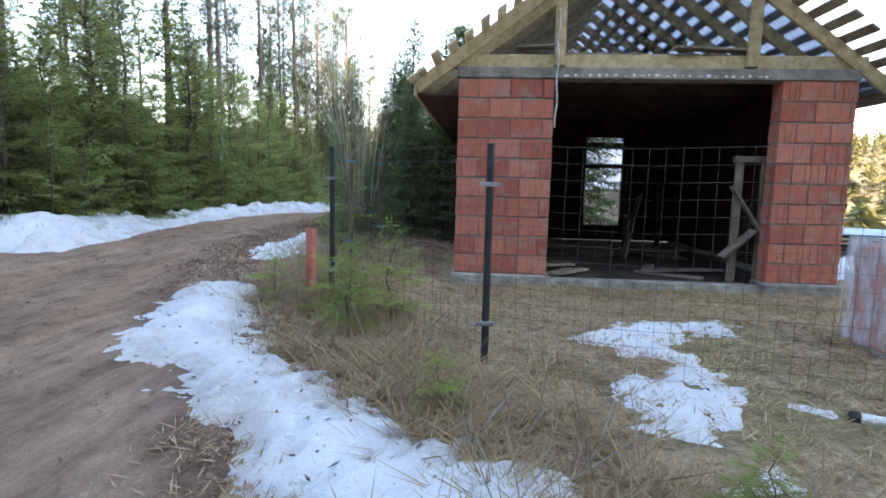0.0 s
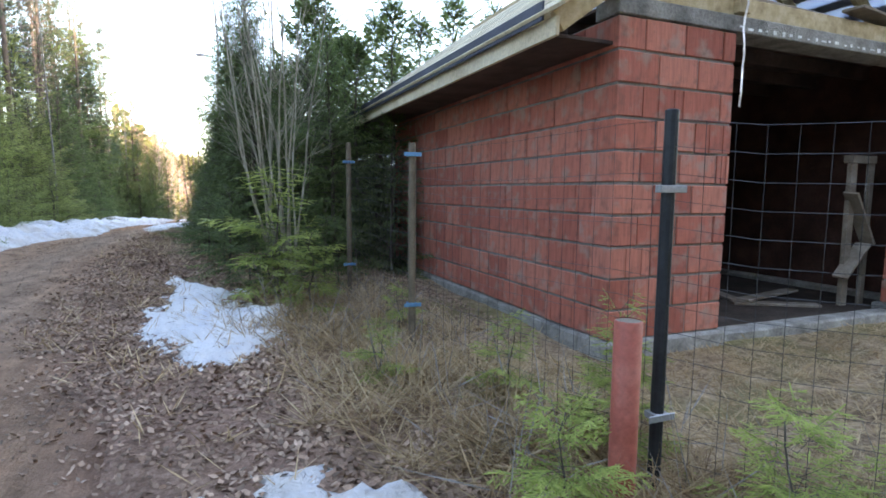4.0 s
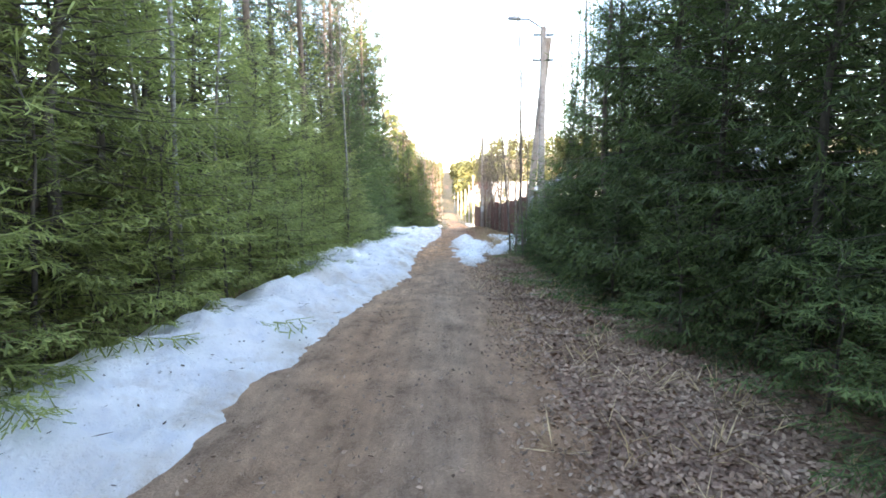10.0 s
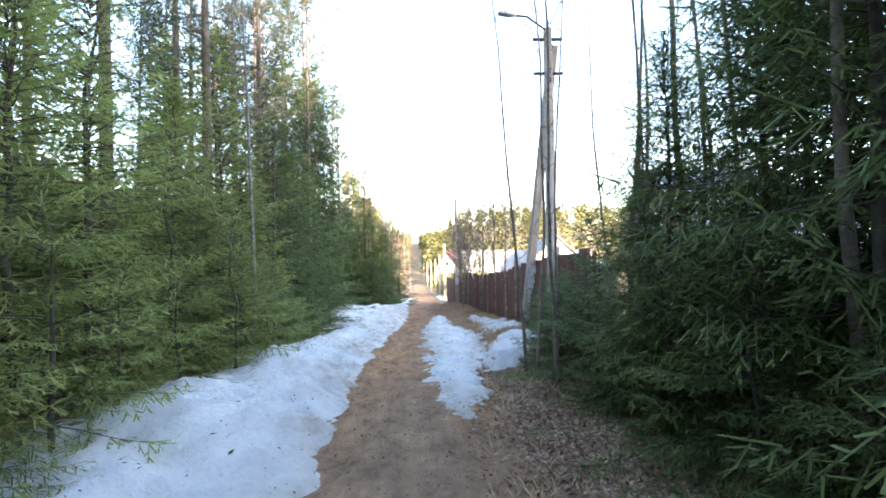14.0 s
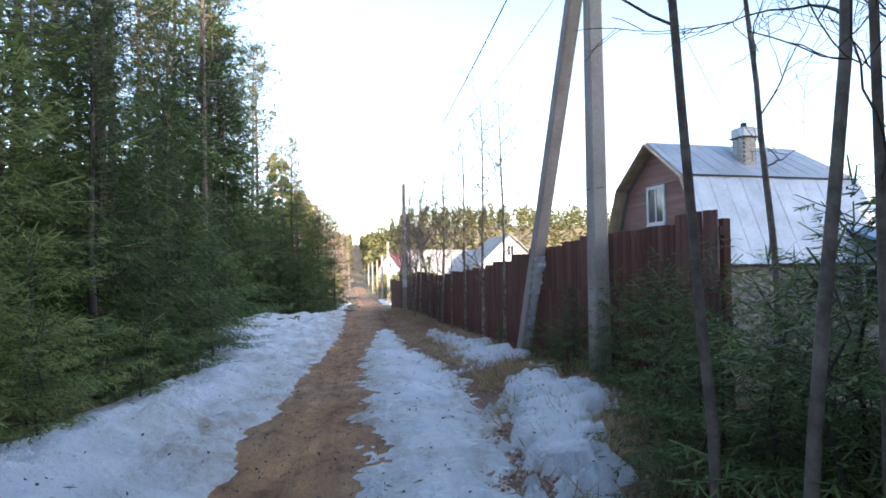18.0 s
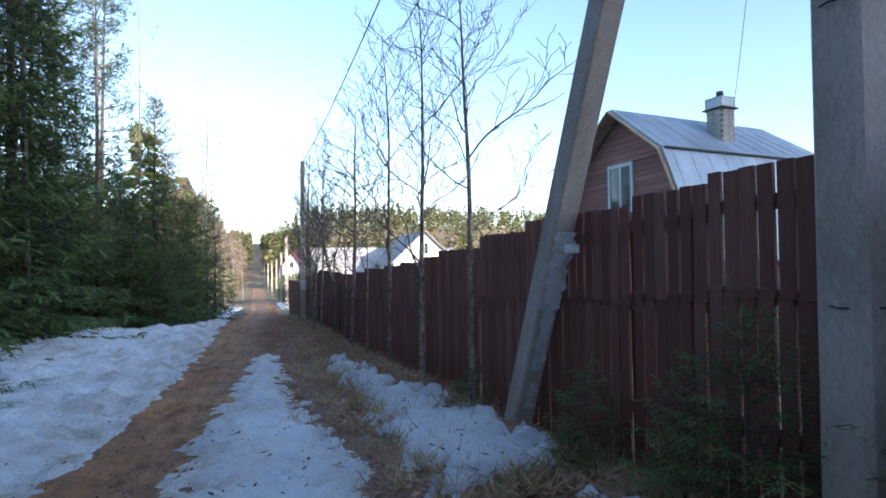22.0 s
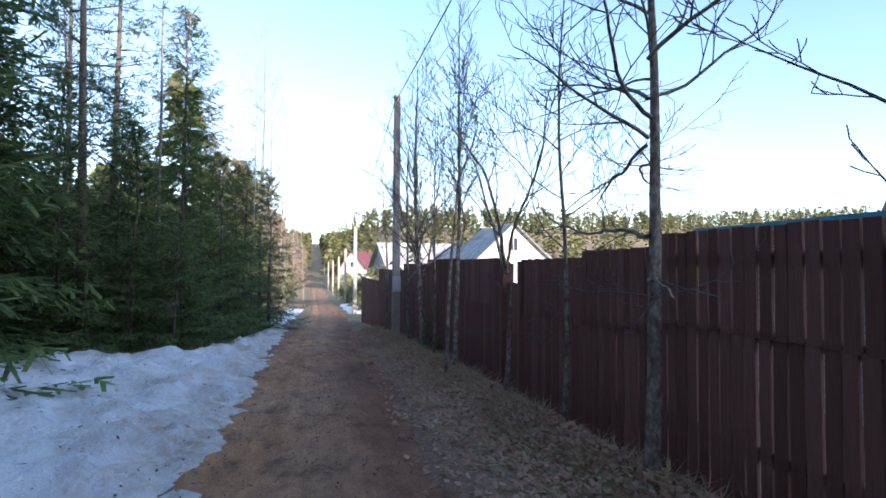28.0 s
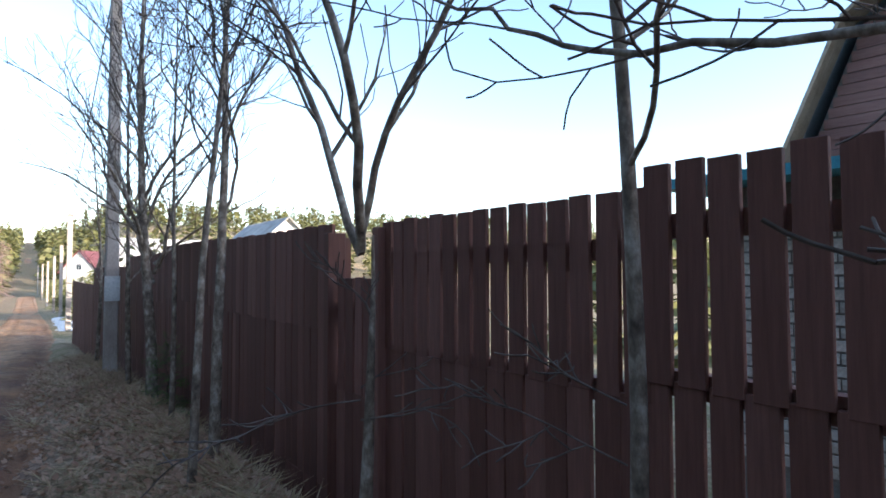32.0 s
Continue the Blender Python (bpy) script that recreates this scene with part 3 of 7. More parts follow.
def track_darkening(x, y):
    """Thaw water darkens the track's east side further on, and its verge at the bend; the near stretch is darker
    throughout.
    """
    u = x - road_mid(y)
    w = step(25, 30, y) * (1 - step(60, 80, y)) * math.exp(-((u - 0.62) / 0.42) ** 2) * (0.85 + 0.6 * wobble(x, y, 0.9, 14.0))
    w += 0.4 * (1 - step(9, 15, y)) * (0.6 + 0.8 * wobble(x, y, 0.7, 15.0)) + 0.7 * (1 - step(9, 13, y)) * step(-0.5, 0.1, road_dist(x, y)) * step(0, 0.4, u)
    return min(1.0, max(0.0, w))


def road_mesh():
    us = np.arange(-2.4, 2.41, 0.08)
    ys = [y for y in axis(-60, -4, 50, 620, 0.1, 1.06)]
    n, verts = len(us), []
    for y in ys:
        w = road_half(y) + 0.55
        for u in us:
            x = road_mid(y) + u / 2.4 * (w + (0.45 * (1 - step(24, 32, y)) if u < 0 else 0))
            verts.append((x, y, road_surface(x, y)))
    faces = [(j * n + i, j * n + i + 1, (j + 1) * n + i + 1, (j + 1) * n + i) for j in range(len(ys) - 1) for i in range(n - 1)]
    me = mesh_of("road", verts, faces, M_ROAD, True)
    a = me.attributes.new("damp", "FLOAT", "POINT")
    a.data.foreach_set("value", [float(min(1, max(0, dampness(v[0], v[1])))) for v in verts])
    a = me.attributes.new("wet", "FLOAT", "POINT")
    a.data.foreach_set("value", [track_darkening(v[0], v[1]) for v in verts])
    a = me.attributes.new("rut", "FLOAT", "POINT")
    a.data.foreach_set("value", [math.exp(-((abs(v[0] - road_mid(v[1]) - 0.1) - 0.62) / 0.13) ** 4) for v in verts])
    return me


road = put("road", road_mesh())
tagged(road, "sandy brown dirt track with shallow wheel ruts", "road", kind="structure")


# ================= snow =================
def inside(poly, x, y):
    """Signed distance to a polygon's edge, positive within."""
    best, odd = 1e9, False
    for (ax, ay), (bx, by) in zip(poly, poly[1:] + poly[:1]):
        dx, dy = bx - ax, by - ay
        t = max(0, min(1, ((x - ax) * dx + (y - ay) * dy) / (dx * dx + dy * dy)))
        best = min(best, math.hypot(x - ax - t * dx, y - ay - t * dy))
        if (ay > y) != (by > y) and x < dx * (y - ay) / dy + ax:
            odd = not odd
    return best if odd else -best


SNOWS = []


def top_of(x, y):
    return max(ground_surface(x, y), road_surface(x, y)) if road_dist(x, y) < 0.45 else ground_surface(x, y)


def snow_patch(name, label, poly, thick, cell=0.07, ragged=0.16, soil=0.2, seed=0.0, ramp_in=0.35, even=0.0):
    xs = np.arange(min(p[0] for p in poly) - 0.4, max(p[0] for p in poly) + 0.4, cell)
    ys = np.arange(min(p[1] for p in poly) - 0.4, max(p[1] for p in poly) + 0.4, cell)
    depth = {}

    def z(x, y):
        d = inside(poly, x, y) + ragged * (0.9 * wobble(x, y, 1.9, seed) + 0.8 * wobble(x, y, 5.5, seed + 1) + 0.75 * wobble(x, y, 12, seed + 2) + 0.4 * wobble(x, y, 23, seed + 7))
        rise = thick * step(-0.02, ramp_in, d) if d > 0 else d * 0.25
        rise += (0.25 + thick) * (0.14 * wobble(x, y, 3.1, seed + 3) + 0.11 * wobble(x, y, 8.0, seed + 4) + 0.06 * wobble(x, y, 17.0, seed + 5)) * step(0, 0.25, d)
        depth[(x, y)] = d
        return top_of(x, y) + rise - 0.008

    def dirt(x, y):
        d = depth.get((x, y), 0)
        return max(0.0, min(1.0, even + soil * (1.15 - step(0.0, 0.55, d)) + soil * 1.1 * wobble(x, y, 0.9, seed + 6)))

    for me in islands(sheet(name, xs, ys, z, M_SNOW, ("soil", dirt), keep=lambda v: depth[(v[0], v[1])] > -0.06)):
        SNOWS.append(me)
        tagged(put(name, me), label, "snow")


def islands(me):
    """The mesh split into its separate pieces; crumbs are dropped."""
    root = list(range(len(me.vertices)))

    def find(i):
        while root[i] != i:
            root[i] = root[root[i]]
            i = root[i]
        return i

    for p in me.polygons:
        first = find(p.vertices[0])
        for i in p.vertices[1:]:
            root[find(i)] = first
    groups = {}
    for p in me.polygons:
        groups.setdefault(find(p.vertices[0]), []).append(tuple(p.vertices))
    soil, made = me.attributes["soil"].data, []
    for faces in groups.values():
        if len(faces) < 25:
            continue
        used = sorted({i for f in faces for i in f})
        back = {k: n for n, k in enumerate(used)}
        part = mesh_of(me.name, [me.vertices[i].co[:] for i in used], [tuple(back[i] for i in f) for f in faces], M_SNOW, True)
        part.attributes.new("soil", "FLOAT", "POINT").data.foreach_set("value", [soil[i].value for i in used])
        made.append(part)
    return made


def far_patch(name, label, poly, soil=0.15, seed=0.0):
    snow_patch(name, label, poly, 0.12, 0.3, 0.3, soil, seed)


LEFT_IN = [(7.5, -6.25), (9.0, -6.3), (10.5, -6.55), (12.3, -6.7), (13.6, -6.5), (15.5, -6.3), (17.1, -6.15), (19.7, -5.95), (23, -6.0), (25.5, -6.05), (28, -5.95), (31, -5.85), (34.4, -5.75), (38.4, -5.8), (43, -5.9), (47, -5.95), (51, -6.1), (54, -6.3)]
LEFT_OUT = [(54, -6.6), (50, -6.75), (47, -6.95), (44.6, -7.3), (43.2, -8.1), (42.6, -9.3), (36, -9.4), (33, -8.3), (29.1, -7.55), (26, -7.7), (24, -7.9), (20.2, -8.3), (18.5, -7.7), (17.3, -7.65), (14.2, -7.95), (12.5, -8.05), (9.6, -8.3), (7.2, -8.6)]
edge = [(x, y) for y, x in LEFT_IN] + [(x, y) for y, x in LEFT_OUT]


def west_bank():
    poly = edge
    xs, ys = np.arange(-9.9, -5.2, 0.075), np.arange(6.6, 54.6, 0.085)
    depth = {}

    def z(x, y):
        d = inside(poly, x, y) + (0.13 + 0.14 * step(31, 36, y)) * (0.8 * wobble(x, y, 1.6, 20) + 0.4 * wobble(x, y, 4.7, 21) + 0.35 * wobble(x, y, 10, 22) + 0.45 * wobble(x, y, 21, 29))
        high = 0.34 * (1 - 0.45 * step(24, 34, y)) * (0.75 + 0.6 * wobble(x, y, 0.9, 23))
        rise = high * step(-0.1, 1.05, d) + 0.035 * step(0, 0.05, d) if d > 0 else d * 0.3
        rise += 0.1 * wobble(x, y, 2.4, 24) * step(0, 0.4, d) + (0.075 * wobble(x, y, 5, 25) + 0.05 * wobble(x, y, 9, 31) + 0.038 * wobble(x, y, 17, 28)) * step(0, 0.2, d)
        depth[(x, y)] = d
        return top_of(x, y) + rise - 0.008

    def dirt(x, y):
        d = depth.get((x, y), 0)
        return max(0.0, min(1.0, 0.8 * (1 - step(0.0, 0.42 + 0.6 * step(19, 24, y), d)) * (0.75 + wobble(x, y, 2.2, 30)) + 0.9 * (step(0.1, 0.5, wobble(x, y, 0.8, 26))) * 0.55 + 0.45 * step(19, 25, y) * step(-6.9, -6.1, x) * (0.6 + wobble(x, y, 1.5, 27)) + 0.55 * step(33, 37, y) * step(0.05, 0.4, wobble(x, y, 2.6, 33))))

    me = sheet("snow_bank", xs, ys, z, M_SNOW, ("soil", dirt), keep=lambda v: depth[(v[0], v[1])] > -0.06)
    SNOWS.append(me)
    return tagged(put("snow_bank", me), "long bank of old white snow beside the track", "snow bank")


west_bank()
# the bend's outer bank, seen first
snow_patch("snow_bank", "low bank of grey-white snow along the bend", [(-6.1, 7.4), (-6.6, 9.5), (-8.3, 9.7), (-10.5, 7.8), (-14, 4.8), (-14, 3.5), (-10.0, 5.6), (-7.6, 7.2)], 0.3, 0.09, 0.2, 0.2, 31.0, 0.6)
snow_patch("snow_patch", "melting patch of dirty white snow on the track's edge", [(-3.3, 5.7), (-2.7, 6.0), (-2.3, 5.5), (-2.0, 4.5), (-1.4, 3.7), (-0.8, 3.05), (-0.2, 2.6), (0.4, 2.25), (0.6, 1.7), (0.1, 1.0), (-0.5, 1.3), (-0.85, 1.95), (-1.4, 2.5), (-2.0, 3.1), (-2.6, 3.45), (-2.85, 4.4)], 0.08, 0.045, 0.2, 0.62, 41.0)
snow_patch("snow_patch", "thin patch of wet snow beside young spruces", [(-3.72, 11.8), (-3.45, 11.0), (-3.1, 10.2), (-2.7, 10.15), (-2.9, 9.5), (-2.4, 8.9), (-2.55, 7.9), (-3.2, 7.15), (-3.45, 7.6), (-3.7, 8.2), (-3.75, 9.0), (-3.6, 10.0), (-3.7, 11.0)], 0.06, 0.05, 0.17, 0.12, 51.0)
snow_patch("snow_patch", "thin patch of white snow on the yard's grass", [(0.6, 4.25), (1.35, 4.9), (2.35, 5.1), (2.2, 4.6), (1.5, 4.1), (1.75, 3.3), (1.2, 2.5), (0.75, 2.55), (0.8, 3.3), (1.2, 3.7)], 0.05, 0.05, 0.14, 0.05, 61.0)
snow_patch("snow_patch", "small patch of white snow on dry grass", [(1.62, 3.16), (1.78, 3.22), (1.9, 3.1), (2.0, 2.95), (1.86, 2.9), (1.72, 3.02)], 0.04, 0.05, 0.12, 0.1, 65.0)
snow_patch("snow_patch", "small patch of white snow on dry grass", [(0.95, 2.15), (1.15, 2.35), (1.38, 2.42), (1.34, 2.1), (1.05, 2.0)], 0.04, 0.05, 0.12, 0.1, 67.0)
snow_patch("snow_patch", "broad bright patch of snow behind the garage", [(4.9, 8.2), (5.0, 10.2), (8.5, 9.4), (12, 8.6), (12, 6.6), (8, 6.9)], 0.12, 0.12, 0.2, 0.03, 71.0)
# the slushy strip on the track, and the patches on the bank
snow_patch("slush_strip", "grey-white packed slush along the track", [(-4.85, 20.6), (-5.1, 21.6), (-5.2, 25.5), (-5.2, 30.7), (-5.0, 32.1), (-4.78, 35.9), (-4.35, 36.2), (-4.28, 34.0), (-4.25, 32.1), (-3.98, 30.4), (-3.86, 28.0), (-3.95, 26.0), (-4.1, 25.2), (-4.3, 23.6), (-4.45, 22.0)], 0.055, 0.05, 0.2, 0.6, 81.0, 0.3, 0.1)
snow_patch("snow_patch", "lumpy white snow on the straw bank by the pole", [(-4.25, 23.4), (-3.95, 23.6), (-3.45, 24.9), (-3.0, 25.8), (-2.9, 26.3), (-3.2, 26.7), (-3.55, 26.95), (-3.82, 26.6), (-4.02, 25.4)], 0.13, 0.045, 0.3, 0.12, 95.0, 0.16)
snow_patch("snow_patch", "narrow white snow patch along the straw bank", [(-3.62, 28.4), (-3.25, 28.6), (-2.9, 28.5), (-2.78, 29.4), (-3.02, 30.2), (-3.15, 31.9), (-3.3, 34.0), (-3.36, 35.1), (-3.52, 34.9), (-3.6, 33.6), (-3.55, 31.75), (-3.66, 30.2), (-3.6, 29.4)], 0.12, 0.045, 0.26, 0.12, 91.0, 0.16)
snow_patch("snow_patch", "small lump of white snow among dark grass", [(-3.12, 28.1), (-2.98, 28.05), (-2.86, 27.6), (-2.98, 27.45)], 0.07, 0.04, 0.14, 0.1, 97.0, 0.08)
snow_patch("snow_patch", "small lump of white snow among dark grass", [(-3.22, 27.5), (-2.98, 27.4), (-2.98, 27.0), (-3.3, 26.9)], 0.07, 0.04, 0.14, 0.1, 99.0, 0.08)
far_patch("snow_patch", "far strip of white snow beside the track", [(-6.4, 56), (-6.2, 74), (-7.4, 74), (-7.2, 56)], 0.1, 101.0)
far_patch("snow_patch", "far strip of white snow beside the track", [(-3.3, 66), (-3.3, 84), (-2.2, 84), (-2.2, 66)], 0.1, 103.0)


# ================= trees =================
def blades(base, tip, width, rng, flat=0.6, blunt=False, loose=0.45):
    """One four-cornered spray for each base and tip, its face turned mostly upwards."""
    d = tip - base
    length = np.linalg.norm(d, axis=1, keepdims=True) + 1e-6
    d = d / length
    up = np.tile(np.array([0, 0, 1.0]), (len(d), 1)) * flat + rng.normal(0, loose, (len(d), 3))
    side = np.cross(d, up)
    side /= np.linalg.norm(side, axis=1, keepdims=True) + 1e-6
    w = width[:, None] * side
    if blunt:
        v = np.stack([base - w * 0.4, base + w * 0.4, tip + w * 0.27, tip - w * 0.27], 1).reshape(-1, 3)
        return v, np.arange(len(v)).reshape(-1, 4)
    mid = base + d * length * 0.42
    v = np.stack([base, mid - w / 2, tip, mid + w / 2], 1).reshape(-1, 3)
    f = np.arange(len(v)).reshape(-1, 4)
    return v, f


def spruce_crown(height, radius, seed, dense=1.0, pace=0.03, low=0.03, droop=0.28, width=0.018, bare=0.0, shoot=0.07, hang=0.75, node=0.08, weep=0.22):
    """Tiers of drooping limbs, each a flat fan of side twigs with shoots hanging from it. Returns sprays and limbs."""
    rng = np.random.default_rng(seed)
    B, T, W, limbs = [], [], [], []
    z = low * height + 0.04
    turn = rng.uniform(0, 6.283)
    tiers = 0
    while z < height * 0.985:
        rel = z / height
        n = max(4, int(rng.integers(5, 8) * dense))
        tiers += 1
        # a tier may reach far out, or stay short
        reach = rng.uniform(0.78, 1.12)
        for j in range(n):
            a = turn + 2 * math.pi * (j + rng.uniform(-0.3, 0.3)) / n
            L = radius * reach * (1 - rel) ** 0.66 * rng.choice((rng.uniform(0.5, 0.75), rng.uniform(0.85, 1.18)), p=(0.3, 0.7)) + 0.07
            el = -0.1 + 0.85 * rel ** 1.4 + rng.normal(0, 0.07 + 0.2 * weep)
            out = np.array([math.cos(a), math.sin(a), 0])
            zz = z + rng.normal(0, 0.12)
            m = max(3, int(L / node))
            s = np.linspace(0.0, 1, m)
            dr = droop * (1 - rel) * rng.uniform(0.6, 1.3)
            axis_pts = np.outer(s * L * math.cos(el), out)
            axis_pts[:, 2] = np.maximum(zz + s * L * math.sin(el) - dr * L * s ** 1.6 + 0.7 * dr * L * s ** 4, 0.03)
            side = np.array([-math.sin(a), math.cos(a), 0])
            axis_pts += np.outer(s ** 2, side * rng.normal(0, 0.1) * L)
            limbs.append(axis_pts[:: max(1, m // 4)])
            start = 0.25 if rel < 0.6 else 0.08
            for i in range(m):
                if s[i] < start or rng.random() < bare:
                    continue
                p = axis_pts[i]
                for sg in (-1, 1):
                    tl = min(0.52, (0.1 + 0.42 * L * (1 - s[i]) * min(1, s[i] * 2.4 + 0.25)) * rng.uniform(0.65, 1.15))
                    td = out * 0.7 + side * sg * 0.8 + np.array([0, 0, -0.16 * (1 - rel) + rng.normal(0, 0.07)])
                    td /= np.linalg.norm(td)
                    q = p + td * tl
                    q[2] = max(q[2] - weep * rng.uniform(0.3, 1.7) * tl * (1 - 0.5 * rel), 0.02)
                    k = max(1 if pace > 0.1 else 2, int(tl / pace))
                    flat = np.cross(td, (0, 0, 1))
                    u = (np.arange(k) + rng.uniform(0.2, 0.9, k)) / k
                    sign = np.where(np.arange(k) % 2, 1, -1)[:, None]
                    b = p + (q - p) * u[:, None]
                    drop = np.where(rng.random(k) < hang * 0.55, rng.uniform(0.5, 1.1, k), rng.uniform(-0.1, 0.2, k)) * (1 - 0.6 * rel)
                    sd = td * rng.uniform(0.55, 0.9, (k, 1)) + flat * sign * rng.uniform(0.35, 0.75, (k, 1)) - np.outer(drop, (0, 0, 1))
                    B.append(b), T.append(b + sd * shoot * (1.3 - 0.6 * u[:, None]) * rng.uniform(0.75, 1.2, (k, 1))), W.append(width * rng.uniform(0.8, 1.2, k))
                    B.append(np.stack([p, q - td * 0.02])), T.append(np.stack([q, q + td * shoot * 0.8])), W.append(np.array([width * 0.55, width]))
            B.append(axis_pts[-2:-1]), T.append(axis_pts[-1:] + (axis_pts[-1:] - axis_pts[-2:-1]) * 1.2), W.append(np.array([width * 1.2]))
        turn += 0.9
        z += rng.uniform(0.24, 0.36) * (0.62 + 0.5 * (1 - rel)) / max(0.6, dense ** 0.5)
    B.append(np.array([[0, 0, height * 0.95]])), T.append(np.array([[0, 0, height * 1.02]])), W.append(np.array([width]))
    v, f = blades(np.concatenate(B), np.concatenate(T), np.concatenate(W), rng, 0.95, True, 0.32)
    # Needles darken towards the stem, which puts crown shade into the tone.
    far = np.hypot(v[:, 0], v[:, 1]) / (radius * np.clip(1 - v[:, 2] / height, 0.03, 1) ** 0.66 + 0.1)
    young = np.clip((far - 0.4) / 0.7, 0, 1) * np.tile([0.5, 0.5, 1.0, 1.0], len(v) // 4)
    return v, f, limbs, young


def spruce(name, label, height, radius, seed, mat, bark, dense=1.0, pace=0.03, low=0.03, group="", at=None, category="spruce", width=0.018, droop=0.28, bare=0.0, shoot=0.07, hang=0.75, node=0.08, weep=0.22):
    t = thing(name, label, category, at, group)
    s = Shape()
    rng = random.Random(seed)
    k = 6
    s.tube([(rng.uniform(-0.02, 0.02) * i, rng.uniform(-0.02, 0.02) * i, height * 0.98 * i / k - 0.15 * (i == 0)) for i in range(k + 1)],
           [max(0.006, height * 0.0105 * (1 - i / k) + 0.008 * min(1, height / 4)) for i in range(k + 1)], 7)
    v, f, limbs, young = spruce_crown(height, radius, seed, dense, pace, low, droop, width, bare, shoot, hang, node, weep)
    for pts in limbs[:: 1 if pace < 0.07 else 2]:
        s.tube(pts.tolist(), [max(0.0015, 0.012 * min(1, height / 4.5) * (1 - i / len(pts))) for i in range(len(pts))], 3, False)
    s.part("trunk", bark, t, smooth=True)
    me = mesh_of("crown", v, f, mat)
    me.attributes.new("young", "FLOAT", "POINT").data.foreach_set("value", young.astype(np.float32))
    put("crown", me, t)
    return t


def grow(shape, twigs, p, d, length, radius, depth, rng, spread=0.7, up=0.25, sides=5, kids=(3, 5), shrink=0.58, crook=0.2, min_r=0.003):
    """A limb that bends a little, and bears smaller limbs along its outer part."""
    n = max(5, int(length / 0.09)) if depth > 1 else (5 if depth else 4)
    n = min(n, 14)
    pts, radii, q, e = [Vector(p)], [radius], Vector(p), Vector(d).normalized()
    for i in range(n):
        e = (e + Vector((rng.gauss(0, crook), rng.gauss(0, crook), rng.gauss(0, crook * 0.7) + up * 0.12))).normalized()
        q = q + e * (length / n)
        pts.append(q.copy())
        radii.append(max(min_r, radius * (1 - 0.78 * (i + 1) / n)))
    (shape if radius > 0.011 else twigs).tube(pts, radii, sides if radius > 0.011 else 3, False)
    if depth <= 0:
        return
    for _ in range(rng.randint(*kids)):
        i = rng.randint(max(1, n // 3), n)
        a = (pts[min(i, n)] - pts[i - 1]).normalized()
        r = Vector((rng.gauss(0, 1), rng.gauss(0, 1), rng.gauss(0, 0.6)))
        r = (r - a * r.dot(a)).normalized()
        nd = (a * (1 - spread * 0.45) + r * spread + Vector((0, 0, up * 0.6))).normalized()
        grow(shape, twigs, pts[i - 1].lerp(pts[i], rng.random()), nd, length * shrink * rng.uniform(0.6, 1.15), max(min_r, radii[i] * rng.uniform(0.5, 0.72)), depth - 1, rng, spread, up, max(3, sides - 1), kids, shrink, crook, min_r)


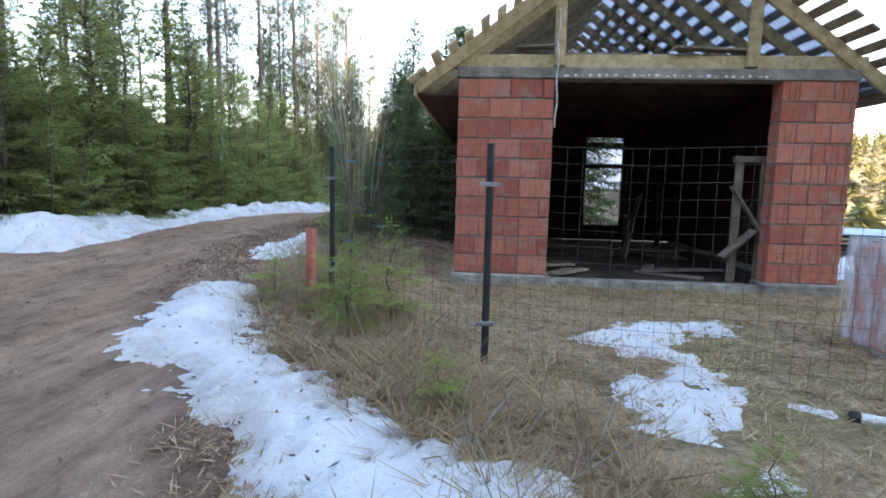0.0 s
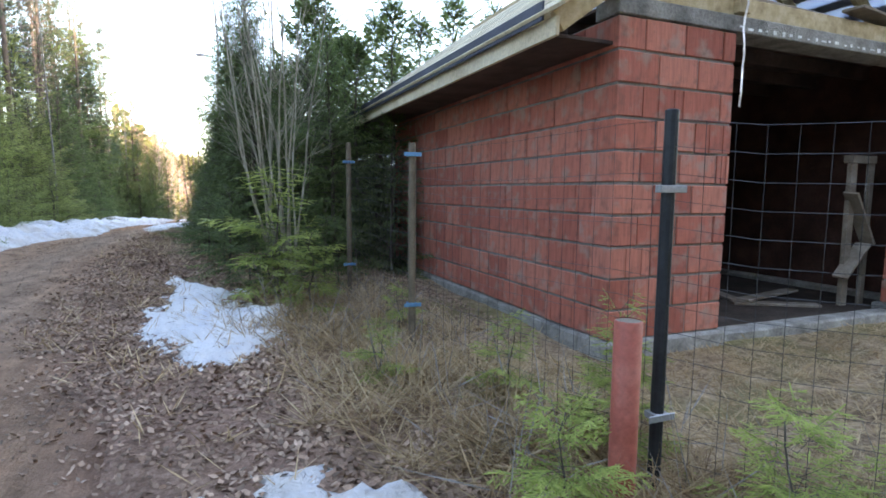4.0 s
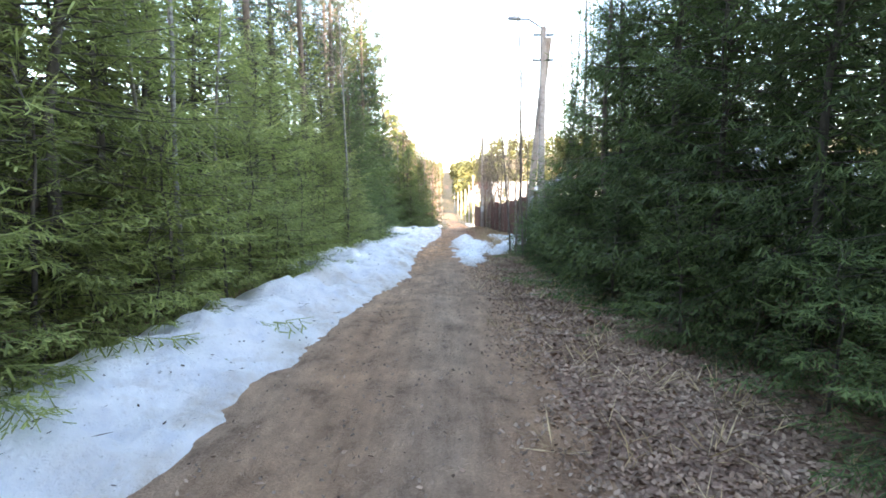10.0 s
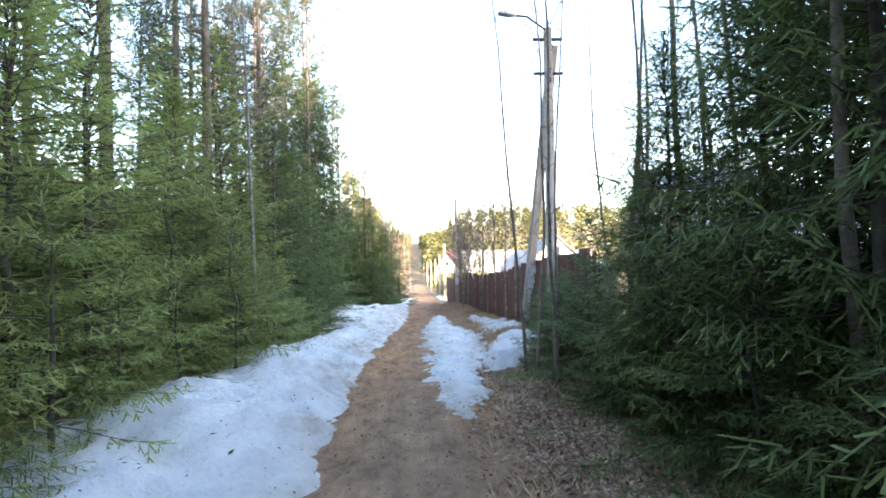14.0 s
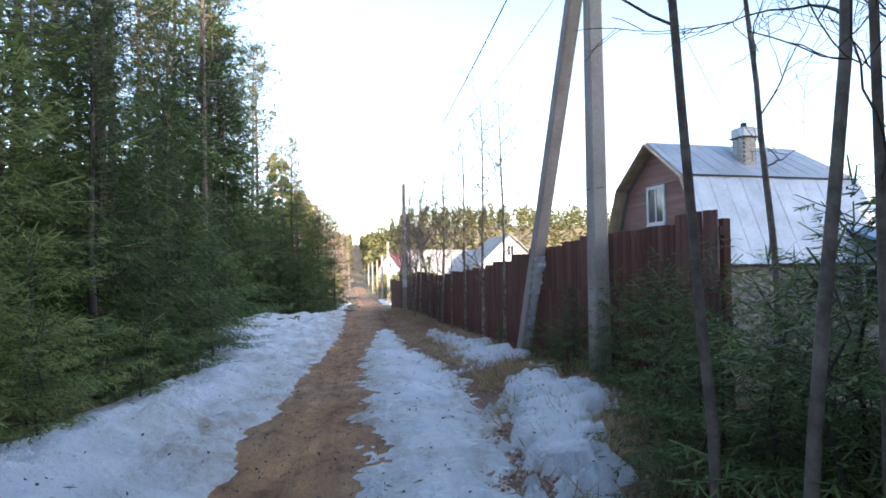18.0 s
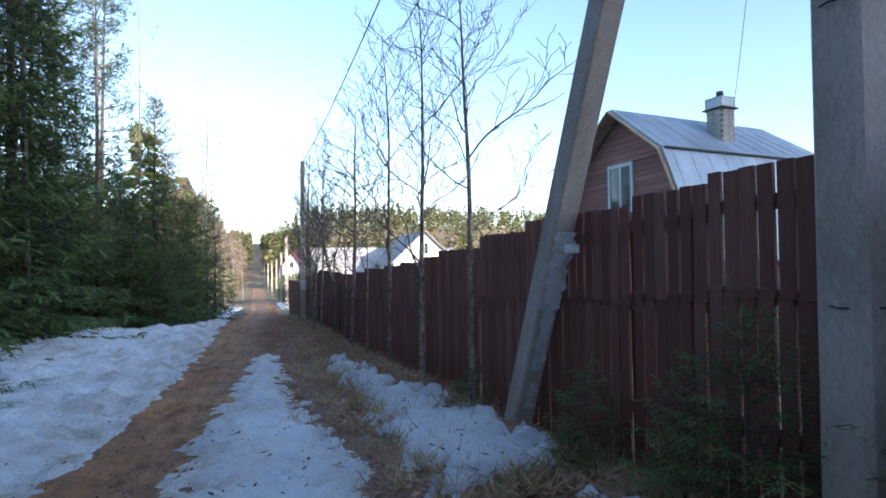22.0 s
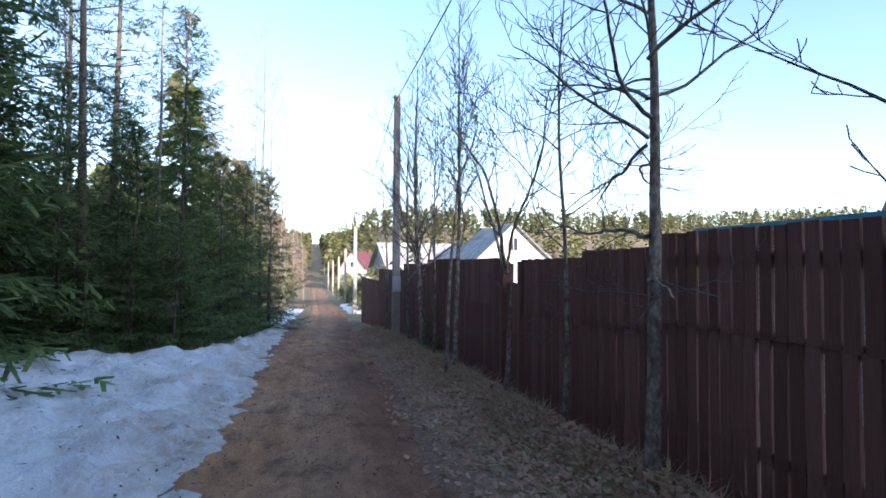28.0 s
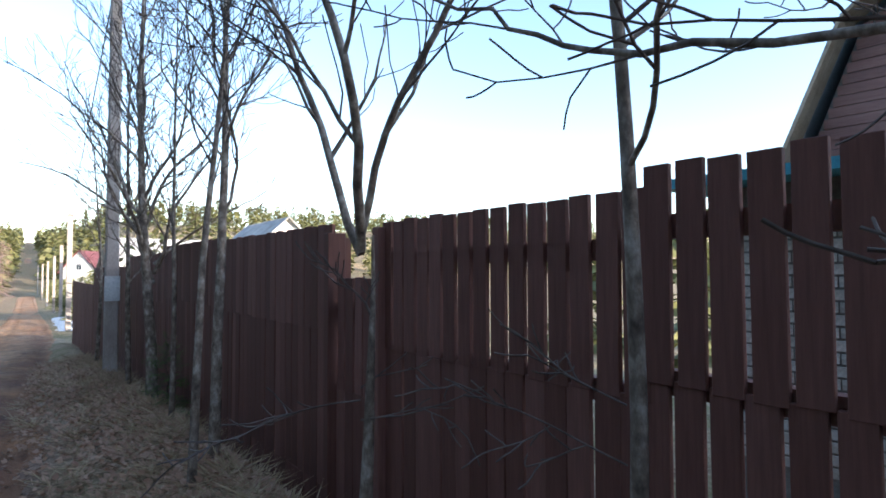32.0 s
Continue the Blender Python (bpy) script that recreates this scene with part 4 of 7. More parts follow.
def bare_tree(name, label, seed, height, radius, at=None, depth=3, limbs=9, first=0.35, reach=0.42, bark=None, twig=None, lean=(0, 0), group="", category="bare tree", spread=0.75, up=0.25, stems=1, kids=(3, 5), min_r=0.0022, bend=0.014, extra=(), paths=(), fan=0.22):
    rng = random.Random(seed)
    t = thing(name, label, category, at, group)
    trunk, branches, twigs = Shape(), Shape(), Shape()
    for k in range(stems):
        q, e = Vector((rng.uniform(-0.1, 0.1), rng.uniform(-0.1, 0.1), -0.15)) * (stems > 1) + Vector((0, 0, -0.12)), Vector((lean[0], lean[1], 1))
        if stems > 1:
            e += Vector((rng.gauss(0, fan), rng.gauss(0, fan), 0))
        hh = height * (rng.uniform(0.65, 1) if stems > 1 else 1)
        rr = radius * (rng.uniform(0.6, 1) if stems > 1 else 1)
        n, pts, radii = 16, [q.copy()], [rr]
        for i in range(n):
            e = (e.normalized() + Vector((rng.gauss(0, bend), rng.gauss(0, bend), 0.05))).normalized()
            q = q + e * (hh / n)
            pts.append(q.copy())
            radii.append(max(0.005, rr * (1 - 0.86 * (i + 1) / n)))
        trunk.tube(pts, radii, 9, False)
        if stems > 1:
            trunk.part("stem", bark or M_BARK_SAP, t, smooth=True)
            trunk = Shape()
        for j in range(limbs):
            f = first + (0.97 - first) * (j + rng.random()) / limbs
            i = min(n - 1, int(f * n))
            a = rng.uniform(0, 2 * math.pi)
            d = Vector((math.cos(a) * spread * 1.3, math.sin(a) * spread * 1.3, 0.55 + up))
            grow(branches, twigs, pts[i].lerp(pts[i + 1], rng.random()), d, height * reach * (1.1 - 0.75 * f) * rng.uniform(0.7, 1.2), max(0.005, radii[i] * rng.uniform(0.26, 0.44)), depth - 1, rng, spread, up, 5, kids, min_r=min_r)
    for z, az, el, length, r in extra:
        a, e = radians(az), radians(el)
        grow(branches, twigs, (0, 0, z), (math.cos(a) * math.cos(e), math.sin(a) * math.cos(e), math.sin(e)), length, r, depth - 1, rng, spread, up * 0.5, 5, kids, min_r=min_r)
    for r, pts in paths:
        pts = [Vector(p) for p in pts]
        fine = [a.lerp(c, k / 4) + Vector((rng.gauss(0, 0.012), rng.gauss(0, 0.012), rng.gauss(0, 0.01))) for a, c in zip(pts, pts[1:]) for k in range(4)] + [pts[-1]]
        branches.tube(fine, [max(min_r, r * (1 - 0.8 * i / len(fine))) for i in range(len(fine))], 6, False)
        for i in range(3, len(fine)):
            a = (fine[i] - fine[i - 1]).normalized()
            for _ in range(rng.randint(1, 2)):
                d = Vector((rng.gauss(0, 0.7), rng.gauss(0, 0.7), rng.gauss(0.35, 0.6))) + a * 0.5
                grow(branches, twigs, fine[i], d, rng.uniform(0.2, 0.5), max(min_r, r * 0.32 * (1 - 0.6 * i / len(fine))), 2, rng, spread, 0.1, 4, (2, 4), min_r=min_r)
    if trunk.v:
        trunk.part("trunk", bark or M_BARK_SAP, t, smooth=True)
    if branches.v:
        branches.part("crown", bark or M_BARK_SAP, t, smooth=True)
    twigs.part("twig_spray", twig or M_TWIG, t, smooth=True)
    return t


def limb(branches, twigs, p, d, length, radius, depth, rng, rise=0.5, min_r=0.003):
    """A limb that curves upwards and bears twigs by turns on either side."""
    n = max(4, min(14, int(length / 0.1)))
    q, e, pts = Vector(p), Vector(d).normalized(), [Vector(p)]
    for i in range(n):
        e = (e + Vector((rng.gauss(0, 0.14), rng.gauss(0, 0.14), rng.gauss(0, 0.1) + rise * 0.55 / n))).normalized()
        q = q + e * (length / n)
        pts.append(q.copy())
    radii = [max(min_r, radius * (1 - 0.75 * i / n)) for i in range(n + 1)]
    thick = radius > 0.008
    (branches if thick else twigs).tube(pts, radii, 6 if thick else 3, False)
    if depth <= 0:
        return
    flip = rng.choice((-1, 1))
    i = max(1, int(n * 0.22))
    while i <= n:
        e = (pts[i] - pts[i - 1]).normalized()
        side = e.cross(Vector((rng.gauss(0, 0.35), rng.gauss(0, 0.35), 1)))
        side = side.normalized() if side.length > 0.1 else Vector((1, 0, 0))
        side = Matrix.Rotation(rng.gauss(0, 0.6), 3, e) @ side
        flip = -flip
        f = i / n
        limb(branches, twigs, pts[i], e * 0.75 + side * flip * 0.7 + Vector((0, 0, 0.1)), max(0.1, length * 0.5 * (1.1 - 0.65 * f) * rng.uniform(0.55, 1.15)), radii[i] * rng.uniform(0.5, 0.68), depth - 1, rng, rise, min_r)
        i += 1 if depth == 1 else rng.choice((1, 1, 2))


def sapling(label, x, y, height, radius, first, seed, limbs, steep=0.9, lean=(0, 0), bend=0.02, extra=(), paths=()):
    """A young maple: a slightly bowed trunk whose limbs sweep upwards."""
    rng = random.Random(seed)
    t = thing("sapling", label, "sapling", stand(x, y), "saplings before the fence")
    trunk, branches, twigs = Shape(), Shape(), Shape()
    n, q, e = 18, Vector((0, 0, -0.12)), Vector((lean[0], lean[1], 1)).normalized()
    pts = [q.copy()]
    for i in range(n):
        e = (e + Vector((rng.gauss(0, bend), rng.gauss(0, bend), 0.04))).normalized()
        q = q + e * (height / n)
        pts.append(q.copy())
    radii = [max(0.005, radius * (1.12 - 0.22 * min(1, i) - 0.78 * i / n)) for i in range(n + 1)]
    trunk.tube(pts, radii, 10, False)
    az = rng.uniform(0, 6.28)
    for j in range(limbs):
        f = first + (0.97 - first) * (j + rng.random() * 0.7) / limbs
        i = min(n - 1, int(f * n))
        az += 2.4 + rng.gauss(0, 0.35)
        limb(branches, twigs, pts[i].lerp(pts[i + 1], rng.random()), (math.cos(az), math.sin(az), steep + rng.gauss(0, 0.15)), height * 0.36 * (1.15 - 0.85 * f) * rng.uniform(0.85, 1.3), max(0.008, radii[i] * rng.uniform(0.34, 0.5)), 2, rng, 0.6)
    for z, az, el, length, r in extra:
        a, e = radians(az), radians(el)
        limb(branches, twigs, (0, 0, z), (math.cos(a) * math.cos(e), math.sin(a) * math.cos(e), math.sin(e)), length, r, 2, rng, 0.25 if el < 20 else 0.5)
    for r, line in paths:
        line = [Vector(p) for p in line]
        fine = [a.lerp(c, k / 4) + Vector((rng.gauss(0, 0.012), rng.gauss(0, 0.012), rng.gauss(0, 0.01))) for a, c in zip(line, line[1:]) for k in range(4)] + [line[-1]]
        branches.tube(fine, [max(0.003, r * (1 - 0.75 * i / len(fine))) for i in range(len(fine))], 7, False)
        flip = 1
        for i in range(3, len(fine), 2):
            a = (fine[i] - fine[i - 1]).normalized()
            flip = -flip
            side = a.cross(Vector((rng.gauss(0, 0.5), 0, 1))).normalized()
            limb(branches, twigs, fine[i], a * 0.6 + side * flip * 0.6 + Vector((0, 0, rng.gauss(0.25, 0.45))), rng.uniform(0.25, 0.6), max(0.003, r * 0.45 * (1 - 0.6 * i / len(fine))), 1, rng, 0.35)
    trunk.part("trunk", M_BARK_SAP, t, smooth=True)
    if branches.v:
        branches.part("crown", M_BARK_SAP, t, smooth=True)
    twigs.part("twig_spray", M_TWIG, t, smooth=True)
    return t


def pine(name, label, height, radius, seed, at=None, mat=None, first=0.45, tufts=9, group="", size=0.16):
    rng = np.random.default_rng(seed)
    t = thing(name, label, "pine", at, group)
    s = Shape()
    k, cx, cy = 8, rng.normal(0, 0.03), rng.normal(0, 0.03)
    stem = [Vector((cx * i, cy * i, height * i / k - 0.2 * (i == 0))) for i in range(k + 1)]
    s.tube(stem, [max(0.015, height * 0.0095 * (1 - 0.85 * i / k)) for i in range(k + 1)], 8)
    B, T, W = [], [], []
    z = first * height
    while z < height:
        rel = (z / height - first) / (1 - first)
        for _ in range(rng.integers(2, 5)):
            a, L = rng.uniform(0, 6.283), radius * (0.35 + 1.2 * rel * (1 - rel) + 0.5 * (1 - rel)) * rng.uniform(0.6, 1.1)
            at0 = np.array([cx, cy, 0]) * (z / height * k)
            d = np.array([math.cos(a), math.sin(a), 0.1 + 0.6 * rel + rng.normal(0, 0.15)])
            p0 = at0 + np.array([0, 0, z])
            p1 = p0 + d * L
            s.tube([p0.tolist(), (p0 + d * L * 0.5 - np.array([0, 0, 0.05 * L])).tolist(), p1.tolist()], [0.02, 0.013, 0.006], 4, False)
            for j in range(tufts):
                u = 0.35 + 0.65 * rng.random()
                c = p0 + d * L * u + rng.normal(0, 0.11 * L + 0.06, 3)
                m = 7
                dirs = rng.normal(0, 1, (m, 3)) + d * 0.7 + np.array([0, 0, 0.35])
                dirs /= np.linalg.norm(dirs, axis=1, keepdims=True)
                B.append(np.tile(c, (m, 1))), T.append(c + dirs * size * rng.uniform(0.8, 1.5, (m, 1))), W.append(np.full(m, size * 0.15))
        z += height * rng.uniform(0.02, 0.04)
    v, f = blades(np.concatenate(B), np.concatenate(T), np.concatenate(W), rng, 0.1)
    s.part("trunk", M_PINEBARK, t, smooth=True)
    put("crown", mesh_of("crown", v, f, mat or M_PINE), t)
    return t


def stand(x, y, turn=0.0, size=1.0, tilt=0.0):
    return pose(x, y, ground_z(x, y) - 0.03, tilt, tilt * 0.6, turn) @ Matrix.Scale(size, 4)


def plant(ob, x, y, turn=0.0, size=1.0, tilt=0.0):
    c = copy_thing(ob, pose(0, 0, 0))
    c.matrix_basis = stand(x, y, turn, size, tilt)
    return c


rnd = random.Random(11)
WEST = "spruces along the west side"
EAST = "spruces along the east side"
DEEP = "tall spruces of the west wood"
west_kinds = [spruce("spruce", "dense green spruce with drooping limbs beside the snow bank", h, r, k, M_NEEDLE, M_BARK, 1.35, 0.04, 0.0, WEST, width=0.0165, shoot=0.078, node=0.098, hang=0.65, weep=0.4) for h, r, k in ((3.5, 1.4, 1), (4.3, 1.5, 2), (5.2, 1.6, 3), (3.9, 1.45, 4))]
back_kinds = [spruce("spruce", "green spruce standing behind the first row", h, r, k, M_NEEDLE, M_BARK, 1.25, 0.085, 0.03, WEST, width=0.048, shoot=0.13, node=0.17, hang=0.5) for h, r, k in ((5.0, 1.5, 5), (6.2, 1.6, 6))]
# The row's far end gets darker needles, its shade set by colour.
west_dark_kinds = [spruce("spruce", "dense spruce at the row's shaded end, shade put into its dark needles", h, r, k, M_NEEDLE_R, M_BARK, 1.35, 0.045, 0.0, WEST, width=0.019, shoot=0.085, node=0.11, hang=0.8, weep=0.4) for h, r, k in ((4.6, 1.6, 7), (5.6, 1.7, 8))]
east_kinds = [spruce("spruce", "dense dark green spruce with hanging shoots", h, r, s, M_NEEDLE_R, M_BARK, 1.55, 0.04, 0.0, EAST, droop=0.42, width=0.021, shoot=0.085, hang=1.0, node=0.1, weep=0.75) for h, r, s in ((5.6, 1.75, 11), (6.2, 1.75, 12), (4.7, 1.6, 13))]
deep_kinds = [spruce("tall_spruce", "tall slender green spruce deeper in the wood", h, r, k, M_NEEDLE, M_BARK, 0.6, 0.25, 0.3, DEEP, width=0.075, bare=0.25, shoot=0.26, node=0.24) for h, r, k in ((9.0, 1.2, 21), (8.0, 1.1, 23))]
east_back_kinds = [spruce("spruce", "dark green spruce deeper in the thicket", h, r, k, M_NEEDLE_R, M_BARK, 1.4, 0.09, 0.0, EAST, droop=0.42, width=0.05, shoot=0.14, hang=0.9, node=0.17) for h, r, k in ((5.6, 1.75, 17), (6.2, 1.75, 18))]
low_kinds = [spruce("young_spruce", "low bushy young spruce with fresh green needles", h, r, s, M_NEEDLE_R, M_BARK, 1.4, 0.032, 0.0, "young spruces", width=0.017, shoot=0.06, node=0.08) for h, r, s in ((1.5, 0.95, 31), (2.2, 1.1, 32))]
fill_kinds = [spruce("young_spruce", "low bushy green spruce at the snow bank's edge", h, r, s, M_NEEDLE, M_BARK, 1.3, 0.036, 0.0, "low spruces by the snow", width=0.018, shoot=0.066, node=0.085) for h, r, s in ((1.5, 0.95, 33), (2.2, 1.1, 34))]
# These take the darker needles as well, with shade in the colour.
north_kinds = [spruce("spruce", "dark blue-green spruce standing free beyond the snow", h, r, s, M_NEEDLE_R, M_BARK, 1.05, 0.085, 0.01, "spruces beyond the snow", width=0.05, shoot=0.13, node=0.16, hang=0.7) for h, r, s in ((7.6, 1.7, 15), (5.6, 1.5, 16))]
bright_kinds = [spruce("spruce_sapling", "small yellow-green spruce sapling in dry grass", h, r, s, M_YOUNG, M_BARK, 1.4, 0.02, 0.0, "spruce saplings", width=0.014, shoot=0.055, node=0.045, hang=0.2, droop=0.1) for h, r, s in ((0.95, 0.5, 41), (1.35, 0.55, 42))]

used = set()


def sow(kinds, x, y, size=1.0):
    """The first of each kind is moved into place; the rest are copies."""
    k = rnd.choice(kinds)
    if k.name not in used:
        used.add(k.name)
        k.matrix_basis = stand(x, y, rnd.uniform(0, 360), size, rnd.uniform(-2, 2))
        return k
    return plant(k, x, y, rnd.uniform(0, 360), size * rnd.uniform(0.9, 1.1), rnd.uniform(-2, 2))


# the row along the snow bank
y = 8.2
while y < 33.5:
    sow(west_kinds if y < 27.5 else west_dark_kinds, -8.7 + rnd.uniform(-0.3, 0.2), y, rnd.uniform(0.85, 1.1))
    y += rnd.uniform(1.0, 1.35)
y = 8.6
while y < 33.5:
    sow(back_kinds if y < 29 else west_dark_kinds, -10.0 + rnd.uniform(-0.4, 0.3), y, rnd.uniform(0.8, 1.05))
    y += rnd.uniform(1.5, 2.1)
y = 9.2
while y < 31:
    sow(fill_kinds if y < 27 else low_kinds, -7.75 + rnd.uniform(-0.15, 0.12), y, rnd.uniform(0.5, 0.95))
    y += rnd.uniform(0.8, 1.3)
for x, y, s in ((-7.9, 13.2, 0.75), (-8.0, 14.3, 0.95), (-8.1, 15.6, 0.95), (-8.0, 12.2, 0.9), (-7.6, 15.1, 0.7), (-7.5, 17.9, 0.65), (-7.5, 19.0, 0.55), (-7.5, 24.3, 0.6), (-7.5, 25.6, 0.65), (-7.4, 27.2, 0.6)):
    sow(fill_kinds, x, y, s)
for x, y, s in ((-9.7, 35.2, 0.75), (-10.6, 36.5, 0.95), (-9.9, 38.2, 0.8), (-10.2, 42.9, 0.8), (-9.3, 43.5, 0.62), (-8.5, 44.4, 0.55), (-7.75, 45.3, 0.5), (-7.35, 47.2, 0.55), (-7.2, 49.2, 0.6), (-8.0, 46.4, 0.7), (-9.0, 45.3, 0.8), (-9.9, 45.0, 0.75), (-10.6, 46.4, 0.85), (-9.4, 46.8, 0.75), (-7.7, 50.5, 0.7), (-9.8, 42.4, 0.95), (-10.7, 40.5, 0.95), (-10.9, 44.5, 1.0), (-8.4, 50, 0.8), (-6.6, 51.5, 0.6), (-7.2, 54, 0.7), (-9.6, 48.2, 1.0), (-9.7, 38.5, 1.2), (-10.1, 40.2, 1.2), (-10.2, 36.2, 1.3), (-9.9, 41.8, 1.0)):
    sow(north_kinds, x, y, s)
for x, y, s in ((-9.5, 34.8, 1.2), (-9.8, 36.9, 1.2), (-9.7, 38.4, 1.1), (-9.5, 39.9, 1.2), (-9.6, 42.9, 1.0), (-8.9, 43.6, 1.1), (-8.3, 44.0, 1.0), (-7.8, 44.7, 1.1), (-7.4, 46.0, 1.0), (-7.25, 48.0, 0.9), (-10.3, 42.2, 1.1)):
    sow(low_kinds, x, y, s)
for x, y, h, r, k in ((-8.45, 48.4, 8.6, 2.0, 25), (-7.6, 53.3, 5.9, 1.7, 26)):
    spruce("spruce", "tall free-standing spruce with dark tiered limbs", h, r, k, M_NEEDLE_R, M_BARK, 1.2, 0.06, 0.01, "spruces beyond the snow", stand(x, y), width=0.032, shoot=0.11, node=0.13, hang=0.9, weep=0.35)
# outer side of the bend
for x, y, s in ((-9.3, 10.6, 0.9), (-10.6, 9.6, 1.0), (-12, 8.4, 0.95), (-13.4, 7.2, 1.0), (-15, 6.2, 0.9), (-16.5, 5, 1.0), (-10.6, 11.2, 1.1), (-12.4, 10.2, 1.2), (-14.2, 9.0, 1.1), (-8.9, 12.0, 1.1), (-11.4, 9.0, 0.8), (-15.8, 7.4, 1.1), (-17.5, 6.0, 1.1)):
    sow(west_kinds, x, y, s)
y = 9.0
while y < 52:
    off = -1.2 if 33 < y < 42 else 0
    sow(back_kinds, -11.6 + off + rnd.uniform(-0.7, 0.6), y, rnd.uniform(0.75, 0.95))
    sow(deep_kinds, -13.2 + off + rnd.uniform(-1.2, 1.2), y + 0.6, rnd.uniform(0.7, 1.0))
    y += rnd.uniform(2.3, 3.2)
for k in range(16):
    sow(back_kinds, -14 - 9 * rnd.random(), 6 + 9 * rnd.random() + k * 0.2, rnd.uniform(0.7, 0.95))
# the thicket between garage and board fence
for x, y, s in ((-2.45, 13.7, 0.72), (-1.75, 12.5, 0.66), (-1.05, 13.2, 0.75), (-2.5, 14.9, 0.82), (-2.6, 16.3, 0.95), (-2.5, 17.7, 1.0), (-2.65, 19.0, 0.98), (-2.55, 20.2, 0.78), (-3.0, 20.9, 0.62), (-1.9, 20.6, 0.9), (-1.2, 21.2, 0.9), (-1.3, 19.9, 1.0), (-0.4, 21.2, 1.0), (-1.5, 18.9, 1.05), (-0.9, 14.6, 0.85), (-0.9, 16.4, 1.0), (-0.8, 18.4, 1.05), (0.7, 15.4, 0.95), (0.8, 17.8, 1.05), (0.9, 20.0, 1.0), (2.6, 14.5, 0.95), (2.7, 16.8, 1.0), (2.6, 19.2, 1.0), (2.4, 21.6, 0.95), (-0.75, 11.2, 0.5), (-1.5, 11.5, 0.58), (-1.0, 12.2, 0.7)):
    sow(east_kinds if x < -1.25 else east_back_kinds, x, y, s * (0.8 if y < 14 else 0.88 if y < 15.5 else 0.94))
for x, y, s in ((-3.5, 23.75, 0.52), (-3.45, 23.0, 0.72), (-3.3, 22.0, 0.85), (-2.7, 21.9, 0.75), (-2.2, 22.2, 0.7), (-1.6, 22.9, 0.8), (-1.5, 21.7, 0.9), (-0.9, 23.2, 0.9), (-3.35, 18.3, 0.6), (-3.3, 17.2, 0.55), (-3.2, 16.0, 0.55), (-3.05, 14.6, 0.5), (-3.3, 19.2, 0.7), (-3.1, 20.9, 1.1), (-3.0, 19.8, 1.2), (-2.6, 22.8, 0.9), (-2.75, 23.8, 0.58), (-2.0, 23.4, 0.65), (-2.2, 24.4, 0.48), (-1.4, 24.2, 0.55), (-3.15, 24.1, 0.55), (-2.6, 24.35, 0.5), (-2.95, 23.4, 0.7), (-2.35, 23.9, 0.52), (-1.9, 24.9, 0.48), (-1.3, 25.0, 0.5), (-3.4, 23.4, 0.5), (-3.25, 22.5, 0.75), (-2.5, 23.2, 0.85), (-2.6, 9.5, 0.4), (-2.0, 9.6, 0.42), (-2.75, 10.3, 0.48), (-1.75, 10.1, 0.5), (-2.95, 11.2, 0.5), (-2.3, 11.0, 0.55), (-3.0, 12.3, 0.55), (-2.75, 24.9, 0.32), (-2.72, 27.3, 0.42), (-2.62, 26.4, 0.48), (-2.6, 25.8, 0.5), (-2.62, 27.8, 0.4), (-2.72, 28.5, 0.4), (-2.5, 26.9, 0.42), (-2.55, 25.25, 0.42), (-2.9, 28.4, 0.22), (-2.95, 29.9, 0.3), (-3.0, 43.0, 0.3), (-3.2, 12.9, 0.5), (-3.15, 13.7, 0.6), (-3.3, 15.3, 0.5), (-3.3, 18.8, 0.6), (-3.35, 20.2, 0.6), (-3.35, 21.3, 0.6), (-3.3, 24.4, 0.5), (-2.95, 25.0, 0.48)):
    sow(low_kinds, x, y, s)
for x, y, s in ((-2.3, 8.7, 0.6), (-2.5, 9.7, 1.3), (-0.75, 4.5, 0.6), (-1.0, 4.0, 0.5), (-0.2, 2.75, 0.38), (0.95, 1.75, 0.34), (-2.2, 6.7, 0.42), (-1.55, 6.3, 0.5), (-1.35, 4.75, 0.55), (-2.0, 5.1, 0.5), (-2.5, 9.5, 0.45), (-1.45, 5.5, 0.5), (-1.1, 4.4, 0.42), (-1.75, 7.7, 0.4)):
    sow(bright_kinds, x, y, s)

# pines and birches standing above the spruces
pines = [pine("pine", "tall pine with a bare trunk and blue-green crown", h, r, k, None, None, f, 11, "pines of the west wood", 0.17) for h, r, f, k in ((12, 1.5, 0.34, 51), (14.5, 1.7, 0.4, 52), (10.5, 1.3, 0.26, 53))]
for x, y in ((-9.9, 28.5), (-9.7, 31.6), (-10.2, 33.4), (-10.9, 36.6), (-9.55, 16.3), (-11.5, 12.5), (-13.5, 18), (-11.2, 23), (-12.8, 27), (-11.6, 31), (-13, 35), (-11.1, 39.5), (-12, 44.5), (-10.6, 49.6), (-14.5, 14), (-17, 11), (-15.5, 22), (-15, 30), (-15.6, 40), (-13, 53), (-19, 16), (-20, 8), (-18, 26),
             (-10.4, 20.4), (-12.2, 15.4), (-10.6, 25.8), (-14.6, 25), (-13.6, 11.4), (-16.2, 9.2), (-18.4, 12), (-11.9, 34.6), (-12.4, 37.6), (-13.6, 39.2), (-10.5, 42.6), (-12.0, 41), (-10.3, 41.2), (-9.4, 39.5), (-9.3, 44.5), (-9.3, 36.6), (-14.4, 36), (-13.2, 31.8), (-16.8, 17.5), (-21, 11)):
    k = rnd.choice(pines)
    if k.name not in used:
        used.add(k.name)
        k.matrix_basis = stand(x, y, 0)
    else:
        plant(k, x, y, rnd.uniform(0, 360), rnd.uniform(0.85, 1.1))
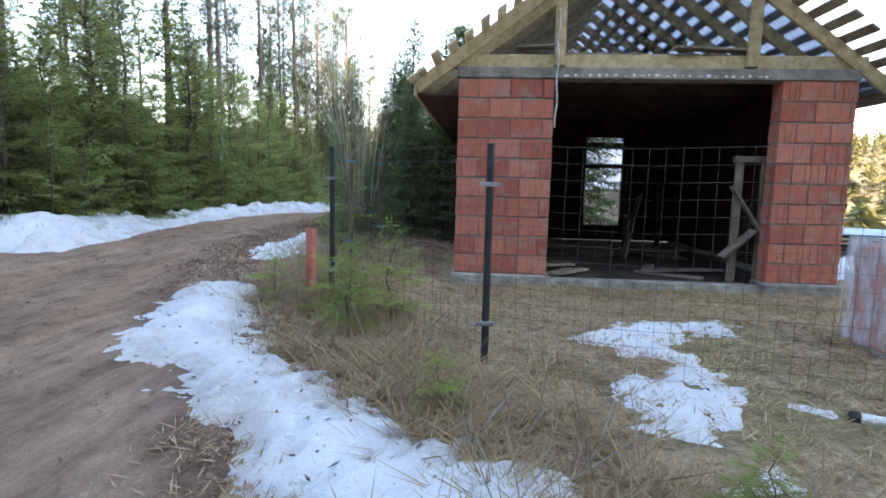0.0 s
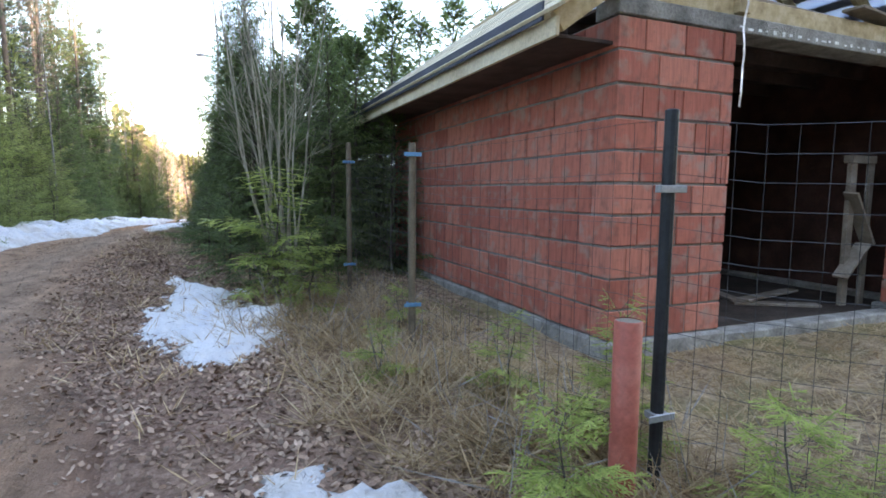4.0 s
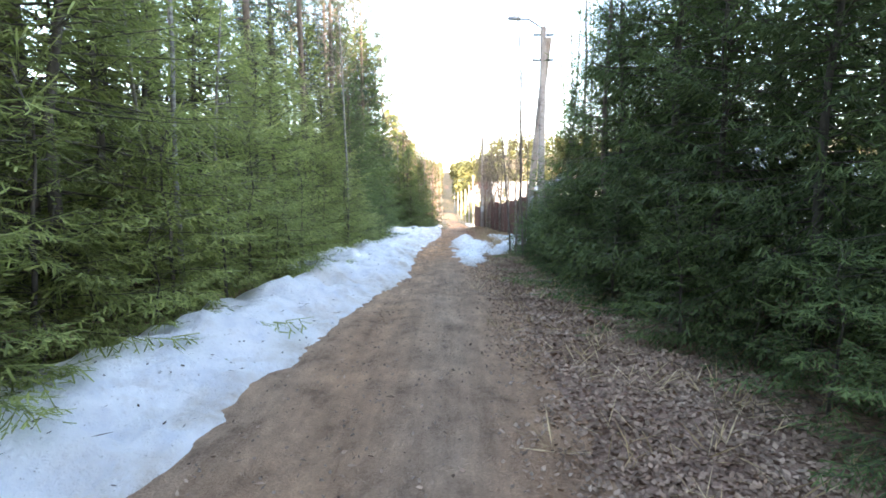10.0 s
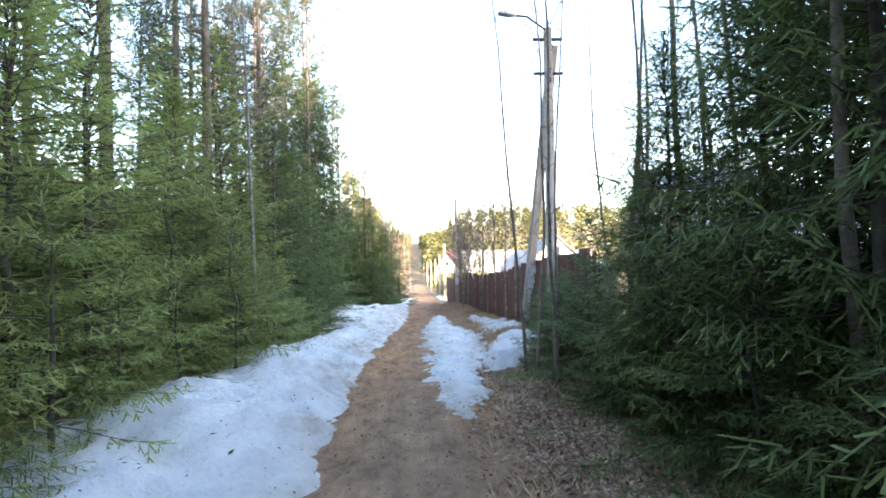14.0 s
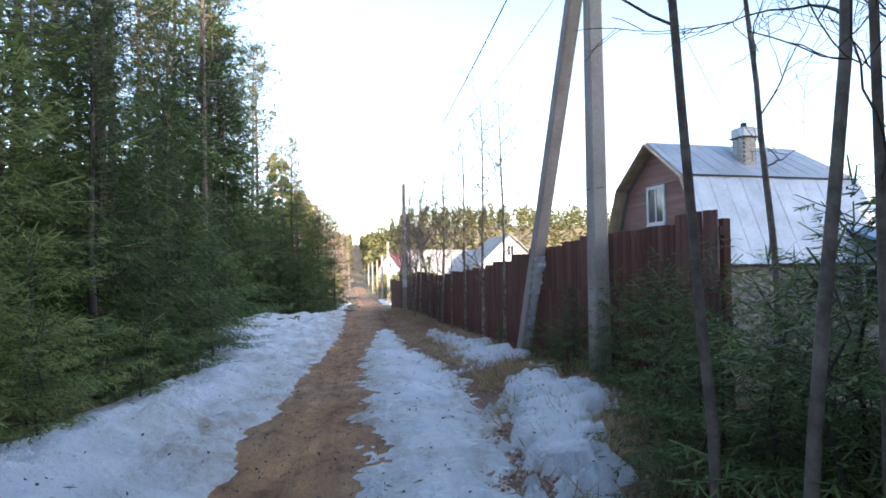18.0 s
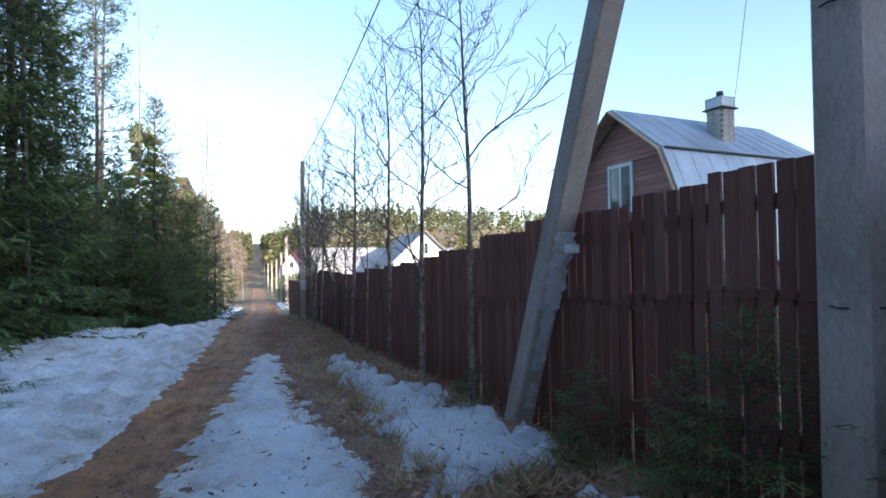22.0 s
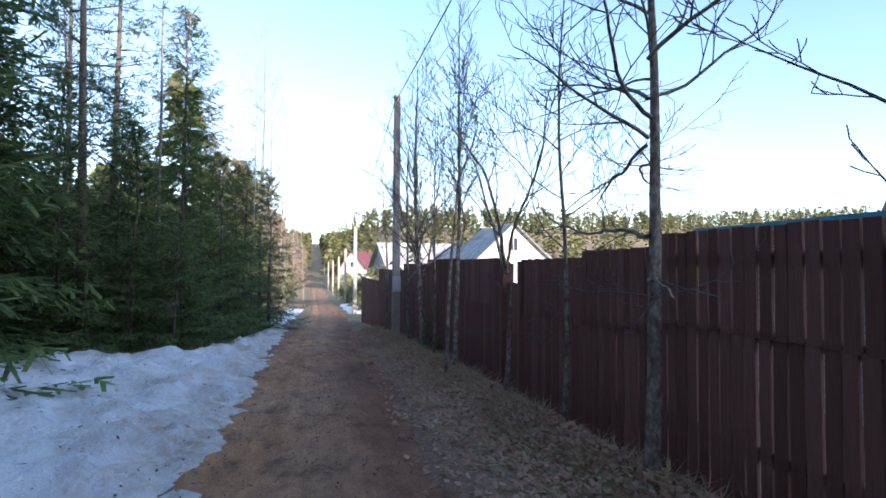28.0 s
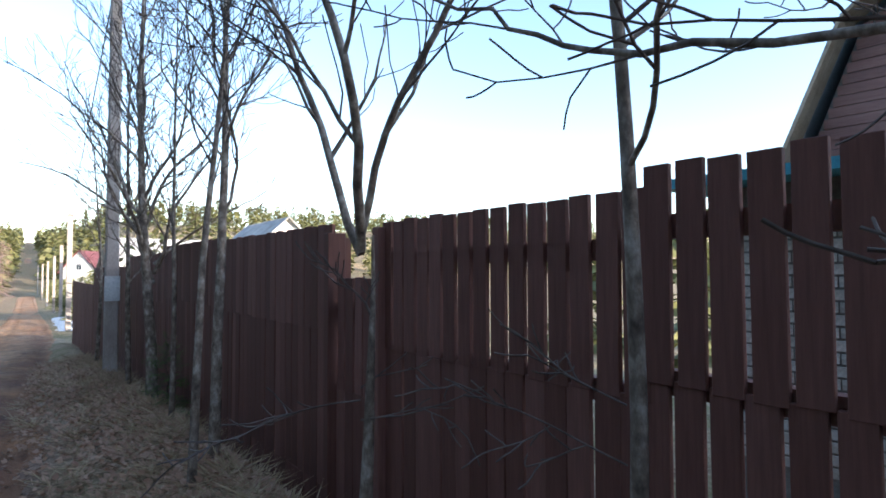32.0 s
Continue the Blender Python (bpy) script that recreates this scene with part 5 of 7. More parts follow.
birches = [bare_tree("birch", "slender bare birch with pale bark and fine reddish twigs", s, h, 0.036, None, 3, 13, 0.4, 0.2, M_BIRCH, M_TWIG_RED, group="bare birches", category="birch", spread=0.6, up=0.45, kids=(3, 5)) for s, h in ((61, 9.5), (62, 8.0))]
for x, y, s in ((-8.0, 16.3, 0.9), (-7.95, 25.2, 1.05), (-9.6, 13.6, 0.9), (-9.9, 19.4, 1.0), (-9.5, 29.2, 1.0), (-10.2, 46.4, 1.25), (-8.75, 47.2, 1.35), (-7.9, 62, 1.5), (-7.6, 58, 1.3), (-8.9, 56, 1.2), (-7.3, 53, 1.15), (-7.0, 57.5, 1.25), (-7.2, 64, 1.3), (-6.7, 69, 1.35), (-7.6, 74, 1.5), (-6.4, 80, 1.4), (-9.4, 61, 1.3), (-9.6, 70, 1.7), (-9.0, 78, 1.8), (-8.6, 66, 1.2), (-8.2, 86, 1.2), (-9, 94, 1.2), (-8.4, 104, 1.2), (-10.5, 64, 1.5), (-12, 10.0, 1.0), (-13.6, 8.6, 1.0), (-15.6, 8.0, 1.1)):
    k = rnd.choice(birches)
    if k.name not in used:
        used.add(k.name)
        k.matrix_basis = stand(x, y, 0, s)
    else:
        plant(k, x, y, rnd.uniform(0, 360), s)
# dead grey spruce leaning out of the row
bare_tree("dead_spruce", "dead grey spruce with brittle bare limbs", 71, 4.2, 0.045, stand(-8.55, 18.3), 2, 26, 0.15, 0.3, M_DEADTWIG, M_DEADTWIG, category="dead tree", spread=1.1, up=-0.15, kids=(4, 6))
bare_tree("dead_spruce", "dead grey spruce with brittle bare limbs", 72, 3.6, 0.04, stand(-8.5, 16.7), 2, 24, 0.15, 0.3, M_DEADTWIG, M_DEADTWIG, category="dead tree", spread=1.1, up=-0.15, kids=(4, 6))

# willow clump at the garage's corner, and bare stems through the thicket
bare_tree("willow_clump", "bare willow clump with many pale slender stems", 81, 5.4, 0.021, stand(-2.3, 10.3), 2, 8, 0.35, 0.2, M_WILLOW, M_WILLOW, category="willow", stems=14, spread=0.6, up=0.45, kids=(3, 5), bend=0.05, fan=0.19)
for i, (x, y, h, r, ln) in enumerate(((-3.88, 23.1, 6.2, 0.022, (-0.01, 0.02)), (-3.8, 22.8, 6.4, 0.024, (0.02, 0.0)), (-3.7, 22.17, 6.2, 0.024, (-0.03, 0.02)), (-3.6, 22.7, 6.0, 0.02, (0.03, 0)), (-1.9, 22.6, 7.0, 0.04, (0.02, 0)), (-1.2, 23.4, 7.0, 0.045, (-0.03, 0.02)), (-2.6, 21.4, 7.5, 0.045, (-0.02, 0)), (-1.4, 20.2, 8.5, 0.06, (0.02, 0)), (-2.9, 18.9, 7.5, 0.045, (0, 0)), (-2.2, 24.8, 6.0, 0.03, (0.03, 0)), (-2.75, 22.4, 7.2, 0.032, (-0.04, 0.02)), (-2.3, 23.3, 7.6, 0.038, (0.05, 0.0)), (-1.7, 24.2, 6.6, 0.034, (-0.06, 0.0)), (-1.55, 22.0, 7.8, 0.04, (-0.03, 0.03)), (-2.95, 21.7, 6.8, 0.028, (0.04, 0.02)), (-0.9, 24.8, 6.5, 0.035, (0.02, -0.02)), (-0.5, 23.0, 7.5, 0.04, (-0.05, 0.0)))):
    bare_tree("alder", "slender bare alder with dark twigs", 90 + i, h, r, stand(x, y), 3, 9, 0.3, 0.22, M_ALDER, M_TWIG, ln, "bare alders", "alder", kids=(3, 4), bend=0.03)

s = Shape()
s.tube([(0, 0, -0.2), (0.02, 0, 0.6), (0.01, 0.02, 1.2), (0.03, 0.01, 1.78)], [0.1, 0.09, 0.075, 0.07], 10)
snag = thing("snag", "broken brown spruce trunk with dead twigs", "dead tree", stand(-2.45, 22.75))
s.part("trunk", M_BARK, snag, smooth=True)
twigs, thick = Shape(), Shape()
srng = random.Random(5)
for k in range(22):
    a, z = srng.uniform(0, 6.28), srng.uniform(0.3, 1.7)
    grow(thick, twigs, (0.02, 0, z), (math.cos(a), math.sin(a), srng.uniform(-0.4, 0.2)), srng.uniform(0.4, 1.0), 0.008, 1, srng, 0.8, -0.1)
twigs.part("twig_spray", M_DEADTWIG, snag)

# saplings before the board fence
LABEL = "bare maple sapling with mottled bark before the board fence"
SAPLINGS = ((-2.72, 30.45, 4.6, 0.042, 0.42, 101, 13, 0.9), (-2.72, 32.17, 5.2, 0.046, 0.32, 102, 15, 0.9), (-2.86, 33.4, 5.0, 0.04, 0.38, 103, 15, 1.0), (-2.97, 36.2, 4.8, 0.06, 0.42, 104, 14, 0.5), (-2.89, 37.6, 4.4, 0.03, 0.34, 105, 15, 0.6), (-3.01, 38.78, 1.5, 0.042, 0.7, 106, 1, 1.6), (-3.1, 40.7, 5.2, 0.045, 0.36, 107, 18, 1.7), (-3.33, 40.3, 4.4, 0.032, 0.42, 108, 14, 1.7), (-3.07, 43.45, 5.6, 0.07, 0.27, 109, 24, 1.6),
            (-2.95, 34.7, 3.4, 0.02, 0.4, 110, 6, 1.2), (-3.1, 42.2, 4.2, 0.03, 0.35, 111, 9, 1.7), (-3.15, 44.6, 4.6, 0.04, 0.3, 112, 11, 1.7), (-3.25, 48.0, 4.4, 0.04, 0.3, 113, 10, 1.6))
BOUGHS = {104: ((1.1, 110, 12, 0.8, 0.008), (2.1, 200, 30, 1.1, 0.014), (2.35, 80, 35, 1.5, 0.016), (2.6, -70, 35, 1.4, 0.016), (2.9, 100, 45, 1.2, 0.014)),
         106: ((1.3, 95, 58, 2.1, 0.02), (1.32, -85, 55, 2.2, 0.022), (1.38, -120, 68, 2.0, 0.018), (0.7, 150, 5, 0.7, 0.004), (0.75, 40, 5, 0.7, 0.004), (0.62, -70, 12, 0.8, 0.005)),
         105: ((0.75, 100, 10, 0.6, 0.0032), (0.9, 60, 5, 0.6, 0.0032)),
         109: ((1.3, 100, 50, 2.0, 0.022), (1.4, -80, 55, 2.0, 0.022), (1.6, 190, 55, 1.8, 0.018), (1.5, 10, 50, 1.6, 0.018))}
# long crooked limbs that stand out
CROOKED = {104: ((0.016, ((0, 0, 1.48), (0.01, 0.27, 1.52), (0.02, 0.5, 1.54), (0.03, 0.86, 1.55), (0, 1.45, 1.67), (-0.02, 1.78, 1.92), (0, 2.5, 2.3))),
                 (0.013, ((0, 0, 2.05), (-0.02, 0.3, 1.92), (-0.02, 0.55, 1.82), (0, 0.64, 1.68))),
                 (0.014, ((0, 0, 1.2), (-0.05, -0.15, 1.22), (-0.1, -0.4, 1.1)))),
           102: ((0.016, ((0, 0, 1.42), (-0.05, 0.2, 1.62), (-0.08, 0.42, 2.05), (-0.08, 0.75, 2.7))), (0.01, ((0, 0, 1.32), (-0.05, 0.3, 1.3), (-0.04, 0.7, 1.5)))),
           103: ((0.016, ((0, 0, 1.65), (0.02, 0.5, 2.0), (0.02, 1.0, 2.45), (0, 1.6, 3.0), (0, 2.1, 3.6))), (0.014, ((0, 0, 1.6), (-0.1, -0.4, 1.9), (-0.1, -0.8, 2.4))))}
for x, y, h, r, first, k, n, steep in SAPLINGS:
    sapling(LABEL, x, y, h, r, first, k, n, steep, extra=BOUGHS.get(k, ()), paths=CROOKED.get(k, ()))


# ================= woods far off and behind =================
def wood_mesh(name, spots, mat, seed, blade=0.5, count=46, wide=1.0):
    rng = np.random.default_rng(seed)
    B, T, W = [], [], []
    for x, y, h, r, z in spots:
        n = count
        u = rng.random(n) ** 0.8
        a = rng.uniform(0, 6.283, n)
        rad = r * (1 - u) ** 0.7 * rng.uniform(0.35, 1, n)
        base = np.stack([x + np.cos(a) * rad * 0.3, y + np.sin(a) * rad * 0.3, z + h * (0.08 + 0.9 * u)], 1)
        tip = np.stack([x + np.cos(a) * (rad + blade), y + np.sin(a) * (rad + blade), z + h * (0.06 + 0.9 * u) - blade * 0.35], 1)
        B.append(base), T.append(tip), W.append(np.full(n, blade * wide) * rng.uniform(0.6, 1.3, n))
    v, f = blades(np.concatenate(B), np.concatenate(T), np.concatenate(W), rng)
    return put(name, mesh_of(name, v, f, mat))


spots = []
for _ in range(1500):
    y = rnd.uniform(190, 520)
    x = rnd.uniform(-0.9, 1.1) * y
    if abs(x - road_mid(y)) < 4:
        continue
    h = rnd.uniform(9, 16)
    spots.append((x, y, h, rnd.uniform(2.0, 3.6), ground_z(x, y)))
for _ in range(260):
    y = rnd.uniform(150, 520)
    x = road_mid(y) + rnd.choice((-1, 1)) * rnd.uniform(3.5, 16)
    spots.append((x, y, rnd.uniform(7, 13), rnd.uniform(1.4, 2.4), ground_z(x, y)))
tagged(wood_mesh("far_wood", spots, M_FARWOOD, 201, 1.25, 46), "distant sunlit wood on the hillside", "wood", kind="stuff")
spots = []
# Unseen wood added behind the start to hold off the low sun.
for _ in range(520):
    y = rnd.uniform(-62, -25)
    x = rnd.uniform(-60, 75)
    spots.append((x, y, rnd.uniform(15, 20), rnd.uniform(2.4, 3.6), ground_z(x, y)))
# Taller unseen trees, added to keep the track and west row in shade.
for _ in range(170):
    x, y = rnd.uniform(-8, 43), rnd.uniform(-40, -19)
    spots.append((x, y, rnd.uniform(23, 28), rnd.uniform(2.8, 3.8), ground_z(x, y)))
for _ in range(190):
    x, y = rnd.uniform(-30, -13.5), rnd.uniform(8, 60)
    spots.append((x, y, rnd.uniform(3, 5) if y > 24 else rnd.uniform(2.2, 3.6), rnd.uniform(1.2, 2.0), ground_z(x, y)))
for _ in range(120):
    x, y = rnd.uniform(-60, -24), rnd.uniform(-22, 90)
    spots.append((x, y, rnd.uniform(6, 9) if y > 32 else rnd.uniform(4, 6.5), rnd.uniform(1.8, 2.8), ground_z(x, y)))
tagged(wood_mesh("wood", spots, M_NEEDLE, 202, 2.1, 70), "dense spruce wood round the bend, with unseen added trees that block the sun", "wood", kind="stuff")
spots = []
for _ in range(70):
    x, y = rnd.uniform(-30, -9.5), rnd.uniform(54, 130)
    spots.append((x, y, rnd.uniform(7, 12), rnd.uniform(1.3, 2.2), ground_z(x, y)))
tagged(wood_mesh("wood", spots, M_NEEDLE, 203, 0.6, 160), "mixed wood beside the track farther on", "wood", kind="stuff")
spots = [(rnd.uniform(16, 70), rnd.uniform(26, 60), rnd.uniform(4, 8), rnd.uniform(1.5, 3), 0) for _ in range(40)]
spots = [(x, y, h, r, ground_z(x, y)) for x, y, h, r, _ in spots if not (16 < x < 30 and y < 34)]
tagged(wood_mesh("wood", spots, M_FARWOOD, 204, 0.8, 70), "sunlit trees behind the village yards", "wood", kind="stuff")
east_pines = [(34.6, 26.2, 0.95), (29.5, 35.5, 1.1)]
spots = [(rnd.uniform(-13, -7.6), rnd.uniform(54, 150), rnd.uniform(7, 11), rnd.uniform(0.8, 1.4), 0) for _ in range(90)]
spots = [(x, y, h, r, ground_z(x, y)) for x, y, h, r, _ in spots]
tagged(wood_mesh("birch_wood", spots, M_TWIG_RED, 205, 0.7, 150, 0.06), "far bare birches with reddish twigs", "wood", kind="stuff")
spots = []
for _ in range(150):
    y = rnd.uniform(53, 150)
    x = road_mid(y) + rnd.uniform(2.4, 6.5)
    spots.append((x, y, rnd.uniform(1.2, 3.6), rnd.uniform(0.5, 1.1), ground_z(x, y)))
for _ in range(70):
    y = rnd.uniform(80, 190)
    x = road_mid(y) - rnd.uniform(3.2, 6.5)
    spots.append((x, y, rnd.uniform(2, 6), rnd.uniform(0.6, 1.2), ground_z(x, y)))
tagged(wood_mesh("roadside_bushes", spots, M_FARWOOD, 206, 0.28, 60, 0.5), "yellow-green bushes beside the far track", "bushes", kind="stuff")
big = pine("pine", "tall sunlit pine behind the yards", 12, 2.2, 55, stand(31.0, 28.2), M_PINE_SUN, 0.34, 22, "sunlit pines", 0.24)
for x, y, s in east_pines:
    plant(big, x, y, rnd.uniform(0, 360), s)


# ================= the garage =================
GX0, GX1, GY0, GY1, GZ0 = -0.35, 4.36, 6.91, 12.25, 0.11
COURSE, BLOCK, DEEPTH = 0.243, 0.395, 0.25
garage = thing("garage", "unfinished garage of red clay blocks with open timber roof", "garage")
TOP = GZ0 + 10 * COURSE


def wall_core(name, lo, hi, parent):
    return Shape().box(lo, hi).part(name, M_MORTAR, parent, "grey mortar joints")


front_left = wall_core("wall", (GX0 + 0.012, GY0 + 0.012, GZ0), (0.83 - 0.012, GY0 + DEEPTH - 0.012, TOP), garage)
front_right = wall_core("wall", (3.5 + 0.012, GY0 + 0.012, GZ0), (GX1 - 0.012, GY0 + DEEPTH - 0.012, TOP), garage)
west_wall = wall_core("wall", (GX0 + 0.012, GY0 + DEEPTH, GZ0), (GX0 + DEEPTH - 0.012, GY1 - 0.012, TOP), garage)
# Inside walls take the darkened block colour in place of indoor shade.
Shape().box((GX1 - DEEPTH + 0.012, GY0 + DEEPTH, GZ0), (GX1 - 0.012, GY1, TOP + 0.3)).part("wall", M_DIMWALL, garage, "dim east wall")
WX0, WX1, WZ0, WZ1 = 2.17, 2.98, 0.42, 2.3
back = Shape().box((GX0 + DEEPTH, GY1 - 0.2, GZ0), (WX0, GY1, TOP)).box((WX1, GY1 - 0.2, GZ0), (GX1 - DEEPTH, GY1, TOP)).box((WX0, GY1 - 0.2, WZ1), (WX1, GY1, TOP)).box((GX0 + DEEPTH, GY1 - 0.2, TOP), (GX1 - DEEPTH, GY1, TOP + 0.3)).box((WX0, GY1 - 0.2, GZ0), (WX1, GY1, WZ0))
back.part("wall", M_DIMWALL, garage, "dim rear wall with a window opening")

BLOCKS = {}


def block_mesh(length, ribbed):
    """A clay block; a ribbed one shows the grooves of its end."""
    key = (round(length, 3), ribbed)
    if key in BLOCKS:
        return BLOCKS[key]
    h, d, s = COURSE - 0.02, DEEPTH, Shape()
    if ribbed:
        n = 5
        w = length / n
        for i in range(n):
            s.box((-length / 2 + i * w, -d / 2 + (0.006 if i % 2 else 0), -h / 2), (-length / 2 + (i + 1) * w - (0.004 if i < n - 1 else 0), d / 2, h / 2))
        me = s.mesh("brick", M_BRICK)
    else:
        s.box((-length / 2, -d / 2, -h / 2), (length / 2, d / 2, h / 2))
        me = s.mesh("brick", M_BRICK, 0.006)
    BLOCKS[key] = me
    return me


def lay(parent, start, end, where, starts_full, rng, ribs=0.12, joint=0.011):
    """One course of blocks from start to end; where(u) gives the pose at u."""
    u = start
    first = True
    while u < end - 0.06:
        L = BLOCK if (starts_full or not first) else BLOCK * 0.5
        L = min(L, end - u)
        if end - u - L < 0.07:
            L = end - u
        put("brick", block_mesh(round(L - joint, 3), rng.random() < ribs), parent, at=where(u + L / 2, rng))
        u += L
        first = False


def bricks():
    rng = random.Random(5)
    for r in range(10):
        z = GZ0 + (r + 0.5) * COURSE
        j = lambda g: g.uniform(-0.004, 0.004)
        along_x = lambda u, g, z=z: pose(u, GY0 + DEEPTH / 2 + j(g), z + j(g) * 0.4, 0, 0, j(g) * 60)
        along_y = lambda u, g, z=z: pose(GX0 + DEEPTH / 2 + j(g), u, z + j(g) * 0.4, 0, 0, -90 + j(g) * 60)
        corner = r % 2 == 0
        lay(front_left, GX0 if corner else GX0 + DEEPTH, 0.83, along_x, True, rng, 0.25)
        lay(west_wall, GY0 + DEEPTH if corner else GY0, GY1, along_y, not corner, rng, 0.03, 0.005)
        lay(front_right, 3.5, GX1, along_x, corner, rng, 0.3)


for lo, hi in (((GX0 - 0.04, GY0 - 0.05, -0.25), (0.86, GY0 + 0.32, GZ0)), ((3.46, GY0 - 0.05, -0.25), (GX1 + 0.04, GY0 + 0.32, GZ0)), ((GX0 - 0.04, GY0 + 0.32, -0.25), (GX0 + 0.3, GY1 + 0.05, GZ0 - 0.005)), ((GX1 - 0.3, GY0 + 0.32, -0.25), (GX1 + 0.04, GY1, GZ0 - 0.005))):
    Shape().box(lo, hi).part("plinth", M_CONCRETE, garage, "rough grey concrete plinth", 0.02)
Shape().box((0.86, GY0 + 0.02, -0.2), (3.46, GY0 + 0.22, 0.06)).part("threshold", M_CONCRETE, garage, "crumbling concrete threshold", 0.015)
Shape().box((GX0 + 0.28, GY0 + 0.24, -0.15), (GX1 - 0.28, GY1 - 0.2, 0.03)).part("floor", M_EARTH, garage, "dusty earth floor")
lintel = Shape().box((GX0 - 0.012, GY0 - 0.012, TOP + 0.002), (GX1 + 0.012, GY0 + DEEPTH + 0.012, TOP + 0.13)).part("lintel", M_CONCRETE, garage, "grey concrete lintel with torn paper along it", 0.008)
rr = random.Random(8)
s = Shape()
for i in range(26):
    x = 0.85 + i * 0.098 + rr.uniform(-0.02, 0.02)
    s.box((x, GY0 - 0.017, TOP + 0.02 + rr.uniform(0, 0.02)), (x + rr.uniform(0.02, 0.06), GY0 - 0.011, TOP + 0.04 + rr.uniform(0, 0.02)))
s.part("paper_scraps", M_WHITE, garage, "torn white paper strip")

# timber above the lintel
BEAM = TOP + 0.13
RIDGE_X, RIDGE_Z, TIP_Z, RUN = 1.95, 4.47, 2.42, 2.82
Shape().box((GX0 - 0.1, GY0 + 0.03, BEAM + 0.002), (GX1 + 0.1, GY0 + 0.18, BEAM + 0.16)).part("tie_beam", M_LUMBER, garage, "pale sawn tie beam", 0.006)
for x in (0.87, 3.13):
    zt = RIDGE_Z - abs(x - RIDGE_X) / RUN * (RIDGE_Z - TIP_Z) - 0.02
    Shape().box((x - 0.065, GY0 - 0.03, BEAM + 0.02), (x + 0.065, GY0 + 0.03, zt)).part("king_post", M_LUMBER, garage, bevel=0.005)
    Shape().box((x - 0.05, GY0 + 2.4, BEAM), (x + 0.05, GY0 + 2.5, zt)).part("king_post", M_LUMBER, garage, bevel=0.005)
for sx in (-1, 1):
    k = 0
    yy = GY0 + 0.02
    while yy < 14.0:
        Shape().beam((RIDGE_X + sx * RUN, yy, TIP_Z), (RIDGE_X + sx * 0.02, yy, RIDGE_Z), 0.05, 0.15).part("rafter", M_LUMBER, garage, bevel=0.004)
        yy += 0.69
    sl = Vector((-sx * RUN, 0, RIDGE_Z - TIP_Z)).normalized()
    nrm = Vector((sx * (RIDGE_Z - TIP_Z), 0, RUN)).normalized()

    def on(u, yv, h):
        return Vector((RIDGE_X + sx * RUN, yv, TIP_Z)) + sl * u + nrm * h

    length = math.hypot(RUN, RIDGE_Z - TIP_Z)
    yf = GY0 + (0.95 if sx < 0 else 0.3)
    m = Shape()
    m.add([on(-0.02, yf, 0.079), on(length, yf, 0.079), on(length, 14.05, 0.079), on(-0.02, 14.05, 0.079), on(-0.02, yf, 0.083), on(length, yf, 0.083), on(length, 14.05, 0.083), on(-0.02, 14.05, 0.083)], [(0, 1, 2, 3), (7, 6, 5, 4), (0, 4, 5, 1), (1, 5, 6, 2), (2, 6, 7, 3), (3, 7, 4, 0)])
    m.part("membrane", M_MEMBRANE, garage, "blue roofing membrane")
    u, rb = 0.02, random.Random(40 + sx)
    while u < length - 0.05:
        out = rb.uniform(0.28, 0.62) if u > 0.3 else rb.uniform(0.15, 0.4)
        y1 = 14.1 + rb.uniform(-0.05, 0.1)
        Shape().beam(on(u, GY0 - out, 0.10), on(u, y1, 0.10), 0.118, 0.028, nrm).part("batten", M_BATTEN if sx < 0 else M_OLDWOOD, garage, bevel=0.004)
        u += 0.235 if u > 0.1 else 0.14
    # eave boards
    tip = on(-0.02, 0, 0)
    f0, f1 = GY0 - (0.02 if sx < 0 else 0.5), 14.1
    Shape().box((tip.x - 0.016, f0, TIP_Z - 0.1), (tip.x + 0.016, f1, TIP_Z + 0.03)).part("fascia", M_BATTEN, garage, "pale fascia board", 0.004)
    edge_x = tip.x + sx * 0.025
    Shape().box((edge_x + sx * 0.03 - 0.008, f0 + 0.1, TIP_Z + 0.02), (edge_x + sx * 0.03 + 0.008, f1, TIP_Z + 0.15)).part("gutter_strip", M_DARKSTRIP, garage, "dark strip of membrane over the fascia")
    a, b = sorted((tip.x + 0.02 * -sx, GX0 if sx < 0 else GX1))
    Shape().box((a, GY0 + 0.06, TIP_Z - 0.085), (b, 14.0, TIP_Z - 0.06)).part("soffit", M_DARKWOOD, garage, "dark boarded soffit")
Shape().beam((RIDGE_X, GY0 - 0.1, RIDGE_Z + 0.11), (RIDGE_X, 14.1, RIDGE_Z + 0.11), 0.16, 0.05).part("ridge_board", M_LUMBER, garage)
cz = TOP + 0.1
yy = GY0 + 0.3
while yy < GY1:
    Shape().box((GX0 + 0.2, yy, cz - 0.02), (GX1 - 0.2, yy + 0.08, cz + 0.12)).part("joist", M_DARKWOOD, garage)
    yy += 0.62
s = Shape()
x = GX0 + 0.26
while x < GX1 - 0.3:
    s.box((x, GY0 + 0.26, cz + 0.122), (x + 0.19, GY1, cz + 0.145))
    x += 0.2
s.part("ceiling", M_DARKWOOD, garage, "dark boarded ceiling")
for x in (GX0 + 0.1, 1.6):
    Shape().box((x, 13.75, -0.1), (x + 0.12, 13.87, TIP_Z + 0.1)).part("porch_post", M_DARKWOOD, garage, bevel=0.004)
Shape().box((GX0, 13.7, TIP_Z - 0.25), (GX1, 13.85, TIP_Z - 0.1)).part("porch_beam", M_DARKWOOD, garage, bevel=0.004)

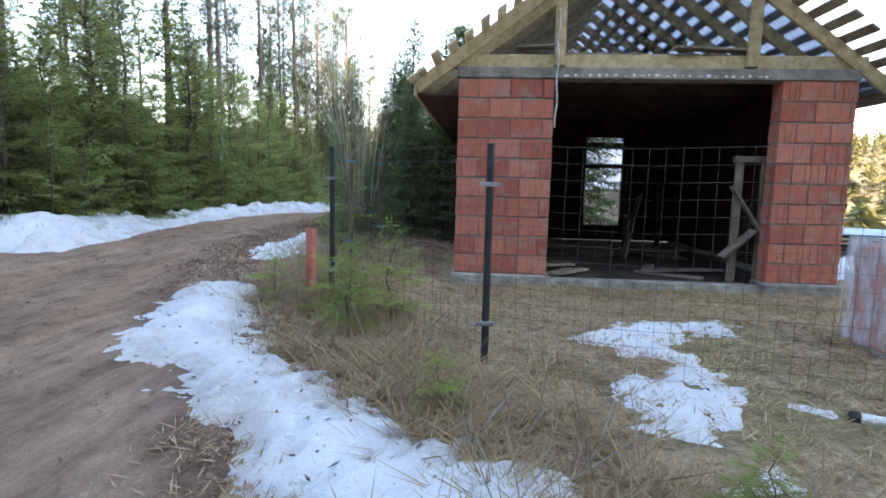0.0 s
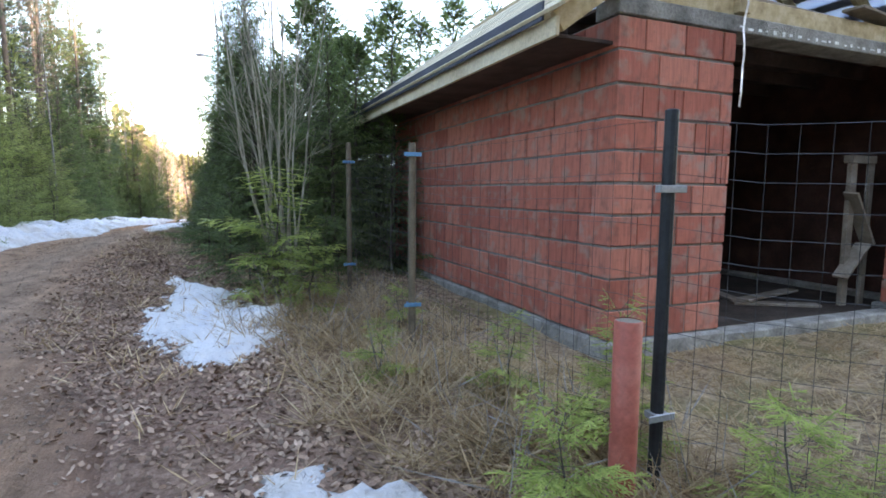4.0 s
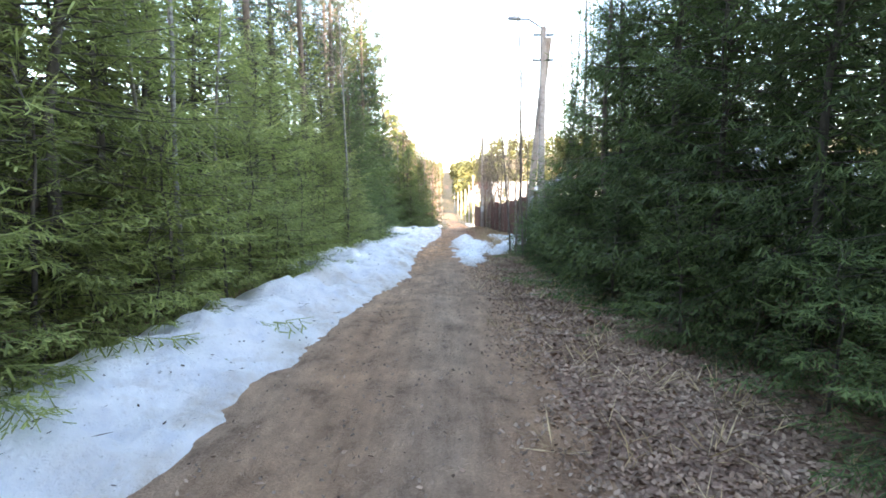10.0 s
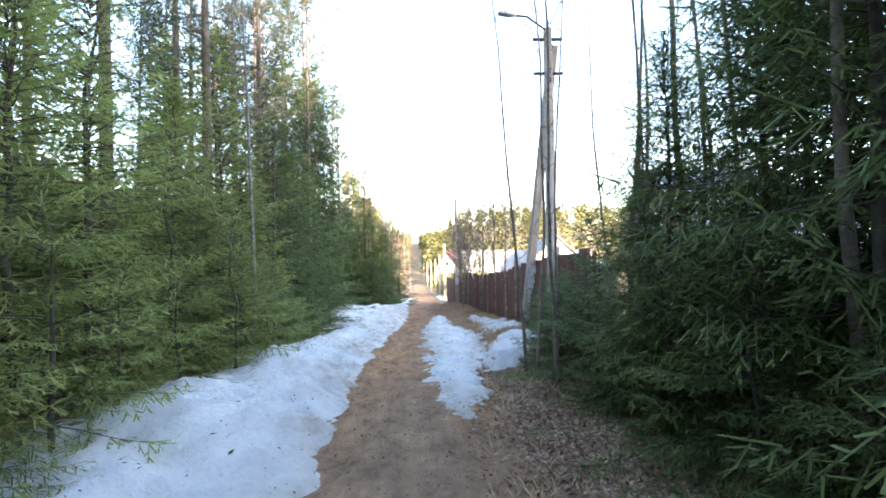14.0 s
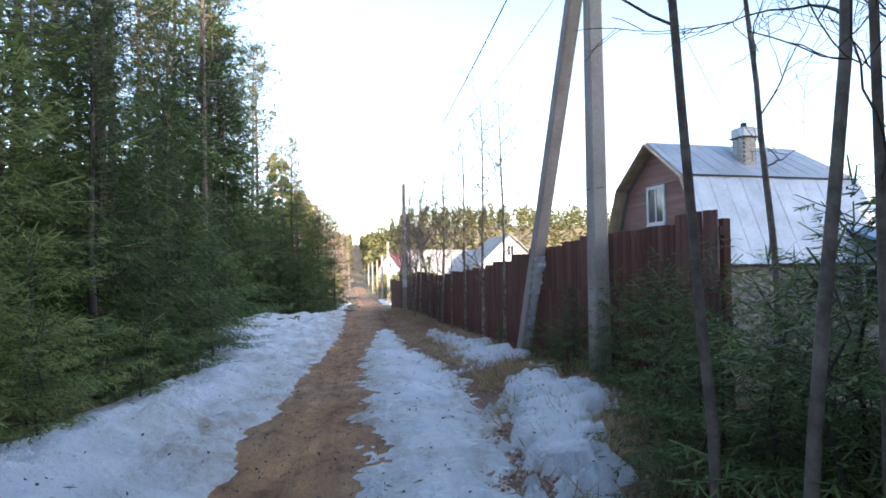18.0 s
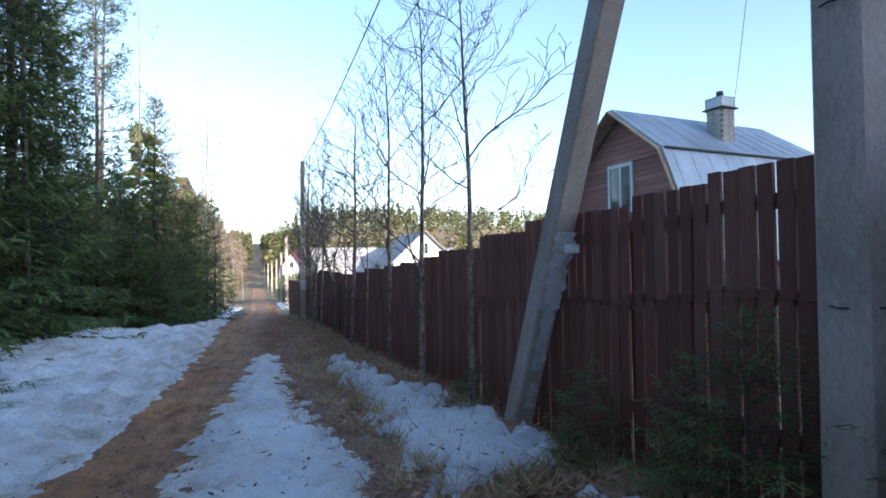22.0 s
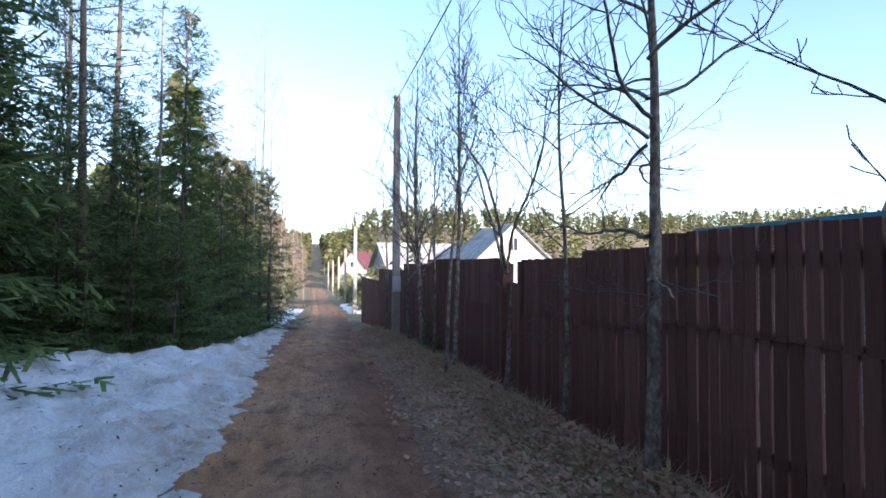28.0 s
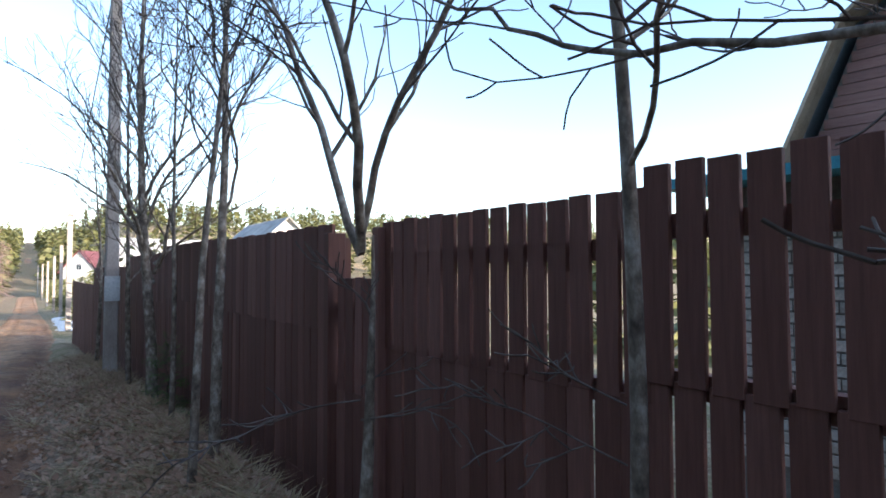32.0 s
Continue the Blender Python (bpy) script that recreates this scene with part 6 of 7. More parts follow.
# loose boards on the tie beam
for i, (x0, x1, yv, zz, tw) in enumerate(((0.95, 2.95, 6.98, 0.03, 3), (1.3, 2.6, 7.12, 0.06, -4), (2.2, 3.2, 6.86, 0.05, 8), (0.35, 0.85, 6.9, 0.03, -12))):
    b = Shape().box((-(x1 - x0) / 2, -0.09, 0), ((x1 - x0) / 2, 0.09, 0.025)).part("loose_board", M_OLDWOOD, None, bevel=0.003, at=pose((x0 + x1) / 2, yv + 0.1, BEAM + 0.162 + 0.028 * i, 0, 0, tw))
    tagged(b, "grey weathered board lying on the tie beam", "board", "boards on the tie beam")
# strip hanging from the post
pts = [(0.845 + 0.012 * math.sin(k * 1.3), GY0 - 0.055 + 0.01 * math.cos(k * 1.7), 3.35 - k * 0.1) for k in range(15)]
s = Shape()
for a, b in zip(pts, pts[1:]):
    s.beam(a, b, 0.022, 0.003, (0, 1, 0))
tagged(s.part("hanging_strip", M_SILVER), "twisted pale strip hanging from a king post", "strip")

# trestle, boards and rubble inside
tr = thing("trestle", "rough grey wooden trestle leaning inside the garage", "trestle")
Shape().box((3.27, 7.42, 0.03), (3.37, 7.47, 1.66)).part("leg", M_OLDWOOD, tr, bevel=0.003)
Shape().box((3.25, 7.4, 1.6), (3.66, 7.5, 1.68)).part("top_rail", M_OLDWOOD, tr, bevel=0.003)
Shape().beam((3.22, 7.38, 1.28), (3.62, 7.4, 0.72), 0.03, 0.16, (0, 1, 0.2)).part("brace", M_OLDWOOD, tr, bevel=0.003)
Shape().beam((3.15, 7.38, 0.36), (3.55, 7.4, 0.72), 0.03, 0.15, (0, 1, 0.2)).part("brace", M_OLDWOOD, tr, bevel=0.003)
Shape().box((3.6, 7.42, 0.03), (3.67, 7.47, 1.66)).part("leg", M_OLDWOOD, tr, bevel=0.003)
for i, (x, y, L, a, t) in enumerate(((1.05, 7.6, 1.0, 62, 0), (1.2, 7.5, 0.8, 48, 0.03), (1.0, 7.9, 0.7, 20, 0.06), (2.6, 7.7, 0.9, -30, 0), (2.9, 8.0, 1.2, 12, 0.03), (2.5, 8.3, 0.8, 70, 0.0))):
    b = Shape().box((-L / 2, -0.075, 0), (L / 2, 0.075, 0.028)).part("loose_plank", M_OLDWOOD, None, bevel=0.003, at=pose(x, y, 0.034 + t, 0, 0, a))
    tagged(b, "grey plank lying on the garage floor", "plank", "planks on the garage floor")
lean = Shape().beam((2.35, 9.2, 0.05), (2.75, 9.9, 1.1), 0.03, 0.2, (0, 1, 0)).part("leaning_board", M_OLDWOOD, None, bevel=0.003)
tagged(lean, "wide board leaning in the dark garage", "board")
rig = thing("workbench", "dark wooden frame standing before the rear window", "workbench")
Shape().box((2.0, 11.2, 1.62), (3.6, 11.4, 1.7)).part("top_rail", M_DARKWOOD, rig, bevel=0.004)
for x in (2.85, 3.5):
    Shape().box((x, 11.25, 0.03), (x + 0.08, 11.33, 1.62)).part("leg", M_DARKWOOD, rig, bevel=0.004)
Shape().beam((2.78, 11.28, 1.2), (2.95, 11.28, 0.75), 0.05, 0.08, (0, 1, 0)).part("brace", M_DARKWOOD, rig, bevel=0.004)


# ================= wire fence, posts and yard =================
def steel_post(x, y, h, clamps, lean=0.0, mat=None, clip=None, label="black steel fence post with bolted clamps in dry grass"):
    t = thing("fence_post", label, "fence post", pose(x, y, ground_z(x, y), 0, lean, 0), "wire fence posts")
    Shape().tube([(0, 0, -0.3), (0, 0, h - 0.004), (0, 0, h)], [0.026, 0.026, 0.02], 12).part("pole", mat or M_STEEL, t, smooth=False)
    for z in clamps:
        Shape().box((-0.07, -0.036, z - 0.014), (0.06, -0.03, z + 0.014)).box((-0.034, -0.031, z - 0.014), (0.034, 0.034, z + 0.014)).part("clamp", clip or M_CLAMP, t, "", 0.002)
    return t


steel_post(0.04, 3.57, 1.46, (0.28, 1.2))
steel_post(-1.47, 5.24, 1.5, (0.3, 1.2))
for y, h in ((7.3, 1.5), (9.31, 1.62)):
    steel_post(-1.79, y, h, (0.35, 1.42), 0, M_RUST, M_BLUECLIP, "rusty brown fence post with blue clips beside the garage")
steel_post(3.9, 2.9, 1.46, (0.28, 1.2))


def wire_panel(a, b, h, gap=0.095):
    a, b = Vector((*a, 0)), Vector((*b, 0))
    n = max(2, int((b - a).length / gap))
    s = Shape()
    for i in range(n + 1):
        p = a.lerp(b, i / n)
        z = ground_z(p.x, p.y) + 0.04
        s.tube([(p.x, p.y - 0.03, z), (p.x + 0.006 * math.sin(i), p.y - 0.03, z + h * 0.5), (p.x, p.y - 0.03, z + h)], [0.0012] * 3, 3, False)
    for k in range(15):
        zz = h * k / 14
        s.tube([(q.x, q.y - 0.033, ground_z(q.x, q.y) + 0.04 + zz - 0.012 * math.sin(math.pi * j / 8)) for j, q in enumerate(a.lerp(b, j / 8) for j in range(9))], [0.0012] * 9, 3, False)
    return s.part("mesh_panel", M_WIRE, wire_fence)


wire_fence = thing("wire_fence", "thin grey welded wire mesh strung between steel posts", "wire fence")


wire_panel((0.04, 3.57), (3.9, 2.9), 1.42)
wire_panel((-1.47, 5.24), (0.04, 3.57), 1.42)
wire_panel((-1.47, 5.24), (-1.77, 7.3), 1.42)
wire_panel((-1.77, 7.3), (-1.81, 9.31), 1.42)
wire_panel((3.9, 2.9), (7.5, 2.3), 1.42)

red = thing("marker_post", "faded red pipe standing as a marker in dry grass", "post", pose(-1.67, 5.2, 0.0))
Shape().tube([(0, 0, -0.25), (0, 0, 0.775), (0, 0, 0.78)], [0.052, 0.052, 0.048], 18, False).part("pipe", M_REDPOST, red, smooth=True)
Shape().tube([(0, 0, 0.74), (0, 0, 0.776)], [0.046, 0.049], 18).part("end_cap", M_OLDWOOD, red, "pale sawn core")

# a length of old pipe lying in the grass
old_pipe = thing("pipe", "brown pipe with a whitish sleeve lying in grass", "pipe", pose(1.98, 2.93, ground_z(2.3, 2.9) + 0.02, 0, 0, -24))
for title, x0, x1, r, m in (("end_ring", 0.0, 0.05, 0.036, M_RUBBER_PIPE), ("sleeve", 0.05, 0.17, 0.033, M_SLEEVE), ("tube", 0.16, 1.3, 0.029, M_RUST_PIPE)):
    s = Shape()
    s.tube([(x0, 0, 0), (x0 + 0.01, 0, 0), (x1 - 0.01, 0, 0), (x1, 0, 0)], [r * 0.86, r, r, r * 0.86], 14)
    s.part(title, m, old_pipe, smooth=True)

pallet = thing("brick_pallet", "pallet of red bricks in cloudy torn wrapping film", "pallet", pose(3.66, 4.36, -0.12, 0, 0, -8) @ Matrix.Diagonal((1.1, 0.7, 1.4, 1)))
Shape().box((-0.56, -0.4, 0.12), (0.56, 0.4, 0.68)).part("bricks", M_BRICK, pallet, "stacked red bricks", 0.01)
for i in range(3):
    Shape().box((-0.58, -0.42 + i * 0.36, -0.02), (0.58, -0.3 + i * 0.36, 0.1)).part("pallet_bearer", M_OLDWOOD, pallet)
Shape().box((-0.6, -0.43, 0.1), (0.6, 0.43, 0.118)).part("pallet_deck", M_OLDWOOD, pallet)
bm = bmesh.new()
bmesh.ops.create_cube(bm, size=1)
bmesh.ops.subdivide_edges(bm, edges=bm.edges[:], cuts=9, use_grid_fill=True)
for v in bm.verts:
    w = noise.noise(v.co * 5) * 0.03
    v.co = Vector((v.co.x * (1.2 + w), v.co.y * (0.88 + w), (v.co.z + 0.5) * 0.72 + 0.0 + w * 0.6))
me = bpy.data.meshes.new("film")
bm.to_mesh(me)
bm.free()
me.materials.append(M_FILM)
me.shade_smooth()
put("film", me, pallet, "cloudy wrapping film")
Shape().box((-0.480, -0.472, 0.22), (0.42, -0.466, 0.46)).part("label", M_MAGENTA, pallet, "magenta printed label")
Shape().box((-0.400, -0.478, 0.29), (-0.385, -0.4725, 0.36)).box((-0.400, -0.478, 0.361), (-0.340, -0.4725, 0.375)).box((-0.355, -0.478, 0.29), (-0.340, -0.4725, 0.36)).box((-0.280, -0.478, 0.29), (-0.265, -0.4725, 0.375)).box((-0.264, -0.478, 0.29), (-0.230, -0.4725, 0.303)).box((-0.264, -0.478, 0.362), (-0.230, -0.4725, 0.375)).box((-0.150, -0.478, 0.28), (-0.135, -0.4725, 0.375)).box((-0.134, -0.478, 0.32), (-0.090, -0.4725, 0.375)).part("label_mark", M_WHITE, pallet, "white bars on the label")
Shape().box((-0.3, -0.5, 0.725), (0.9, 0.1, 0.75)).part("cover_board", M_DARKWOOD, pallet, "dark board laid on top", 0.004)

stack = thing("board_stack", "long stack of boards and sheets behind the snow", "stack", pose(8.6, 10.8, ground_z(8.6, 10.8), 0, 0, -4))
rb = random.Random(77)
for i in range(26):
    yv, zz = rb.uniform(-0.7, 0.5), 0.05 + (i // 5) * 0.075
    Shape().box((-3.4 + rb.uniform(-0.4, 0.4), yv, zz), (3.2 + rb.uniform(-0.6, 0.4), yv + 0.17, zz + 0.035)).part("board", rb.choice((M_BATTEN, M_OLDWOOD, M_LUMBER, M_DARKWOOD)), stack, at=pose(0, 0, 0, 0, 0, rb.uniform(-1, 1)))
Shape().box((-2.6, -0.75, 0.44), (2.4, 0.6, 0.46)).part("cover_sheet", M_ROOFBLUE, stack, "crumpled blue-grey cover sheet", at=pose(0, 0, 0, 2, 1, 1))
pipe = Shape().tube([(2.35, 2.95, 0.09), (2.6, 3.0, 0.08), (3.1, 3.02, 0.07)], [0.034, 0.036, 0.036], 12)
tagged(pipe.part("pipe", M_BLACK, smooth=True), "black pipe lying on dry grass", "pipe")
tagged(Shape().tube([(2.42, 2.965, 0.09), (2.52, 2.985, 0.085)], [0.04, 0.04], 12).part("pipe_collar", M_WHITE, smooth=True), "white collar round a black pipe", "collar")


# ================= houses =================
def gable_house(name, label, at, width, length, eave, ridge, wall, roof, windows=(), overhang=0.35, chimney=False, attic=True):
    """A plain gabled house; its ridge runs along its own x, its gable faces -x."""
    t = thing(name, label, "house", at)
    w, L = width / 2, length
    s = Shape()
    s.add([(0, -w, -3), (0, w, -3), (0, w, eave), (0, 0, ridge), (0, -w, eave), (L, -w, -3), (L, w, -3), (L, w, eave), (L, 0, ridge), (L, -w, eave)], [(0, 4, 3, 2, 1), (5, 6, 7, 8, 9), (0, 5, 9, 4), (1, 2, 7, 6), (4, 9, 8, 3), (2, 3, 8, 7)])
    s.part("wall", wall, t)
    k = (ridge - eave) / w
    for sg in (-1, 1):
        o = overhang
        p = [(-o, sg * (w + o), eave - o * k + 0.02), (L + o, sg * (w + o), eave - o * k + 0.02), (L + o, 0, ridge + 0.02), (-o, 0, ridge + 0.02)]
        q = [(a, b, c + 0.07) for a, b, c in p]
        Shape().add(p + q, [(0, 1, 2, 3), (7, 6, 5, 4), (0, 4, 5, 1), (1, 5, 6, 2), (2, 6, 7, 3), (3, 7, 4, 0)]).part("roof", roof, t)
        n = int(L / 0.6)
        for i in range(n + 1):
            x = -o + i * (L + 2 * o) / n
            Shape().beam((x, sg * (w + o), eave - o * k + 0.1), (x, 0, ridge + 0.1), 0.04, 0.04).part("roof_seam", roof, t)
    for yv, z, ww, hh in windows:
        f = Shape().box((-0.05, yv - ww / 2 - 0.08, z - 0.08), (0.02, yv + ww / 2 + 0.08, z + hh + 0.08)).part("window", M_WHITE, t)
        Shape().box((-0.058, yv - ww / 2, z), (-0.051, yv - 0.02, z + hh)).part("pane", M_PANE, f)
        Shape().box((-0.058, yv + 0.02, z), (-0.051, yv + ww / 2, z + hh)).part("pane", M_PANE, f)
    if chimney:
        Shape().box((L * 0.4, 0.2, ridge - 0.5), (L * 0.4 + 0.5, 0.7, ridge + 0.8)).part("chimney", M_PALEBRICK, t)
    return t


# the brown house behind the board fence: a gambrel roof, gable to the track
HX, HY = 4.3, 37.5
house = thing("house", "red-brown clad house with a galvanised gambrel roof", "house", pose(HX, HY, 0, 0, 0, 5.5) @ pose(-HX, -HY, 0))
prof = [(-2.75, 1.1), (-1.65, 3.72), (0, 5.0), (1.65, 3.72), (2.75, 1.1)]
s = Shape()
front = [(HX, HY - 2.55, -1.6)] + [(HX, HY + a * 0.93, z - 0.06) for a, z in prof] + [(HX, HY + 2.55, -1.6)]
backp = [(HX + 5.7, b, c - 0.0) for _, b, c in front]
n = len(front)
s.add(front + backp, [tuple(range(n)), tuple(range(2 * n - 1, n - 1, -1))] + [(i, i + n, (i + 1) % n + n, (i + 1) % n) for i in range(n)])
body = s.part("wall", M_MORTAR, house, "sheathing behind the cladding")
z = -1.2
while z < 4.84:
    half = float(np.interp(z + 0.12, [1.04, 3.66, 4.94], [2.55, 1.53, 0.05])) if z > 1.04 else 2.55
    if half > 0.08:
        Shape().box((HX - 0.028, HY - half, z), (HX - 0.004, HY + half, z + 0.128)).part("board", M_CLADDING, body, bevel=0.006)
    z += 0.135
for z, half in ((2.3, 2.02), (3.66, 1.5)):
    Shape().box((HX - 0.05, HY - half, z), (HX - 0.029, HY + half, z + 0.035)).part("ledge", M_CLADDING, house)
for (a, za), (b, zb) in zip(prof, prof[1:]):
    x0, x1 = HX - 0.37, HX + 6.1
    y0, y1 = HY + a, HY + b
    d = Vector((0, b - a, zb - za)).normalized()
    nn = Vector((0, -d.z, d.y)) * 0.06
    v = [Vector((x0, y0, za)), Vector((x1 - 0.0, y0, za)), Vector((x1, y1, zb)), Vector((x0, y1, zb))]
    if max(za, zb) > 4.8:
        i = (1, 2)[zb > za]
        v[i] -= Vector((0.75, 0, 0))
    Shape().add(v + [p + nn for p in v], [(3, 2, 1, 0), (4, 5, 6, 7), (0, 1, 5, 4), (1, 2, 6, 5), (2, 3, 7, 6), (3, 0, 4, 7)]).part("roof", M_ROOFSHEET, house, "bluish galvanised sheets")
    for i in range(11):
        f = (i + 0.5) / 11.5
        p0, p1 = v[0].lerp(v[1], f), v[3].lerp(v[2], f)
        Shape().beam(p0 + nn, p1 + nn, 0.022, 0.014).part("roof_seam", M_ROOFSHEET, house)
    Shape().beam((x0 - 0.02, y0, za - 0.02), (x0 - 0.02, y1, zb - 0.02), 0.04, 0.2, (1, 0, 0)).part("bargeboard", M_TRIM, house, "ochre bargeboard", 0.004)
    so = Shape().add([(x0, y0, za - 0.06), (HX - 0.03, y0, za - 0.06), (HX - 0.03, y1, zb - 0.06), (x0, y1, zb - 0.06)], [(0, 1, 2, 3)])
    so.part("soffit", M_TRIM, house, "ochre boards under the roof's edge")
hip = Shape().add([(HX + 6.1, HY - 1.65, 3.76), (HX + 6.1, HY + 1.65, 3.76), (HX + 5.35, HY, 5.04)], [(0, 1, 2)])
hip.part("roof", M_ROOFSHEET, house, "bluish galvanised hip end")
for sg in (-1, 1):
    Shape().beam((HX - 0.3, HY + sg * 1.72, 3.745), (HX + 6.05, HY + sg * 1.72, 3.745), 0.1, 0.035).part("drip_edge", M_STEEL, house, "dark drip edge between the roof slopes")


def casement(parent, x, y0, y1, z0, z1):
    w = Shape()
    w.box((x - 0.06, y0 - 0.09, z1), (x, y1 + 0.09, z1 + 0.1)).box((x - 0.06, y0 - 0.09, z0 - 0.1), (x, y1 + 0.09, z0)).box((x - 0.06, y0 - 0.09, z0), (x, y0, z1)).box((x - 0.06, y1, z0), (x, y1 + 0.09, z1))
    f = w.part("window", M_WHITE, parent, "white window with curtains behind", 0.004)
    mid = (y0 + y1) / 2
    Shape().box((x - 0.045, mid - 0.04, z0), (x - 0.005, mid + 0.04, z1)).part("mullion", M_WHITE, f, bevel=0.003)
    for a, b in ((y0, mid - 0.04), (mid + 0.04, y1)):
        Shape().box((x - 0.03, a, z0), (x - 0.024, b, z1)).part("pane", M_PANE, f)
    Shape().box((x - 0.09, y0 - 0.1, z0 - 0.13), (x - 0.061, y1 + 0.1, z0 - 0.1)).part("sill", M_WHITE, f)
    return f


casement(house, HX - 0.03, HY - 0.35, HY + 0.39, 2.5, 3.56)
for y0, y1 in ((HY - 0.3, HY - 0.12), (HY + 0.16, HY + 0.34)):
    tagged(Shape().box((HX - 0.047, y0, 2.53), (HX - 0.04, y1, 3.5)).part("curtain", M_CURTAIN, house, "pale blue curtain behind the pane"))
CX, CY = 6.87, 36.62
chim = put("chimney", Shape().box((CX - 0.23, CY - 0.23, 3.6), (CX + 0.23, CY + 0.23, 5.15)).mesh("chimney", M_MORTAR), house, "pale brick chimney with a sheet cap")
Shape().box((CX - 0.31, CY - 0.31, 5.1), (CX + 0.31, CY + 0.31, 5.13)).part("collar", M_STEEL, chim)
Shape().box((CX - 0.26, CY - 0.26, 5.132), (CX + 0.26, CY + 0.26, 5.4)).part("cap", M_ROOFSHEET, chim, "grey sheet metal cap", 0.006)
Shape().add([(CX - 0.27, CY - 0.27, 5.402), (CX + 0.27, CY - 0.27, 5.402), (CX + 0.27, CY + 0.27, 5.402), (CX - 0.27, CY + 0.27, 5.402), (CX, CY, 5.52)], [(3, 2, 1, 0), (0, 1, 4), (1, 2, 4), (2, 3, 4), (3, 0, 4)]).part("cowl", M_STEEL, chim)
Shape().tube([(CX, CY, 5.44), (CX, CY, 5.6)], [0.09, 0.09], 10).part("flue", M_STEEL, chim)
bk = Shape().box((-0.1, -0.012, -0.03), (0.1, 0.012, 0.03)).mesh("brick", M_PALEBRICK, 0.003)
for r in range(20):
    z = 3.72 + r * 0.07
    for k in (-0.11, 0.11):
        o = 0.05 if r % 2 else 0
        put("brick", bk, chim, at=pose(CX + k + o - 0.025, CY - 0.236, z))
        put("brick", bk, chim, at=pose(CX - 0.236, CY + k + o - 0.025, z, 0, 0, 90))

annex = thing("annex", "low white-brick annex with a blue-grey sheet roof", "annex")
Shape().box((9.6, 33.9, -1.8), (14.5, 37.6, 1.25)).part("wall", M_PALEBRICK, annex, "white brick wall")
p = [(9.3, 33.4, 1.2), (15.0, 33.4, 1.2), (15.0, 38.0, 3.05), (9.3, 38.0, 3.05)]
Shape().add(p + [(a, b, c + 0.08) for a, b, c in p], [(3, 2, 1, 0), (4, 5, 6, 7), (0, 1, 5, 4), (1, 2, 6, 5), (2, 3, 7, 6), (3, 0, 4, 7)]).part("roof", M_ROOFBLUE, annex, "blue-grey sheet roof")
Shape().box((11.9, 36.2, 2.2), (12.4, 36.7, 3.75)).part("chimney", M_PALEBRICK, annex, "short pale brick chimney")
casement(annex, 9.59, 34.3, 35.3, -0.1, 0.9)
casement(annex, 9.59, 36.0, 37.0, -0.1, 0.9)
shed = thing("shed", "low white-brick shed with a turquoise roof edge", "shed")
wall = Shape().box((-0.3, 35.6, -1.8), (1.9, 38.6, 1.2)).part("wall", M_MORTAR, shed, "mortar behind white brick")
bk = Shape().box((-0.006, -0.117, -0.03), (0.006, 0.117, 0.03)).mesh("brick", M_PALEBRICK, 0.002)
for r in range(22):
    for k in range(12):
        put("brick", bk, wall, at=pose(-0.307, 35.75 + k * 0.245 + (0.12 if r % 2 else 0), -0.55 + r * 0.075))
Shape().box((-0.6, 35.3, 1.202), (2.2, 38.9, 1.27)).part("roof", M_TEAL, shed, "turquoise sheet roof")

# the village down the slope
G = "village houses"
for args in (("village_house", "white rendered village house with a pale gabled roof", pose(8.6, 70.5, -0.2, 0, 0, 90), 5.4, 8, 1.6, 4.1, M_WALLWHITE, M_ROOFGREY, ((0, 2.2, 0.6, 0.9),)),
             ("village_house", "low village house with a wide grey slate roof", pose(-0.2, 78, -1.2, 0, 0, 10), 6, 7.5, 1.5, 3.9, M_WALLWHITE, M_ROOFGREY, ((-1, 0.2, 0.8, 1.0), (1.2, 0.2, 0.8, 1.0))),
             ("village_house", "white village house with a snowy pale roof", pose(15, 82, -0.8, 0, 0, 80), 5.5, 8, 1.4, 3.6, M_WALLWHITE, M_ROOFSHEET, ((0, 0.4, 0.7, 0.9),)),
             ("village_house", "white village house beside the rising track", pose(1.5, 150, -2.5, 0, 0, 60), 6, 8, 3, 6.5, M_WALLWHITE, M_ROOFRED, ((0, 3.2, 0.8, 1.0),)),
             ("village_house", "far white village house below the wood", pose(12, 130, -2.2, 0, 0, 20), 6, 9, 2.4, 5.5, M_WALLWHITE, M_ROOFGREY, ((0, 0.6, 0.8, 1.0),)),
             ("village_house", "far pale village house below the wood", pose(30, 140, -2.0, 0, 0, 70), 7, 9, 2.4, 5.6, M_WALLWHITE, M_ROOFRED, ((0, 0.6, 0.8, 1.0),)),
             ("village_house", "white house with a weathered blue-grey metal roof", pose(21.4, 17.7, 0.0, 0, 0, 59.7), 3.5, 9.5, 0.35, 2.75, M_WALLWHITE, M_ROOFBLUE, ((-0.1, 0.2, 0.6, 0.85),), 0.3, True),
             ("garden_shed", "ochre garden shed with a maroon roof", pose(14.6, 14.0, -1.6, 0, 0, 12), 2.6, 3.4, 1.3, 2.3, M_WALLOCHRE, M_ROOFRED),
             ("village_house", "pink rendered house with a dark roof", pose(14.0, 8.6, -1.4, 0, 0, 20), 4.5, 6, 2.6, 4.6, M_WALLPINK, M_STEEL, ((0.6, 1.3, 0.5, 0.8),))):
    tagged(gable_house(*args), group=G)


